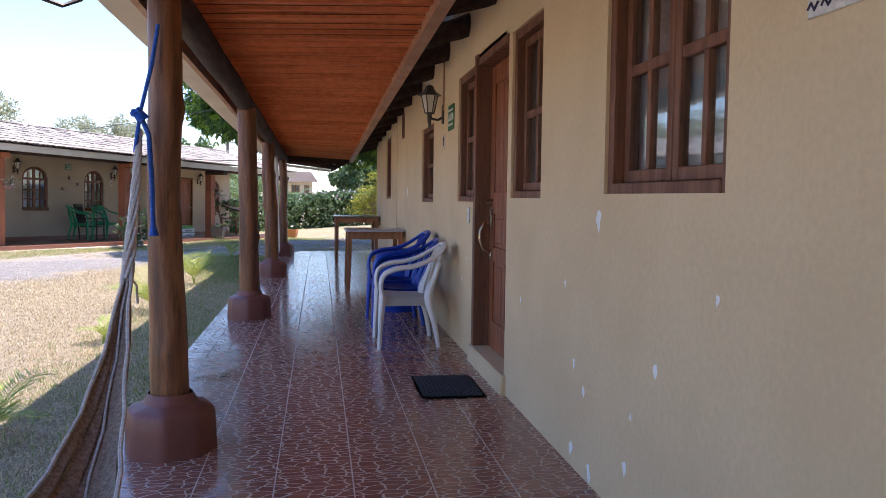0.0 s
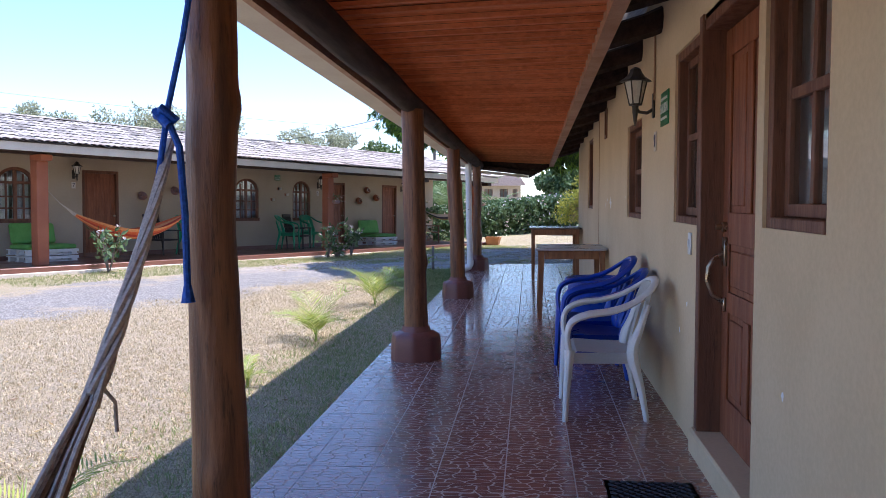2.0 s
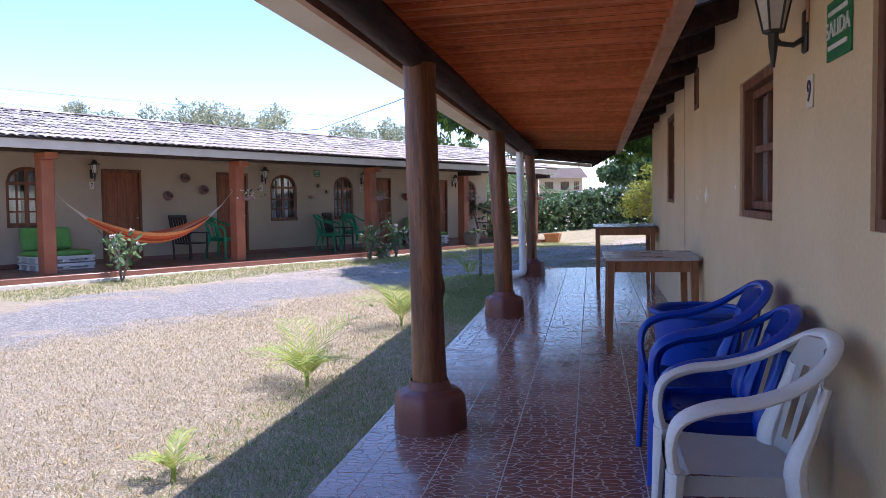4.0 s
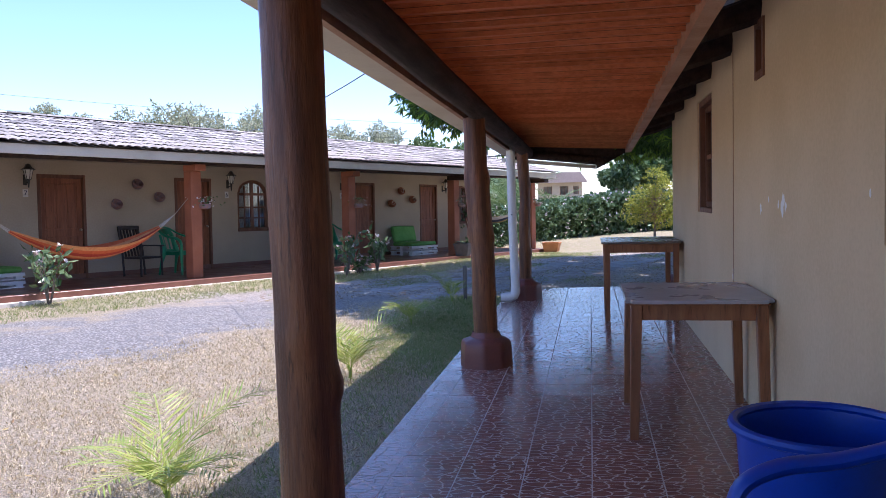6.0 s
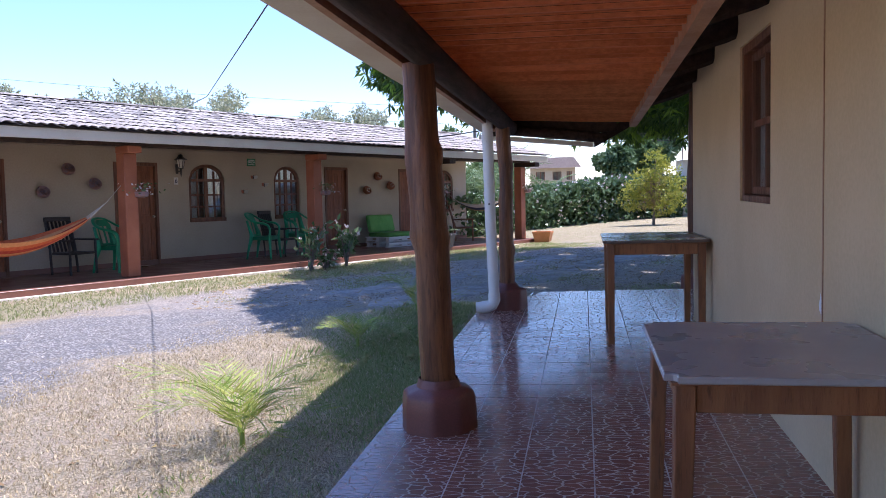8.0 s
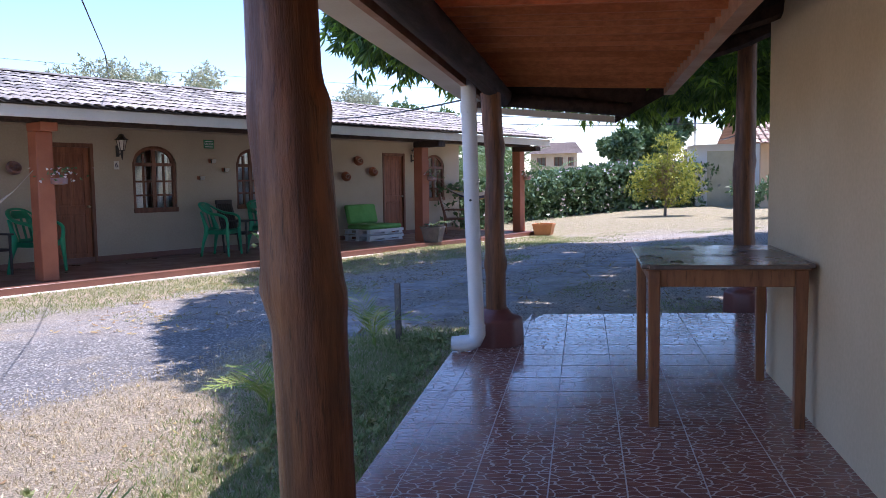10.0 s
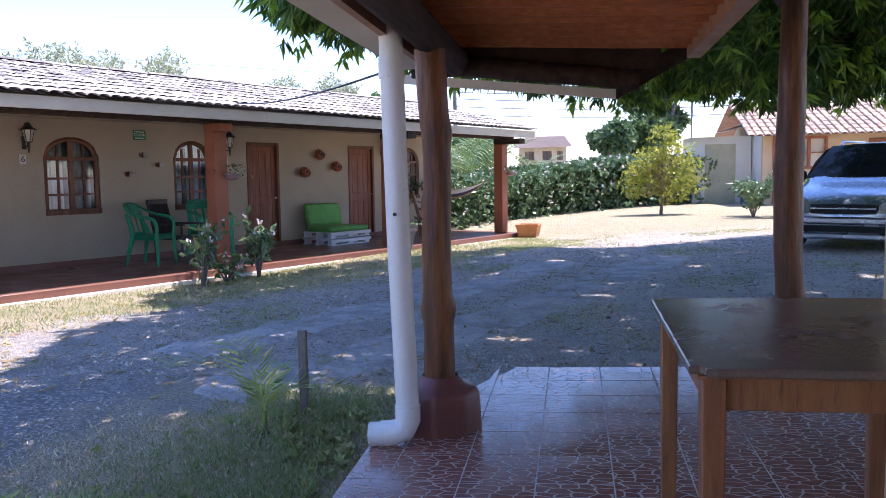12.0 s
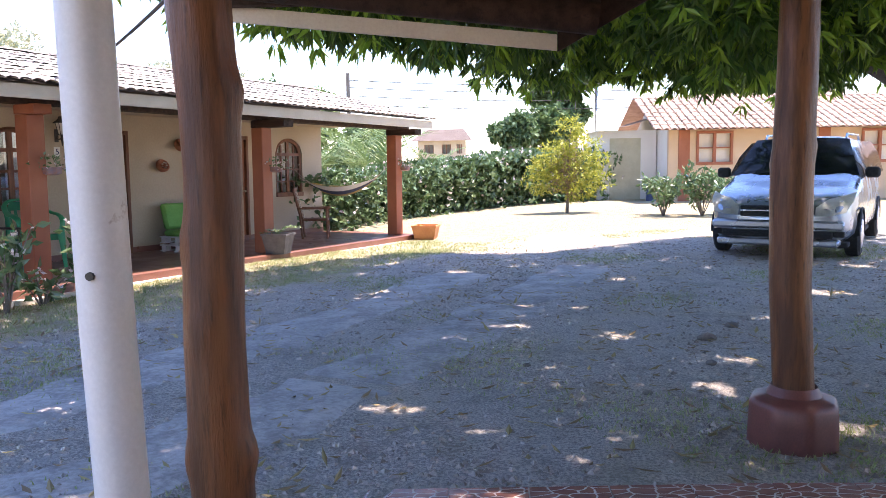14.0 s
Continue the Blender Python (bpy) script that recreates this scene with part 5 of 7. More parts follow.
for y, z, r in CHIPS:
    b = bmesh.new()
    k = 11
    mid = b.verts.new((-0.003, y, z))
    rim = [b.verts.new((0.0005, y + r * R.uniform(0.35, 1.05) * math.cos(2 * math.pi * i / k), z + r * R.uniform(0.5, 1.5) * math.sin(2 * math.pi * i / k))) for i in range(k)]
    for i in range(k):
        b.faces.new((mid, rim[(i + 1) % k], rim[i]))
    c = part("paint_chip", b, M_CHIP, wall)
    c.matrix_local = Matrix.Translation((WX, 0, 0))
part("paint_seam", boxed(WX - 0.004, WX + 0.002, 10.27, 10.282, 0.3, 2.3), M_TRIM, wall, "thin vertical crack line")

# ---- downpipe, ropes, net hammock, cables ----
t = thing("downpipe", Matrix.Translation((-0.245, 14.93, -0.03)), "white plastic downpipe with an elbow at its foot", "pipe")
part("pipe", tube(bmesh.new(), [(-0.0, 0, 2.0), (0.01, 0, 1.0), (0.03, 0, 0.17)], 0.056, 20), M_PVC, t)
part("screw", tube(bmesh.new(), [(0.008, -0.05, 1.13), (0.008, -0.062, 1.13)], 0.009, 8), M_BLACK, t)
part("collar", tube(bmesh.new(), [(0, 0, 1.84), (0, 0, 1.76)], 0.061, 20), M_PVC, t)
part("elbow", tube(bmesh.new(), [(0.03, 0, 0.2), (0.03, 0, 0.13), (0.01, -0.005, 0.085), (-0.04, -0.01, 0.065), (-0.1, -0.015, 0.062)], 0.062, 20), M_PVC, t)
part("spout", tube(bmesh.new(), [(-0.06, -0.012, 0.062), (-0.16, -0.02, 0.06)], 0.056, 20, caps=False), M_PVC, t)

PX, PY = -0.09, 2.7
t = thing("tie_rope", Matrix.Translation((PX, PY, 0)), "blue rope tied round the post", "rope")
part("strand", tube(bmesh.new(), [(-0.02, -0.105, 1.93), (-0.045, -0.125, 1.75), (-0.08, -0.13, 1.6), (-0.1, -0.13, 1.52)], 0.009, 8), M_ROPEB, t)
part("knot", tube(bmesh.new(), [(-0.13, -0.12, 1.53), (-0.1, -0.15, 1.55), (-0.07, -0.13, 1.52), (-0.1, -0.12, 1.5), (-0.12, -0.145, 1.54), (-0.08, -0.15, 1.5)], 0.013, 8), M_ROPEB, t)
part("tail", tube(bmesh.new(), [(-0.09, -0.14, 1.52), (-0.06, -0.13, 1.44), (-0.05, -0.125, 1.25), (-0.045, -0.13, 1.03)], 0.011, 8), M_ROPEB, t)
part("frayed_end", tube(bmesh.new(), [(-0.045, -0.13, 1.04), (-0.043, -0.132, 0.99)], [0.012, 0.022], 8), M_ROPEB, t)
part("loop", tube(bmesh.new(), [(-0.1, -0.13, 1.5), (-0.11, -0.14, 1.42), (-0.115, -0.15, 1.36)], 0.009, 8), M_ROPEB, t)

t = thing("net_hammock", Matrix.Translation((0, 0, 0)), "brown woven net hammock with pale cords hung from the post", "hammock", "hammocks")
HA, HB = Vector((-0.2, 2.62, 1.46)), Vector((0.02, -1.3, 1.5))


def sling(f, k, w=0.22):
    p = HA.lerp(HB, f)
    p.z -= 1.24 * 4 * f * (1 - f)
    p.x += 0.07 * 4 * f * (1 - f)
    g = max(0.0, min(1.0, (f - 0.13) / 0.3)) if f < 0.5 else max(0.0, min(1.0, (0.87 - f) / 0.3))
    return p + Vector((k * w * 0.5 * g ** 1.3 + 0.012 * k, 0, 0.1 * abs(k) ** 1.5 * g))


net = bmesh.new()
sheet(net, [[sling(0.13 + 0.74 * i / 40, -1 + 2 * j / 12) + Vector((0.012 * math.sin(j * 2.6 + i * 0.4), 0, 0.01 * math.sin(j * 3.1))) for j in range(13)] for i in range(41)])
part("netting", net, M_NET, t)
for k in (-3, 0, 3):
    part("woven_cord", tube(bmesh.new(), [sling(0.13 + 0.74 * i / 30, k / 3) + Vector((0.004 * math.sin(i * 2), 0, 0.008)) for i in range(31)], 0.007 if abs(k) == 3 else 0.005, 6), M_ROPE, t)
for k in range(5):
    part("twisted_cord", tube(bmesh.new(), [sling(f, 0) + Vector((0.017 * math.cos(54 * f + k * 1.26), 0.0, 0.017 * math.sin(54 * f + k * 1.26))) * min(1, 0.4 + f * 5) for f in [0.006 * i for i in range(26)]], 0.009, 6), M_ROPE, t)
part("tassel", tube(bmesh.new(), [sling(0.14, 0), sling(0.14, 0) + Vector((0.03, 0.02, -0.05)), sling(0.14, 0) + Vector((0.032, 0.02, -0.12))], 0.005, 6), M_ROPE, t)


def cable(name, pts, r, label, sag=0.0):
    a, b = Vector(pts[0]), Vector(pts[-1])
    mid = pts if len(pts) > 2 else [a.lerp(b, f / 16) - Vector((0, 0, sag * 4 * (f / 16) * (1 - f / 16))) for f in range(17)]
    return tagged(part(name, tube(bmesh.new(), mid, r, 6), M_BLACK), label, "cable", "cables")


cable("overhead_cable", [(0.2, 9.1, 2.42), (-1.5, 12.0, 2.42), (-3.9, 16.2, 2.5), (-7.0, 21.2, 2.85)], 0.005, "thin black cable slung between the two roofs")
cable("overhead_cable", [(-0.46, 16.12, 1.93), (-4.8, 23.5, 2.4)], 0.008, "thin black cable slung from the veranda's eave end", 0.1)
cable("cable_loop", [(-0.44, 2.98, 2.19), (-0.53, 2.94, 2.1), (-0.6, 2.9, 2.06), (-0.68, 2.85, 2.08), (-0.76, 2.78, 2.2)], 0.011, "loose loop of black cable under the eave")
for z, dy in ((9.0, 0), (8.2, 0.4)):
    cable("power_line", [(-60, 36 + dy, z + 3), (-5, 48 + dy, z - 3.8)], 0.008, "far power line in the sky", 0.8)
for z in (3.6, 3.95, 4.3, 4.6):
    cable("power_line", [(-4.75, 48, z), (14, 46, z - 0.2)], 0.018, "far power line in the sky", 0.35)

# ---- plants beside the veranda ----
PALMS = [(-1.08, 3.27, 0.36, 5), (-1.25, 6.1, 0.2, 2), (-1.25, 8.05, 0.55, 8), (-1.2, 10.85, 0.6, 9), (-1.3, 13.55, 0.44, 4), (-1.13, 15.36, 0.52, 3)]
for x, y, ln, cnt in PALMS:
    t = thing("palm_seedling", Matrix.Translation((x, y, ground_z(x, y))), "young palm with arching yellow-green fronds in the lawn", "palm", "palm seedlings")
    part("stem", tube(bmesh.new(), [(0, 0, -0.03), (0.008, 0, 0.09)], [0.018, 0.012], 7), M_PALM, t)
    fronds(t, (0, 0, 0.04), cnt + 2, ln, 0.72, M_PALM, 22, 0.01, 1.35, 0.46, reach=1.15)
t = thing("wooden_stake", Matrix.Translation((-0.98, 15.62, ground_z(-0.98, 15.62))), "weathered square wooden stake in the grass", "stake")
part("stake", boxed(-0.024, 0.024, -0.02, 0.02, -0.1, 0.5, 0.004), M_TRUNK, t)

# ---- minivan parked under the tree ----
M_CAR = mat("silver_blue_car_paint", (0.33, 0.37, 0.43), (0.29, 0.33, 0.39), 2, 0.25, 0.0, metal=0.7, coat=0.3)
M_CARGLASS = mat("dark_car_glass", (0.02, 0.025, 0.03), None, 2, 0.06, 0.0)
M_CARGLASS.node_tree.nodes["Principled BSDF"].inputs["Specular IOR Level"].default_value = 0.5
M_LIGHT = mat("headlight_lens", (0.58, 0.58, 0.5), (0.72, 0.72, 0.64), 14, 0.08, 0.0)
M_TYRE = mat("tyre_rubber", (0.02, 0.02, 0.02), None, 30, 0.8, 0.2)
M_RIM = mat("alloy_rim", (0.5, 0.5, 0.52), None, 8, 0.3, 0.0, metal=0.9)
car_dir = math.degrees(math.atan2(0.5, 0.866))
van = thing("minivan", Matrix.Translation((5.2, 25.4, -0.2)) @ pose(0, 0, 0, 0, 0, -car_dir), "silver-blue minivan parked in the shade of the tree", "car")
# local: front bumper at y = -0.9, rear at y = 4.15
STN = [(-0.93, 0.62, 0.28, 0.6, 0.62, 0.62), (-0.86, 0.84, 0.22, 0.72, 0.78, 0.7), (-0.6, 0.94, 0.2, 0.86, 0.92, 0.8), (-0.1, 0.97, 0.2, 0.95, 1.02, 0.84), (0.35, 0.98, 0.2, 1.02, 1.1, 0.86), (0.75, 0.985, 0.2, 1.06, 1.36, 0.74), (1.2, 0.985, 0.2, 1.07, 1.66, 0.68), (1.7, 0.985, 0.2, 1.08, 1.75, 0.66), (2.8, 0.985, 0.2, 1.09, 1.76, 0.66), (3.7, 0.97, 0.22, 1.1, 1.73, 0.65), (4.05, 0.93, 0.28, 1.1, 1.5, 0.66), (4.18, 0.85, 0.35, 1.0, 1.1, 0.75)]


def section(y, w, z0, zb, zr, wr):
    half = [(w * 0.86, z0), (w, z0 + 0.14), (w, (z0 + zb) / 2), (w * 0.985, zb), ((w * 0.97 + wr) / 2 if zr - zb > 0.15 else w * 0.9, zb + (zr - zb) * 0.5), (wr, zb + (zr - zb) * 0.93), (wr * 0.55, zr)]
    return [(x, y, z) for x, z in half] + [(-x, y, z) for x, z in half[::-1]]


bb = bmesh.new()
rows = [section(*s) for s in STN]
sheet(bb, [r + r[:1] for r in rows])
bmesh.ops.remove_doubles(bb, verts=bb.verts[:], dist=1e-4)
bmesh.ops.contextual_create(bb, geom=[e for e in bb.edges if e.is_boundary])
bmesh.ops.recalc_face_normals(bb, faces=bb.faces[:])
body = part("body", bb, M_CAR, van)
body.data.set_sharp_from_angle(angle=radians(50))
sub = body.modifiers.new("soft", "SUBSURF")
sub.levels = sub.render_levels = 1
ws = bmesh.new()
sheet(ws, [[(x * 0.9, 0.36 + 0.07 * x * x, 1.15 - 0.015 * x * x) for x in (-1, -0.5, 0, 0.5, 1)], [(x * 0.78, 0.73 + 0.06 * x * x, 1.455 - 0.02 * x * x) for x in (-1, -0.5, 0, 0.5, 1)], [(x * 0.68, 1.12 + 0.05 * x * x, 1.715 - 0.03 * x * x) for x in (-1, -0.5, 0, 0.5, 1)]])
part("windshield", thick(ws, 0.02), M_CARGLASS, van, "dark sloping windshield")
for s in (-1, 1):
    for y0, y1, f0 in ((0.75, 1.65, 0.4), (1.75, 2.75, 1.0), (2.85, 3.75, 1.0)):
        wb = bmesh.new()
        sheet(wb, [[(s * 1.0, y0 - 0.05, 1.12), (s * 1.0, y1, 1.12)], [(s * 0.9, y0 + 0.28 * (1 - f0) + 0.02, 1.42), (s * 0.9, y1, 1.45)], [(s * 0.78, y0 + 0.75 * (1 - f0) + 0.04, 1.64), (s * 0.78, y1 - 0.02, 1.66)]])
        part("side_window", thick(wb, 0.02), M_CARGLASS, van)
    part("wiper", tube(bmesh.new(), [(s * 0.1, 0.4, 1.125), (s * 0.1 - 0.45, 0.52, 1.2)], 0.01, 5), M_TYRE, van)
    hl = bmesh.new()
    sheet(hl, [[(s * 0.5, -0.955, 0.62), (s * 0.68, -0.92, 0.63), (s * 0.86, -0.83, 0.67)], [(s * 0.5, -0.91, 0.74), (s * 0.72, -0.84, 0.77), (s * 0.94, -0.64, 0.83)], [(s * 0.64, -0.78, 0.85), (s * 0.8, -0.66, 0.89), (s * 0.95, -0.42, 0.94)]])
    part("headlight", thick(hl, 0.02), M_LIGHT, van, "clear headlight")
    mb = bmesh.new()
    box(mb, s * 1.06 - 0.1, s * 1.06 + 0.1, 0.55, 0.68, 1.1, 1.26, 0.035)
    part("mirror", mb, M_TYRE, van, "black side mirror")
    part("roof_rail", tube(bmesh.new(), [(s * 0.6, 1.5, 1.69), (s * 0.6, 1.62, 1.765), (s * 0.6, 3.4, 1.765), (s * 0.6, 3.55, 1.68)], 0.02, 6), M_CAR, van)
    for y in (-0.02, 3.0):
        wheel = part("wheel", tube(bmesh.new(), [(s * 0.8, y, 0.325), (s * 0.83, y, 0.325), (s * 0.97, y, 0.325), (s * 1.0, y, 0.325)], [0.29, 0.325, 0.325, 0.29], 28), M_TYRE, van, "black tyre")
        part("rim", tube(bmesh.new(), [(s * 0.985, y, 0.325), (s * 1.008, y, 0.325)], [0.22, 0.2], 20), M_RIM, wheel)
        part("wheel_arch", tube(bmesh.new(), [(s * 0.992, y + 0.37 * math.cos(a), 0.32 + 0.37 * math.sin(a)) for a in [math.pi * k / 14 for k in range(15)]], 0.02, 6), M_TYRE, van)
part("grille", boxed(-0.47, 0.47, -0.975, -0.9, 0.61, 0.76, 0.012), M_TYRE, van, "dark upper grille")
part("grille_bar", boxed(-0.47, 0.47, -0.985, -0.97, 0.68, 0.705, 0.006), M_CAR, van)
part("emblem", lathe(bmesh.new(), [(0.05, 0), (0.06, 0.01), (0.03, 0.02)], 12, (0, -0.97, 0.7)), M_RIM, van)
part("lower_grille", boxed(-0.72, 0.72, -0.94, -0.86, 0.32, 0.42, 0.012), M_TYRE, van, "dark slot in the bumper")
for s in (-1, 1):
    part("lamp_ring", lathe(bmesh.new(), [(0.05, 0.0), (0.062, 0.012), (0.03, 0.02)], 14, (s * 0.66, -0.9, 0.71)), M_RIM, van)
    part("lower_trim", boxed(min(s * 0.72, s * 0.86), max(s * 0.72, s * 0.86), -0.9, -0.84, 0.34, 0.42, 0.01), M_TYRE, van)
for k in range(2):
    part("grille_slat", boxed(-0.7, 0.7, -0.955, -0.935, 0.34 + k * 0.035, 0.352 + k * 0.035), M_TYRE, van)
part("bumper", boxed(-0.86, 0.86, -0.96, -0.8, 0.44, 0.56, 0.03), M_CAR, van)
part("sill", boxed(-0.88, 0.88, -0.55, 3.9, 0.16, 0.25, 0.02), M_TYRE, van)
part("valance", boxed(-0.8, 0.8, -0.925, -0.6, 0.2, 0.31, 0.03), M_CAR, van)

# ---- hut with shed beyond the yard ----
M_HUT = mat("peach_plaster", (0.62, 0.44, 0.28), (0.54, 0.38, 0.24), 1, 0.8, 0.08)
gz = -0.25
hut = thing("hut", Matrix.Translation((6.65, 38.8, gz)), "peach painted hut with a pink tile roof and white gable", "house")
HH = 2.25
part("wall", pierced((0, 13), (-0.3, HH), [(0.85, 1.98, 1.22, 2.15), (3.2, 4.0, 0.0, 2.1), (5.9, 7.0, 1.22, 2.15)], 0.18, lambda u, d, z: (u, d, z)), M_HUT, hut, smooth=False)
gbm = bmesh.new()
for x in (0.0, 0.18):
    gbm.faces.new([gbm.verts.new((x, y, z)) for y, z in ((0.19, -0.3), (5.2, -0.3), (5.2, HH), (2.7, 3.3), (0.19, HH))])
part("gable", gbm, M_WHITEWALL, hut, "white gable wall", smooth=False)
part("back_wall", boxed(0.0, 13, 5.2, 5.3, -0.3, HH), M_WHITEWALL, hut, smooth=False)
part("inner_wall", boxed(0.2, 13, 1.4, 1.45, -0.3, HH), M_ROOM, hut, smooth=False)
for x in (0.3, 4.6):
    part("pilaster", boxed(x, x + 0.35, -0.03, 0.0, 0, HH, 0.004), M_TERRA, hut)
for x in (0.85, 5.9):
    win = part("window", boxed(x + 0.52, x + 0.61, -0.04, 0.06, 1.24, 2.12, 0.004), M_TERRA, hut, "brown window with pale curtains")
    for a, b2, c, d in ((x, x + 0.08, 1.245, 2.115), (x + 1.05, x + 1.13, 1.245, 2.115), (x, x + 1.13, 1.15, 1.24), (x, x + 1.13, 2.12, 2.2), (x + 0.08, x + 0.515, 1.66, 1.7), (x + 0.615, x + 1.05, 1.66, 1.7)):
        part("frame_bar", boxed(a, b2, -0.04, 0.06, c, d, 0.004), M_TERRA, win)
    part("curtain", boxed(x + 0.02, x + 1.1, 0.12, 0.13, 1.24, 2.14), M_CREAM, win)
part("door", boxed(3.22, 3.98, 0.05, 0.1, 0, 2.08, 0.005), M_DOOR, hut)
hr = bmesh.new()
sheet(hr, [[(x, -0.75, HH - 0.02), (x, 2.7, 3.42), (x, 6.0, HH)] for x in (-0.6, 13.3)])
hroof = part("roof", thick(hr, 0.06), M_ROOFR, hut, "pink clay tile roof", smooth=False)
hv, hf = [], []
hs = math.atan2(3.42 - HH + 0.02, 3.45)
for row in range(9):
    x = -0.5
    while x < 9.5:
        m = Matrix.Translation((x, -0.8 + row * 0.43 * math.cos(hs), HH + row * 0.43 * math.sin(hs))) @ pose(0, 0, 0, math.degrees(hs) - 2.5, 0, R.uniform(-1, 1))
        k = len(hv)
        hv += [m @ Vector((p[0] * 1.25, p[1], p[2] * 1.3)) for p in tvs]
        hf += [tuple(i + k for i in f) for f in tfs]
        x += 0.25
raw("roof_tiles", hv, hf, M_ROOFR, hroof, kind="stuff")
shed = thing("shed", Matrix.Translation((4.65, 40.3, gz)), "small white lean-to shed with a pale metal door", "shed")
part("wall", pierced((0, 1.95), (-0.3, 2.3), [(0.42, 1.45, 0.0, 2.05)], 0.12, lambda u, d, z: (u, d, z)), M_WHITEWALL, shed, smooth=False)
part("wall", boxed(0, 0.12, 0.13, 2.4, -0.3, 2.3), M_WHITEWALL, shed, smooth=False)
d = part("door", boxed(0.42, 1.45, 0.03, 0.07, 0.0, 2.05), mat("olive_cream_paint", (0.5, 0.47, 0.33), (0.42, 0.39, 0.27), 3, 0.6, 0.05), shed, "pale yellow metal door")
part("handle", boxed(0.55, 0.58, 0.0, 0.029, 1.0, 1.12), M_BLACK, d)
srf = bmesh.new()
sheet(srf, [[(-0.15, y, 2.25), (1.0, y, 2.45), (2.0, y, 2.75)] for y in (-0.35, 2.5)])
part("roof", thick(srf, 0.05), M_TRUNK, shed)
t = thing("bucket", Matrix.Translation((6.25, 39.3, gz)), "dark blue drum beside the shed", "bucket")
part("drum", lathe(bmesh.new(), [(0.17, 0), (0.19, 0.5), (0.17, 0.5), (0.15, 0.1)], 14), M_NVY, t)
M_SHEETBL = mat("blue_tarp", (0.25, 0.42, 0.62), None, 5, 0.6, 0.2)
t = thing("blue_cloth", Matrix.Translation((4.75, 41.2, 2.35)), "pale blue cloth hung on a pole above the shed", "cloth")
part("pole", tube(bmesh.new(), [(0, 0, -0.3), (0, 0, 1.3)], 0.025, 6), M_TRUNK, t)
part("cloth", thick(sheet(bmesh.new(), [[(0.02 + 0.05 * math.sin(k * 2 + j), 0.04 * k, 1.25 - 0.17 * j) for k in range(5)] for j in range(6)]), 0.006), M_SHEETBL, t)

# ---- far house, pole ----
fh = thing("far_house", Matrix.Translation((-5.4, 101, -0.37)), "distant two-storey house with a tile roof", "house")
part("wall", pierced((0, 5.2), (-1, 3.35), [(0.7, 1.7, 1.9, 2.9), (2.6, 3.6, 1.9, 2.9), (4.2, 4.8, 1.9, 2.9)], 0.2, lambda u, d, z: (u, d, z)), M_FARWALL, fh, smooth=False)
part("inner_wall", boxed(0, 5.2, 1.0, 1.05, -1, 3.3), M_ROOM, fh, smooth=False)
for x, w in ((0.7, 1.0), (2.6, 1.0), (4.2, 0.6)):
    b = bmesh.new()
    for a in (0, w / 2 - 0.04, w - 0.08):
        box(b, x + a, x + a + 0.08, 0.02, 0.08, 1.9, 2.9)
    part("window", b, M_FRAME, fh)
b = bmesh.new()
sheet(b, [[(x, -0.8, 3.3), (0.8 if x < 0 else x - 0.9, 2.2, 4.6)] for x in (-0.7, 5.9)])
part("roof", thick(b, 0.08), mat("far_grey_tile", (0.3, 0.25, 0.22), (0.17, 0.135, 0.115), 9, 0.9, 0.2), fh, "grey-pink tile roof", smooth=False)
t = thing("utility_pole", Matrix.Translation((-4.75, 48, -0.4)), "grey wooden utility pole behind the hedge", "pole")
part("pole", tube(bmesh.new(), [(0, 0, -0.1), (0, 0, 5.3)], [0.11, 0.085], 10), M_TRUNK, t)


# ---- hedges, shrubs and trees ----
def crown(items, c, r, count, ln, w, droop=0.3, shell=0.55, per=6, keep=None):
    """Tufts through a lobed crown, thicker towards its outside."""
    for _ in range(count):
        d = rand_dir()
        q = R.uniform(shell, 1.0) * (0.85 + 0.3 * noise.noise((d.x * 2 + c[0], d.y * 2 + c[1], d.z * 2)))
        p = Vector((c[0] + d.x * r[0] * q, c[1] + d.y * r[1] * q, c[2] + d.z * r[2] * q))
        if keep is None or keep(p):
            whorl(items, p, d, per, ln, w, droop)


def tree(name, x, y, h, lobes, count, ln, w, material, label, trunk=0.12, droop=0.3, per=5, foot=None):
    foot = ground_z(x, y) if foot is None else foot
    t = thing(name, Matrix.Translation((x, y, foot)), label, "tree")
    tb = bmesh.new()
    tube(tb, [(0, 0, -0.1), (0.05, 0.03, h * 0.3), (0.0, 0, h * 0.55)], [trunk, trunk * 0.8, trunk * 0.55], 9)
    its = []
    tot = sum(l[3] ** 2 for l in lobes)
    for lx, ly, lz, lr in lobes:
        tube(tb, [(0, 0, h * 0.3), (lx * 0.5, ly * 0.5, (h * 0.3 + lz) / 2), (lx, ly, lz)], [trunk * 0.6, trunk * 0.35, trunk * 0.12], 6)
        crown(its, (lx, ly, lz), (lr, lr, lr * 0.8), int(count * lr * lr / tot), ln, w, droop, 0.35, per)
    part("trunk", tb, M_TRUNK, t)
    leaf_cloud("crown", its, material, t, kind="")
    return t


def lobed(n, spread, z0, z1, r0, r1):
    return [(R.uniform(-spread, spread), R.uniform(-spread, spread), R.uniform(z0, z1), R.uniform(r0, r1)) for _ in range(n)]


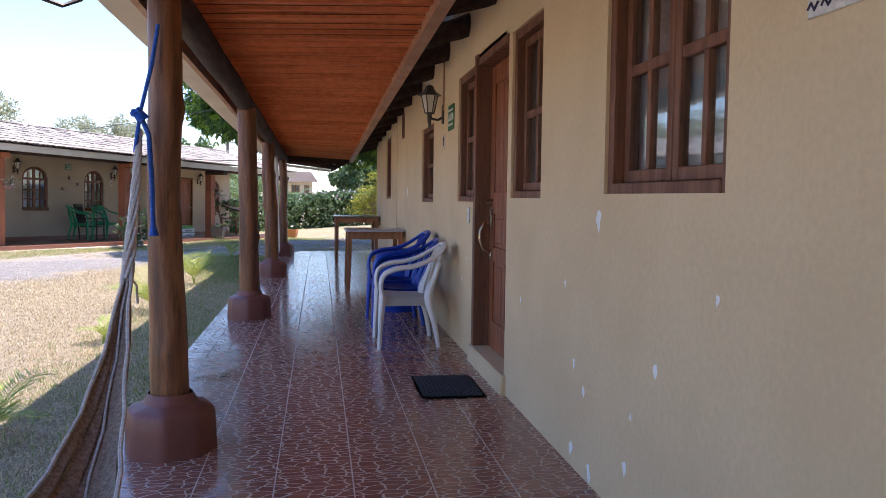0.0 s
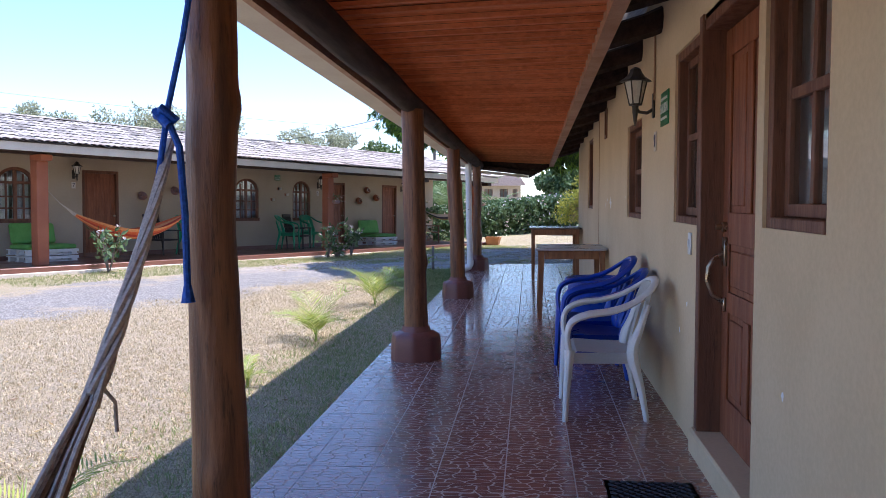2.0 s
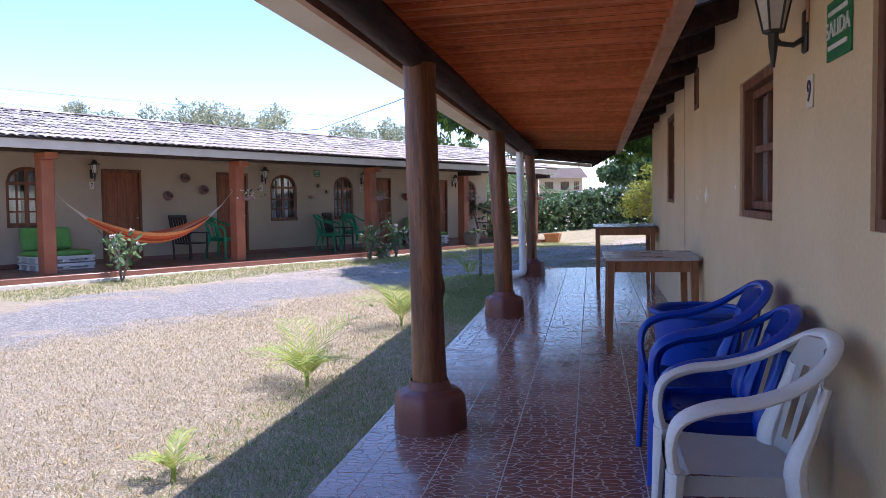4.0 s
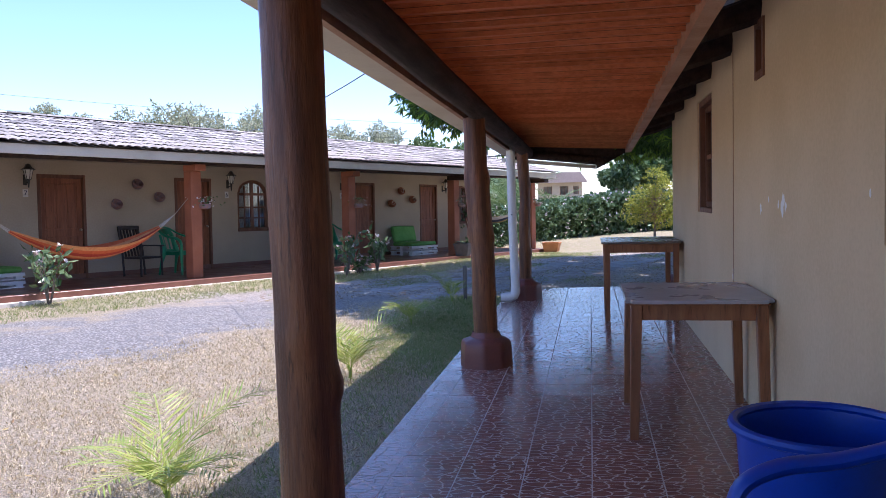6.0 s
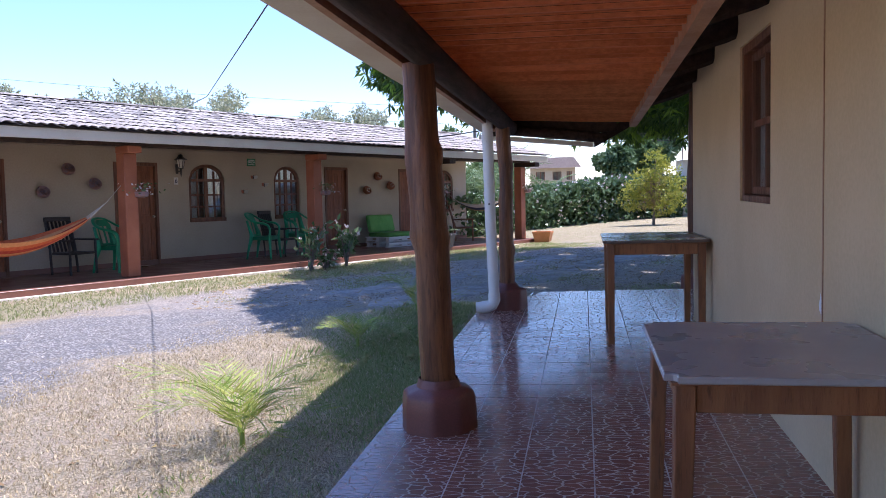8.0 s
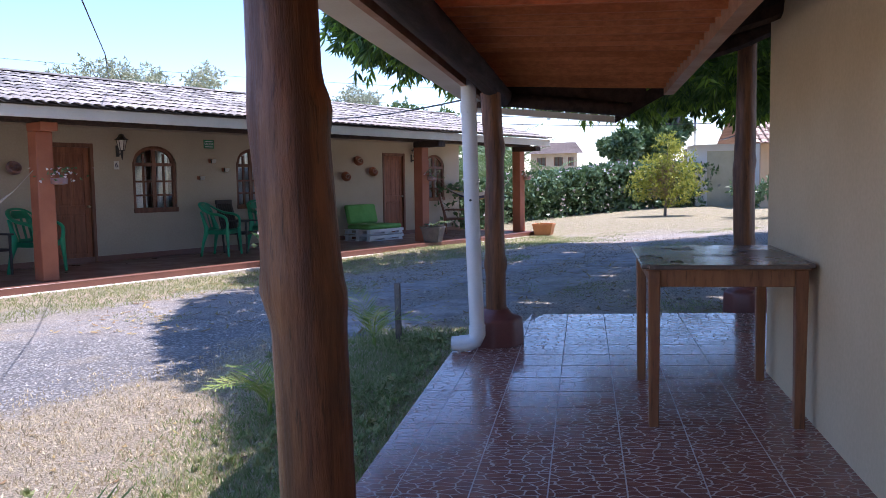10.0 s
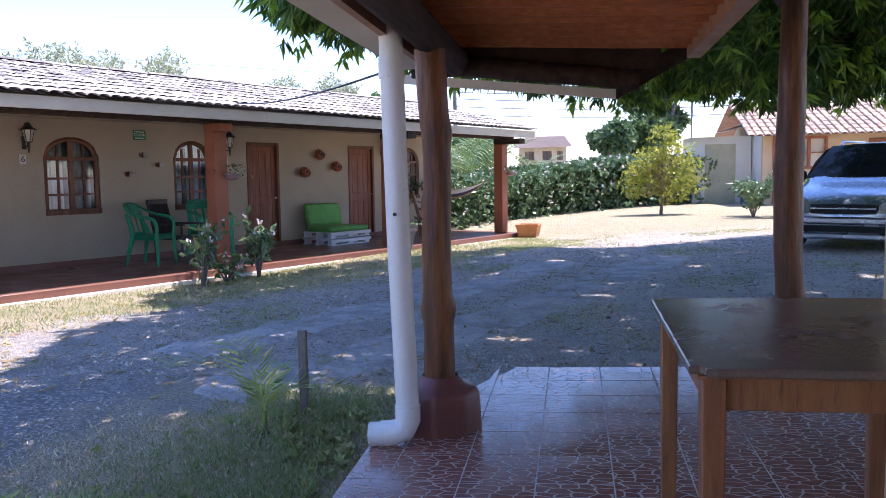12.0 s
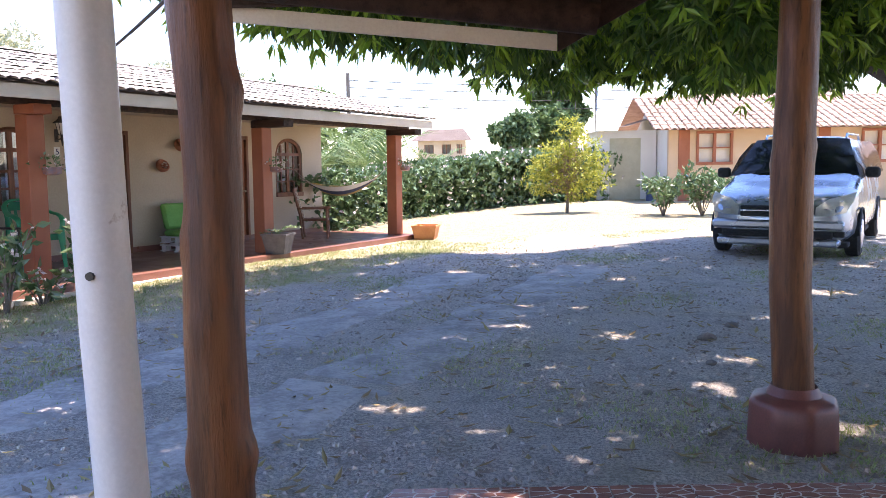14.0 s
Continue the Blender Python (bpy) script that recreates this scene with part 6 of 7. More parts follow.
HEDGE = [(-3.6, 31.2, -0.43, 1.2), (-2.3, 34.6, -0.42, 1.3), (-0.6, 38.0, -0.4, 1.5), (2.0, 39.8, -0.3, 1.75), (4.7, 40.6, -0.25, 1.6)]
its, white = [], []
for (x0, y0, z0, h0), (x1, y1, z1, h1) in zip(HEDGE, HEDGE[1:]):
    for _ in range(2300):
        f = R.random()
        h = h0 + (h1 - h0) * f + 0.25 * noise.noise((f * 5 + x0, y0, 0))
        o = Vector((R.gauss(0, 0.4), R.gauss(0, 0.4), 0))
        q = 1 - R.random() ** 2 * 0.98
        p = Vector((x0 + (x1 - x0) * f, y0 + (y1 - y0) * f, z0 + h * q)) + o
        whorl(its, p, Vector((0, -0.5, 0.5)), 4, 0.17, 0.11, 0.3)
        if R.random() < 0.05:
            whorl(white, p + Vector((0, -0.3, 0.05)), Vector((0, 0, 1)), 3, 0.1, 0.08, 0)
hedge = thing("hedge", Matrix.Identity(4), "dense green hedge with pale blossoms along the yard", "hedge")
leaf_cloud("foliage", its, M_HEDGE, hedge, kind="stuff")
leaf_cloud("blossom", white, M_FLOWER, hedge, kind="stuff")

tree("lime_tree", 3.05, 35.0, 2.7, [(0, 0, 1.1, 0.8), (0.35, 0.1, 1.8, 0.7), (-0.3, 0, 1.6, 0.65), (0.1, 0, 2.3, 0.5), (0.65, -0.1, 0.9, 0.6), (-0.7, 0.1, 0.85, 0.6), (0.7, 0, 1.4, 0.5), (-0.65, 0, 1.25, 0.5), (0.3, -0.2, 0.6, 0.5)], 1150, 0.11, 0.045, M_LIME, "small yellow-green tree on a mound in the yard", 0.05, 0.0, 4)
its = []
for cz, cr, cnt in ((0.75, 0.55, 160), (1.15, 0.6, 160), (1.5, 0.5, 90)):
    crown(its, (0, 0, cz), (cr, cr, 0.45), cnt, 0.16, 0.012, 0.0, 0.1, 5)
leaf_cloud("dry_twigs", its, M_TWIG, bpy.data.objects["lime_tree"], "bare brown twigs inside the crown", kind="stuff")
for x, y, hh, rr in ((5.3, 33.6, 1.05, 0.6), (6.2, 33.4, 1.15, 0.65), (6.9, 33.6, 1.0, 0.6), (9.6, 35.2, 1.0, 0.6)):
    bush("shrub", Matrix.Translation((x, y, ground_z(x, y))), hh, rr * 1.2, 480, 0.19, "leafy shrub before the hut", M_HEDGE, 14)
for x, y, ln in ((-2.4, 38.3, 2.5), (-3.4, 42.0, 3.2), (-0.9, 42.5, 1.7), (-4.4, 39.0, 3.0)):
    t = thing("palm_shrub", Matrix.Translation((x, y, -0.4)), "green palm shrub behind the hedge", "palm", "palm shrubs")
    part("stem", tube(bmesh.new(), [(0, 0, 0), (0, 0, 0.8)], [0.12, 0.08], 8), M_TRUNK, t)
    fronds(t, (0, 0, 0.6), 14, ln, 0.62, M_FARLEAF, 18, 0.07, 1.35, 0.25)
tree("yard_tree", 4.4, 48.0, 6.4, lobed(9, 1.1, 2.4, 5.2, 0.8, 1.2), 2600, 0.3, 0.15, M_FARLEAF, "tall leafy green tree behind the hedge", 0.25)
tree("yard_tree", 2.1, 46.0, 3.8, lobed(7, 0.45, 1.8, 3.1, 0.5, 0.8), 1500, 0.26, 0.14, M_HEDGE, "rounded green tree behind the hedge", 0.2)
tree("yard_tree", 15.5, 50.0, 8.5, lobed(9, 3.2, 3.4, 7.4, 1.4, 2.4), 2200, 0.34, 0.17, M_FARLEAF, "tall leafy green tree behind the hut", 0.3)
for x, y, h, sp in ((-15.0, 37.0, 6.0, 2.0), (-19.5, 44.0, 6.6, 2.4), (-22.5, 38.0, 6.4, 2.2), (-12.0, 50.0, 6.4, 2.2)):
    tree("thin_tree", x, y, h, lobed(26, sp * 1.2, h * 0.5, h * 0.92, 0.6, 1.05), 2600, 0.18, 0.06, M_DRYTREE, "sparse dry-season tree behind the long roof", 0.16)
tree("yard_tree", -4.2, 47.0, 3.6, lobed(7, 1.2, 1.2, 2.7, 0.7, 1.1), 1300, 0.26, 0.13, M_HEDGE, "green tree behind the hedge", 0.15)
tree("yard_tree", -8.0, 52.0, 5.6, lobed(7, 2.2, 2.6, 5.0, 1.0, 1.6), 1500, 0.3, 0.14, M_FARLEAF, "green tree behind the long roof", 0.2)
for x, y in ((-28, 70), (-14, 80), (-13, 93), (10, 88), (20, 74), (32, 60), (34, 40), (30, 20), (-32, 48), (-34, 26), (-30, 4), (-14, -18), (8, -22), (28, -4)):
    tree("distant_tree", x, y, 5.5, lobed(8, 5.0, 0.2, 1.3 if y > 55 else 4.0, 1.3, 1.9), 700, 0.6, 0.35, M_FARLEAF, "far woods that close the view", 0.3)

# big mango tree: trunk outside the eave's end, low spreading crown over the yard
mango = thing("mango_tree", Matrix.Translation((6.9, 20.2, -0.12)), "large mango tree with low drooping dark green leaves", "tree")
tb = bmesh.new()
tube(tb, [(0, 0, -0.1), (-0.1, 0.05, 1.0), (-0.35, 0.2, 1.9)], [0.42, 0.36, 0.32], 16)
BOUGHS = [[(-0.3, 0.3, 1.35), (-2.2, 1.1, 2.1), (-2.93, 1.1, 2.54), (-3.7, 1.0, 3.05), (-5.0, 0.6, 3.9)], [(-0.3, 0.2, 1.8), (-1.4, -0.6, 3.0), (-3.6, -1.2, 4.2), (-6.2, -0.8, 5.0)], [(-0.35, 0.2, 1.9), (-0.6, 0.8, 3.6), (-1.6, 2.0, 5.6), (-3.0, 1.5, 7.6)], [(-0.3, 0.2, 1.8), (0.6, -0.5, 3.4), (1.8, -1.6, 5.0), (-1.0, -3.6, 6.4), (-4.5, -5.0, 6.6)], [(-0.3, 0.2, 1.7), (-1.6, 2.4, 3.0), (-3.2, 4.0, 3.8)]]
for lm in BOUGHS:
    tube(tb, lm, [max(0.04, 0.18 - 0.033 * i) for i in range(len(lm))], 10)
part("trunk", tb, M_TRUNK, mango)
# The second list takes the leaves that get the sunlit colour.
its, young = [], []
OX, OY = 6.9, 20.2


GAPS = [(1.75, 19.9, 0.26), (2.4, 19.05, 0.2), (2.9, 18.75, 0.22), (2.1, 18.35, 0.22), (0.85, 20.3, 0.2), (1.05, 21.35, 0.2), (1.6, 21.2, 0.18), (0.05, 17.9, 0.2), (0.4, 19.8, 0.16), (3.6, 18.2, 0.3), (4.6, 19.4, 0.3), (1.3, 17.4, 0.16), (3.2, 20.6, 0.2), (-0.6, 22.6, 0.2), (0.3, 24.2, 0.22), (2.4, 23.2, 0.2), (-2.0, 19.6, 0.12), (-1.0, 24.4, 0.18), (4.4, 22.0, 0.25), (2.6, 17.6, 0.18)]


def gap(gx, gy):
    """Where the sun finds a way down through the crown, as ragged flecks on the yard."""
    return R.random() < 0.9 and any(math.hypot((gx - a) * 0.8, gy - b) < r * (0.85 + 0.7 * noise.noise((gx * 5, gy * 5, a))) for a, b, r in GAPS)


# Outline on the ground of the shade that the leaves are set to cast.
SHADE_Y, SHADE_X = [13.2, 14.2, 15.0, 16.5, 18.2, 19.5, 20.7, 22.0, 24.0, 25.0, 26.3, 27.7], [-1.2, -2.1, -2.7, -3.65, -4.15, -3.95, -4.8, -4.8, -3.5, -2.8, -1.6, -0.5]
FAR_X, FAR_Y = [-0.5, 1.7, 4.0, 9.0], [27.5, 26.3, 27.9, 28.8]


def above(p):
    """The high crown keeps the sun's ways down open and ends in a lobed rim."""
    z = p.z - 0.12
    gx, gy = p.x + OX - 0.284 * z, p.y + OY - 0.105 * z
    rim = 0.22 * noise.noise((gx * 1.4, gy * 1.4, 6)) + 0.12 * noise.noise((gx * 4, gy * 4, 2))
    if gx < np.interp(gy, SHADE_Y, SHADE_X) + rim or (gx > -0.5 and gy > np.interp(gx, FAR_X, FAR_Y) + rim):
        return False
    return not gap(gx, gy)


def clear(p):
    """Leaves keep off the roofs and the veranda."""
    x, y, z = p.x + OX, p.y + OY, p.z - 0.12
    if not above(p):
        return False
    if y < 17.6 and x > -1.1:
        return z > 3.0 + 0.5 * max(0, min(x, 4.2) - 1.0)
    if x > 3.3 and y < 22 and z < 1.95:
        return False
    if y > 22.6 and z < 2.02:
        return False
    if z < 1.6 + 0.45 * noise.noise((x * 1.1, y * 1.1, 2)) + 0.6 * max(0, min(1, 18.5 - y)):
        return False
    return True


# Lobes at y 14 to 16 hang unseen over the roof to cast shade.
LOBES = [(-1.0, 18.3, 3.2, 1.5, 0.9), (0.5, 20.0, 4.0, 2.2, 1.6), (2.0, 21.0, 3.5, 2.0, 1.5), (4.2, 21.5, 3.6, 2.1, 1.4), (6.0, 22.5, 4.0, 2.4, 1.9), (3.0, 19.0, 5.0, 2.6, 1.8), (0.6, 18.2, 4.2, 1.7, 1.2), (5.5, 18.5, 5.0, 2.6, 2.0), (1.2, 22.6, 4.2, 2.2, 1.6), (4.0, 23.0, 4.8, 2.4, 1.8), (7.8, 20.0, 5.0, 2.8, 2.2), (2.8, 17.4, 5.4, 2.4, 1.5), (8.5, 23.5, 4.2, 2.3, 1.9), (-1.75, 18.8, 3.3, 1.05, 0.85), (-0.4, 19.4, 2.75, 1.1, 0.75), (0.5, 19.7, 2.6, 1.0, 0.7), (2.5, 19.8, 2.4, 0.9, 0.7), (4.4, 20.4, 2.6, 1.1, 0.7), (3.4, 20.6, 2.4, 0.9, 0.6), (3.4, 19.6, 3.2, 1.8, 0.9), (6.0, 20.0, 3.4, 1.8, 1.0),
         (0.8, 20.8, 2.9, 1.6, 0.8), (2.6, 22.3, 2.9, 1.7, 0.8), (4.6, 23.0, 2.95, 1.4, 0.75), (-0.6, 20.0, 2.95, 1.2, 0.75), (3.0, 20.2, 2.75, 1.1, 0.6), (4.8, 25.6, 4.9, 2.2, 1.5), (7.0, 26.5, 5.0, 2.4, 1.8), (1.5, 24.6, 4.4, 2.0, 1.3), (-1.6, 19.8, 3.3, 1.3, 0.8), (-1.0, 22.0, 3.6, 1.5, 0.9), (0.0, 24.2, 4.0, 1.7, 1.0), (2.6, 27.0, 4.8, 2.0, 1.2), (5.2, 28.0, 5.0, 2.0, 1.3), (-2.2, 21.0, 3.6, 1.1, 0.8), (-0.4, 14.4, 4.6, 1.5, 0.9), (-1.3, 16.0, 4.3, 1.4, 0.8), (0.5, 14.6, 4.8, 1.7, 1.0), (2.4, 15.2, 5.2, 1.9, 1.1), (-2.4, 17.6, 4.2, 1.0, 0.6), (3.4, 23.2, 2.7, 1.6, 0.85), (5.3, 23.8, 2.8, 1.4, 0.8), (1.6, 23.0, 2.75, 1.4, 0.8)]
for x, y, z, r, rz in LOBES:
    crown(its, (x - OX, y - OY, z + 0.12), (r, r, rz), int(210 * r * r), 0.19, 0.042, 0.75, 0.35, 9, clear)
    crown(young, (x - OX, y - OY, z), (r, r, rz), int(48 * r * r), 0.17, 0.04, 0.7, 0.6, 8, clear)
# high top of the crown, above the low boughs: unseen, added to shade the yard
sy = 13.3
while sy < 28.6:
    sx = -4.6 + 0.4 * (round(sy * 10) % 2)
    while sx < 7.5:
        if sx > np.interp(sy, SHADE_Y, SHADE_X) + 0.1 and (sx < -0.5 or sy < np.interp(sx, FAR_X, FAR_Y) - 0.1):
            z = 6.2 + 0.26 * (sy - 14)
            crown(its, (sx + 0.284 * z - OX, sy + 0.105 * z - OY, z + 0.12), (0.85, 0.85, 0.65), 66 if sx < 0.5 else 24 if sx < 2.5 and sy < 21 else 36, 0.26, 0.08, 0.5, 0.1, 8, above)
        sx += 0.85
    sy += 0.85
leaf_cloud("crown", its, M_MANGO, mango, kind="")
leaf_cloud("sunlit_leaves", young, M_MANGOY, mango, "brighter leaves coloured as if the sun lit them", kind="")

# ---- worn concrete wheel tracks across the yard ----
M_TRACK = mat("dusty_concrete", (0.46, 0.42, 0.38), (0.24, 0.22, 0.2), 3.5, 0.95, 0.8, fine=26, wear=(0.52, 0.46, 0.39))
EDGE = [(-1.5, 15.3), (-0.9, 16.4), (-0.33, 17.45), (0.14, 18.4), (0.66, 19.4), (1.1, 20.6), (1.54, 21.9), (2.2, 23.4), (2.87, 24.7)]


def edge_at(s):
    i = min(int(s), len(EDGE) - 2)
    a, b = Vector(EDGE[i]), Vector(EDGE[i + 1])
    d = (b - a).normalized()
    return a.lerp(b, s - i), Vector((-d.y, d.x))


for tname, off, wide, s0, s1 in (("concrete_track", 0.0, 0.95, 0.3, 7.6), ("concrete_track", 1.45, 0.9, 0.8, 7.0)):
    tr = thing(tname, Matrix.Identity(4), "cracked grey concrete wheel track sunk in the dirt yard", "pavement", "wheel tracks")
    tr["kind"] = "structure"
    s = s0
    while s < s1:
        e = min(s + R.uniform(2.2, 3.4), s1)
        rows = []
        for i in range(33):
            q = s + 0.004 + (e - s - 0.008) * i / 32
            p, nrm = edge_at(q)
            row = []
            for j in range(8):
                f = j / 7
                wob = 0.2 * noise.noise((q * 2.2, off, 3)) + 0.12 * noise.noise((q * 7, off, 5)) if f < 0.5 else 0.3 * noise.noise((q * 1.8, off, 9)) + 0.12 * noise.noise((q * 6, off, 2))
                c = p + nrm * (off + wide * f + wob * abs(1 - 2 * f))
                z = ground_z(c.x, c.y) + (0.012 + 0.008 * noise.noise((c.x * 2, c.y * 2, 7)) if 0 < j < 7 and 0 < i < 32 else -0.02)
                row.append((c.x, c.y, z))
            rows.append(row)
        part("slab", sheet(bmesh.new(), rows), M_TRACK, tr)
        s = e

# ---- grass, litter ----
def blades(name, count, spot, h, material, label):
    items = []
    for _ in range(count):
        x, y = spot()
        p = Vector((x, y, ground_z(x, y) - 0.005))
        for _ in range(3):
            d = Vector((R.gauss(0, 0.6), R.gauss(0, 0.6), 1)).normalized()
            items.append((p + Vector((R.gauss(0, 0.02), R.gauss(0, 0.02), 0)), d, d.cross(rand_dir()).normalized(), h * R.uniform(0.5, 1.3), 0.009))
    return tagged(leaf_cloud(name, items, material), label, "grass", kind="stuff")


def green_spot():
    while True:
        x, y = -0.45 - abs(R.gauss(0, 0.65)), R.uniform(1.5, 16.2)
        if y < 11 and R.random() < 0.75:
            continue
        if noise.noise((x * 0.9, y * 0.5, 4)) + R.uniform(-0.3, 0.5) > -0.05 + max(0, -x - 1.2):
            return x, y


def dry_spot():
    while True:
        x, y = R.uniform(-6.0, -0.45), R.uniform(2.0, 15.5)
        if -0.8866 * (x + 6.9) + 0.4626 * (y - 19.38) < -6.2 + R.gauss(0, 0.3):
            return x, y


def porch_spot():
    p = FAR @ Vector((R.uniform(-6, 12), R.uniform(-2.6, -0.55), 0))
    return p.x, p.y


blades("green_grass", 9000, green_spot, 0.045, M_BLADE, "short green grass along the veranda")
blades("grass_clump", 1800, lambda: (-0.6 - abs(R.gauss(0, 0.35)), R.uniform(13.2, 15.9)), 0.05, M_BLADE, "tufts of green weeds by the downpipe")
blades("dry_grass", 38000, dry_spot, 0.032, M_STRAW, "short dry straw-coloured lawn")
def yard_spot():
    while True:
        x, y = R.uniform(-4.5, 7), R.uniform(16.6, 30)
        if noise.noise((x * 0.6, y * 0.6, 11)) > R.uniform(0.05, 0.35):
            return x, y


blades("yard_grass", 9000, yard_spot, 0.035, M_BLADE, "thin grass patches over the trodden yard")
items = []
for _ in range(420):
    x, y = -0.5 - abs(R.gauss(0, 0.4)), R.uniform(12.2, 15.7)
    if noise.noise((x * 1.6, y * 1.1, 14)) < R.uniform(-0.3, 0.3):
        continue
    whorl(items, Vector((x, y, ground_z(x, y) + R.uniform(0.01, 0.05))), Vector((0, 0, 1)), 9, 0.045, 0.026, -0.3, 0.8)
tagged(leaf_cloud("weeds", items, M_BLADE), "broad-leaved green weeds beside the veranda floor", "weeds", kind="stuff")
blades("porch_grass", 6000, porch_spot, 0.06, M_BLADE, "grass strip before the porch")
items = []
for _ in range(4500):
    x, y = R.uniform(-5, 7), R.uniform(15.8, 27)
    if noise.noise((x * 0.7, y * 0.7, 8)) < R.uniform(-0.6, 0.4):
        continue
    if x > -0.5 and y < 16.5:
        continue
    d = Vector((R.gauss(0, 1), R.gauss(0, 1), 0.12)).normalized()
    items.append((Vector((x, y, ground_z(x, y) + 0.012)), d, d.cross(Vector((0, 0, 1))), R.uniform(0.06, 0.16), R.uniform(0.02, 0.04)))
tagged(leaf_cloud("leaf_litter", items, M_DRYLEAF), "fallen dry mango leaves on the ground", "leaves", kind="stuff")
items = []
for _ in range(500):
    x, y = dry_spot()
    d = Vector((R.gauss(0, 1), R.gauss(0, 1), 0.1)).normalized()
    items.append((Vector((x, y, ground_z(x, y) + 0.01)), d, d.cross(Vector((0, 0, 1))), R.uniform(0.03, 0.08), R.uniform(0.015, 0.03)))
tagged(leaf_cloud("lawn_litter", items, M_DRYLEAF), "scattered dry leaves on the lawn", "leaves", kind="stuff")
pv, pf = [], []
for _ in range(9000):
    uu, nn = R.uniform(-9, 9), R.uniform(-6.3, -2.9)
    p = FAR @ Vector((uu, nn, 0))
    z = ground_z(p.x, p.y)
    r, k = R.uniform(0.008, 0.022), len(pv)
    a = R.uniform(0, 6.3)
    pv += [(p.x + r * math.cos(a + j * 2.09) * R.uniform(0.7, 1.2), p.y + r * math.sin(a + j * 2.09), z - 0.004) for j in range(3)] + [(p.x, p.y, z + r * R.uniform(0.3, 0.6))]
    pf += [(k, k + 1, k + 3), (k + 1, k + 2, k + 3), (k + 2, k, k + 3)]
tagged(raw("gravel", pv, pf, mat("gravel_stone", (0.58, 0.54, 0.49), (0.4, 0.375, 0.34), 30, 0.95, 0.2, island=0.2), kind="stuff"), "grey crushed gravel on the drive", "gravel")

# clods, twigs and small stones on the yard
pv, pf = [], []
while len(pv) < 40000:
    x, y = R.uniform(-3.5, 6.5), 16.5 + 11 * R.random() ** 1.6
    if noise.noise((x * 0.9, y * 0.9, 21)) < R.uniform(-0.5, 0.35):
        continue
    z, r, k, a = ground_z(x, y), R.uniform(0.008, 0.03), len(pv), R.uniform(0, 6.3)
    pv += [(x + r * math.cos(a + j * 2.09) * R.uniform(0.7, 1.4), y + r * math.sin(a + j * 2.09), z - 0.004) for j in range(3)] + [(x, y, z + r * R.uniform(0.4, 0.8))]
    pf += [(k, k + 1, k + 3), (k + 1, k + 2, k + 3), (k + 2, k, k + 3)]
tagged(raw("soil_clods", pv, pf, mat("dry_soil_clod", (0.5, 0.43, 0.36), (0.3, 0.25, 0.2), 12, 0.95, 0.2, island=0.4), kind="stuff"), "dry clods and pebbles on the trodden yard", "soil")
ROCKS = [(2.4, 19.7, 0.07), (2.75, 20.2, 0.06), (1.6, 18.2, 0.035), (2.2, 18.9, 0.04), (0.9, 18.9, 0.03)]
for x, y, r in ROCKS:
    rb2 = bmesh.new()
    bmesh.ops.create_icosphere(rb2, subdivisions=2, radius=r)
    for v in rb2.verts:
        v.co *= 1 + 0.35 * noise.noise(v.co * 14 + Vector((x, y, 0)))
        v.co.z *= 0.55
    ro = part("stone", rb2, M_TRUNK)
    ro.matrix_world = Matrix.Translation((x, y, ground_z(x, y) + r * 0.2))
    tagged(ro, "rounded grey stone half sunk in the dirt", "stone", "loose stones")

# ---- floor tiles ----
tile_bm = boxed(0.0032, PITCH - 0.0032, 0.0032, PITCH - 0.0032, -0.01, 0.004, 0.0008)
tile_mesh = bpy.data.meshes.new("floor_tile")
tile_bm.to_mesh(tile_mesh)
tile_bm.free()
tile_mesh.materials.append(M_TILE)


def inside(x, y):
    if x < FLOOR_L - 0.001 or y > FLOOR_END + 0.001:
        return False
    if x < 0.2 and y > 15.1:
        return (y - 15.1) < (x - FLOOR_L) * (1.26 / 0.57)
    return x < WX or y > WALL_END


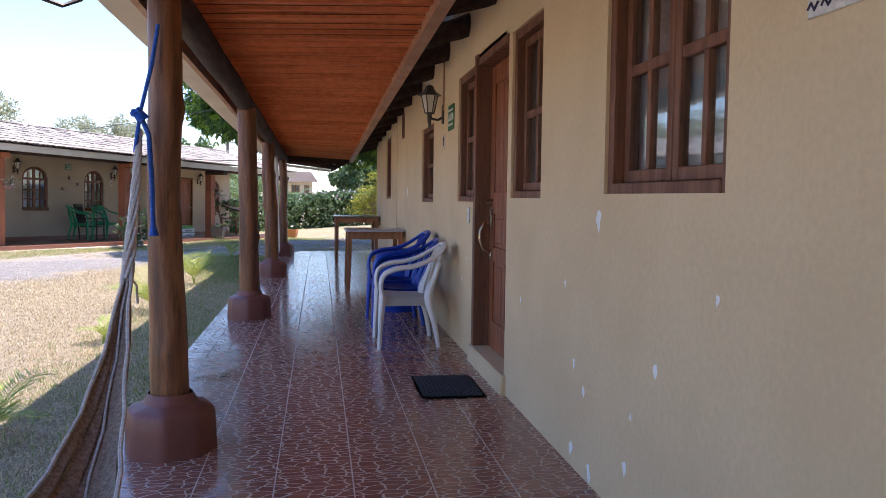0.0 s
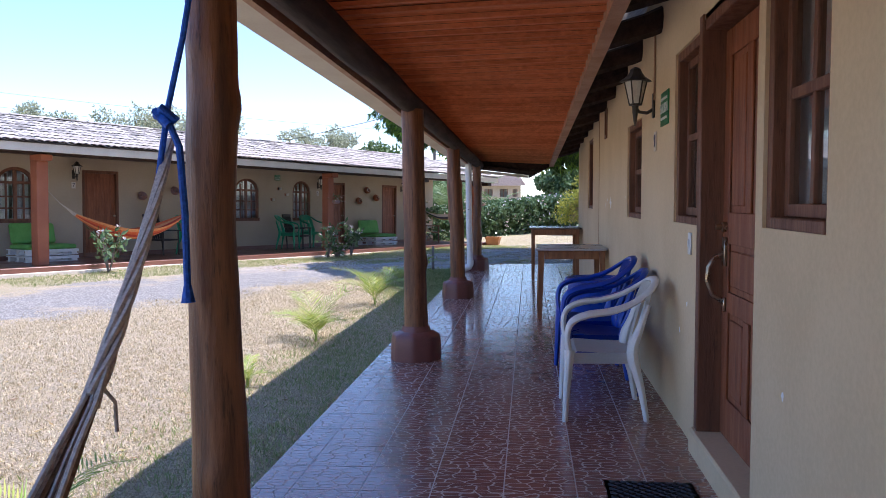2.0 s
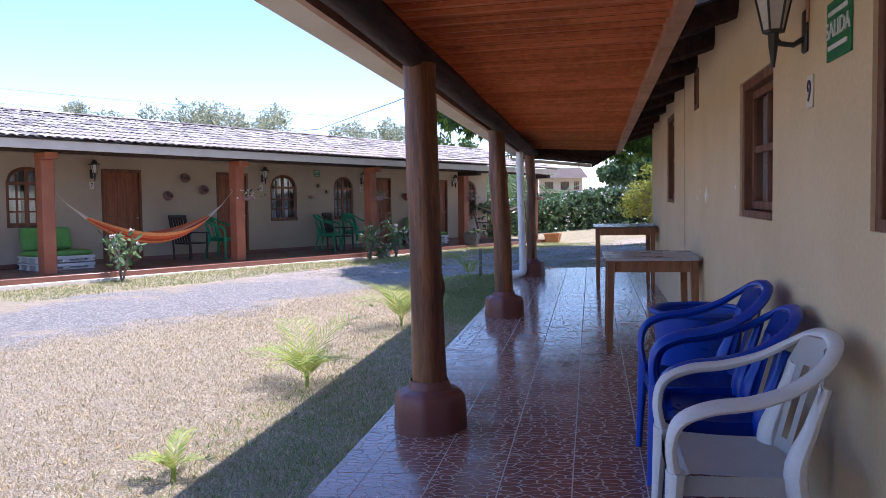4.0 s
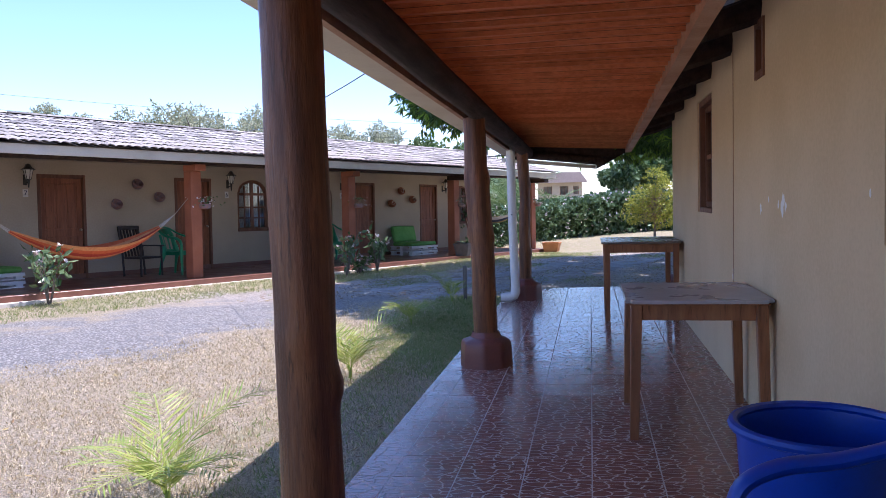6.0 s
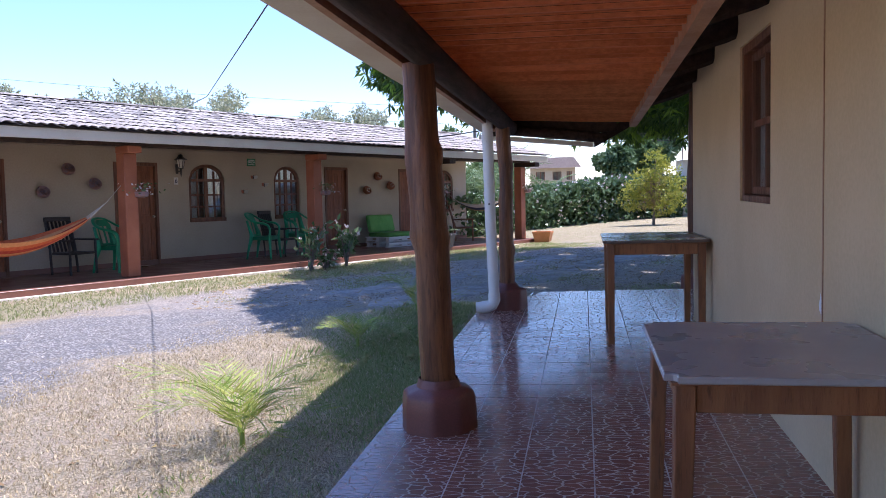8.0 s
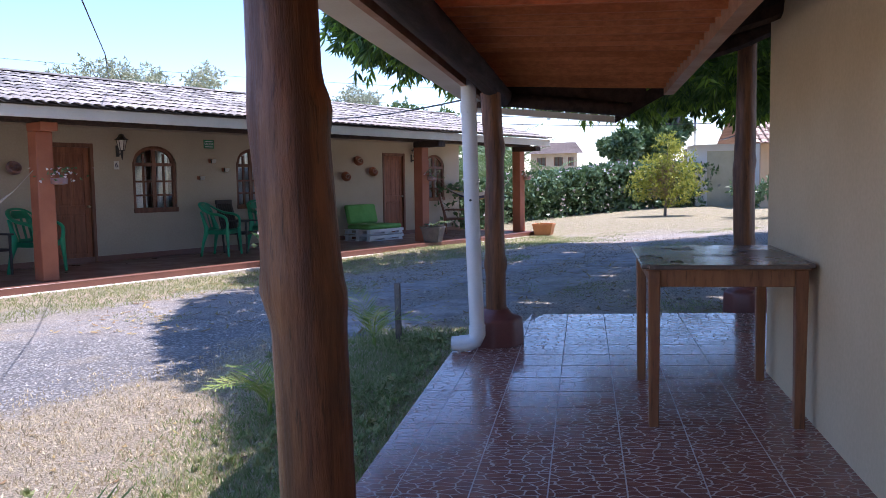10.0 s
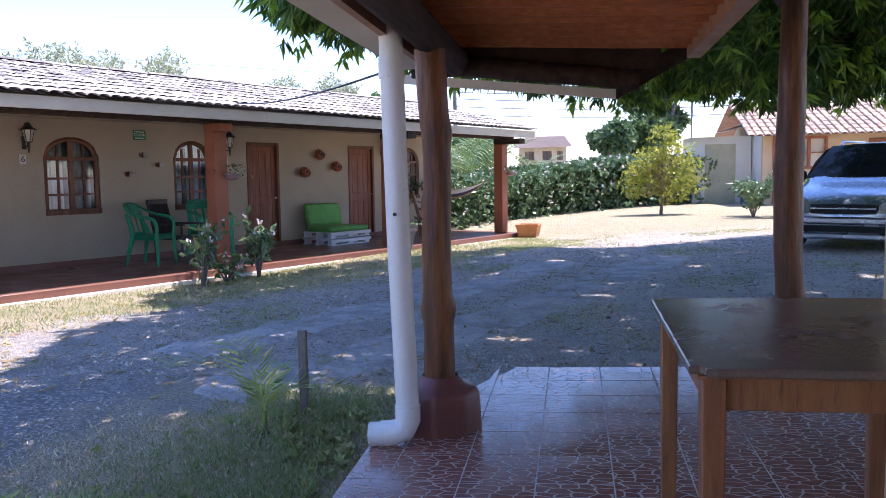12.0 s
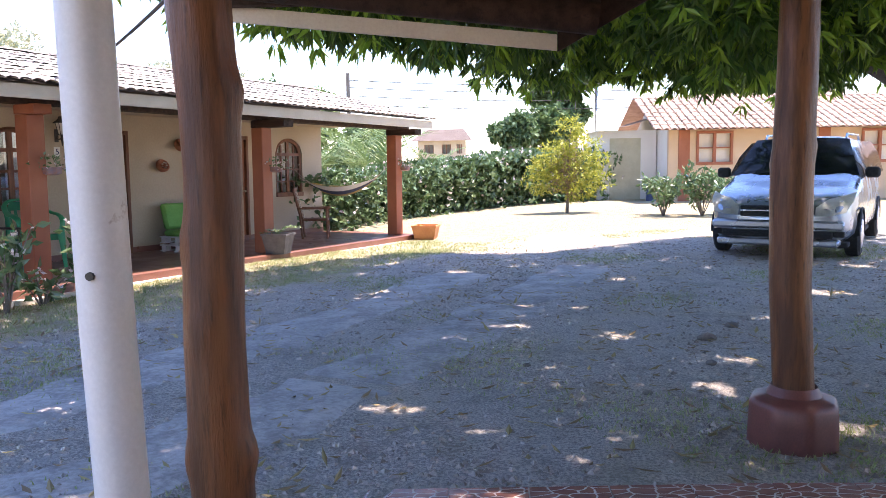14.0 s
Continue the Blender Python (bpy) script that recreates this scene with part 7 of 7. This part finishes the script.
X0 = 0.42 - 3 * PITCH
cells, edge, border = [], bmesh.new(), bmesh.new()
for j in range(67):
    y = FLOOR_END - (j + 1) * PITCH
    for i in range(16):
        x = X0 + i * PITCH
        x1 = min(x + PITCH, WX) if y < WALL_END - 0.05 else x + PITCH
        if x > 4.3:
            continue
        if all(inside(a, b) for a in (max(x, FLOOR_L) + 0.01, x1 - 0.01) for b in (y + 0.01, y + PITCH - 0.01)) and x >= FLOOR_L - 0.01 and (x1 - x) > PITCH - 0.02:
            cells.append((x, y))
        elif x1 - max(x, FLOOR_L) > 0.05:
            poly = [(max(x, FLOOR_L), y), (x1, y), (x1, y + PITCH), (max(x, FLOOR_L), y + PITCH)]
            if y > 14.7 and x < 0.3:
                ok = [q for q in poly if inside(q[0] + 0.002, q[1] - 0.002)]
                cut = [(FLOOR_L + (yy - 15.1) * 0.57 / 1.26, yy) for yy in (y + 0.004, y + PITCH - 0.004)]
                poly = [(max(cut[0][0], max(x, FLOOR_L)), y), (x1, y), (x1, y + PITCH), (max(cut[1][0], max(x, FLOOR_L)), y + PITCH)]
                if poly[0][0] > x1 - 0.02:
                    continue
                poly[3] = (min(poly[3][0], x1 - 0.005), poly[3][1])
            if y < WALL_END - 0.05 and x > WX - 0.02:
                continue
            cx, cy = sum(q[0] for q in poly) / 4, sum(q[1] for q in poly) / 4
            strip = border if x > 1.2 and y < WALL_END - 0.05 else edge
            strip.faces.new([strip.verts.new((cx + (px - cx) * 0.985, cy + (py - cy) * 0.985, floor_z(px) + 0.0045)) for px, py in poly])
part("cut_tiles", edge, M_TILE, floor, smooth=False)
part("border_tiles", border, M_TILEP, floor, "plain brown tiles along the wall", smooth=False)
near = sorted(cells, key=lambda c: -c[1])
rest_v, rest_f = [], []
tilt = pose(0, 0, 0, 0, -math.degrees(math.atan(fall)), 0)
count = 0
for x, y in near:
    m = Matrix.Translation((x, y, floor_z(x) if x < WX else 0.0)) @ (tilt if x < WX - 0.1 else Matrix.Identity(4))
    if y > 2.0 and count < 300:
        ob = new("floor_tile", tile_mesh)
        ob.parent = floor
        ob.matrix_local = m
        count += 1
    else:
        k = len(rest_v)
        rest_v += [m @ v.co for v in tile_mesh.vertices]
        rest_f += [tuple(i + k for i in p.vertices) for p in tile_mesh.polygons]
raw("floor_tiles", rest_v, rest_f, M_TILE, floor, kind="stuff")
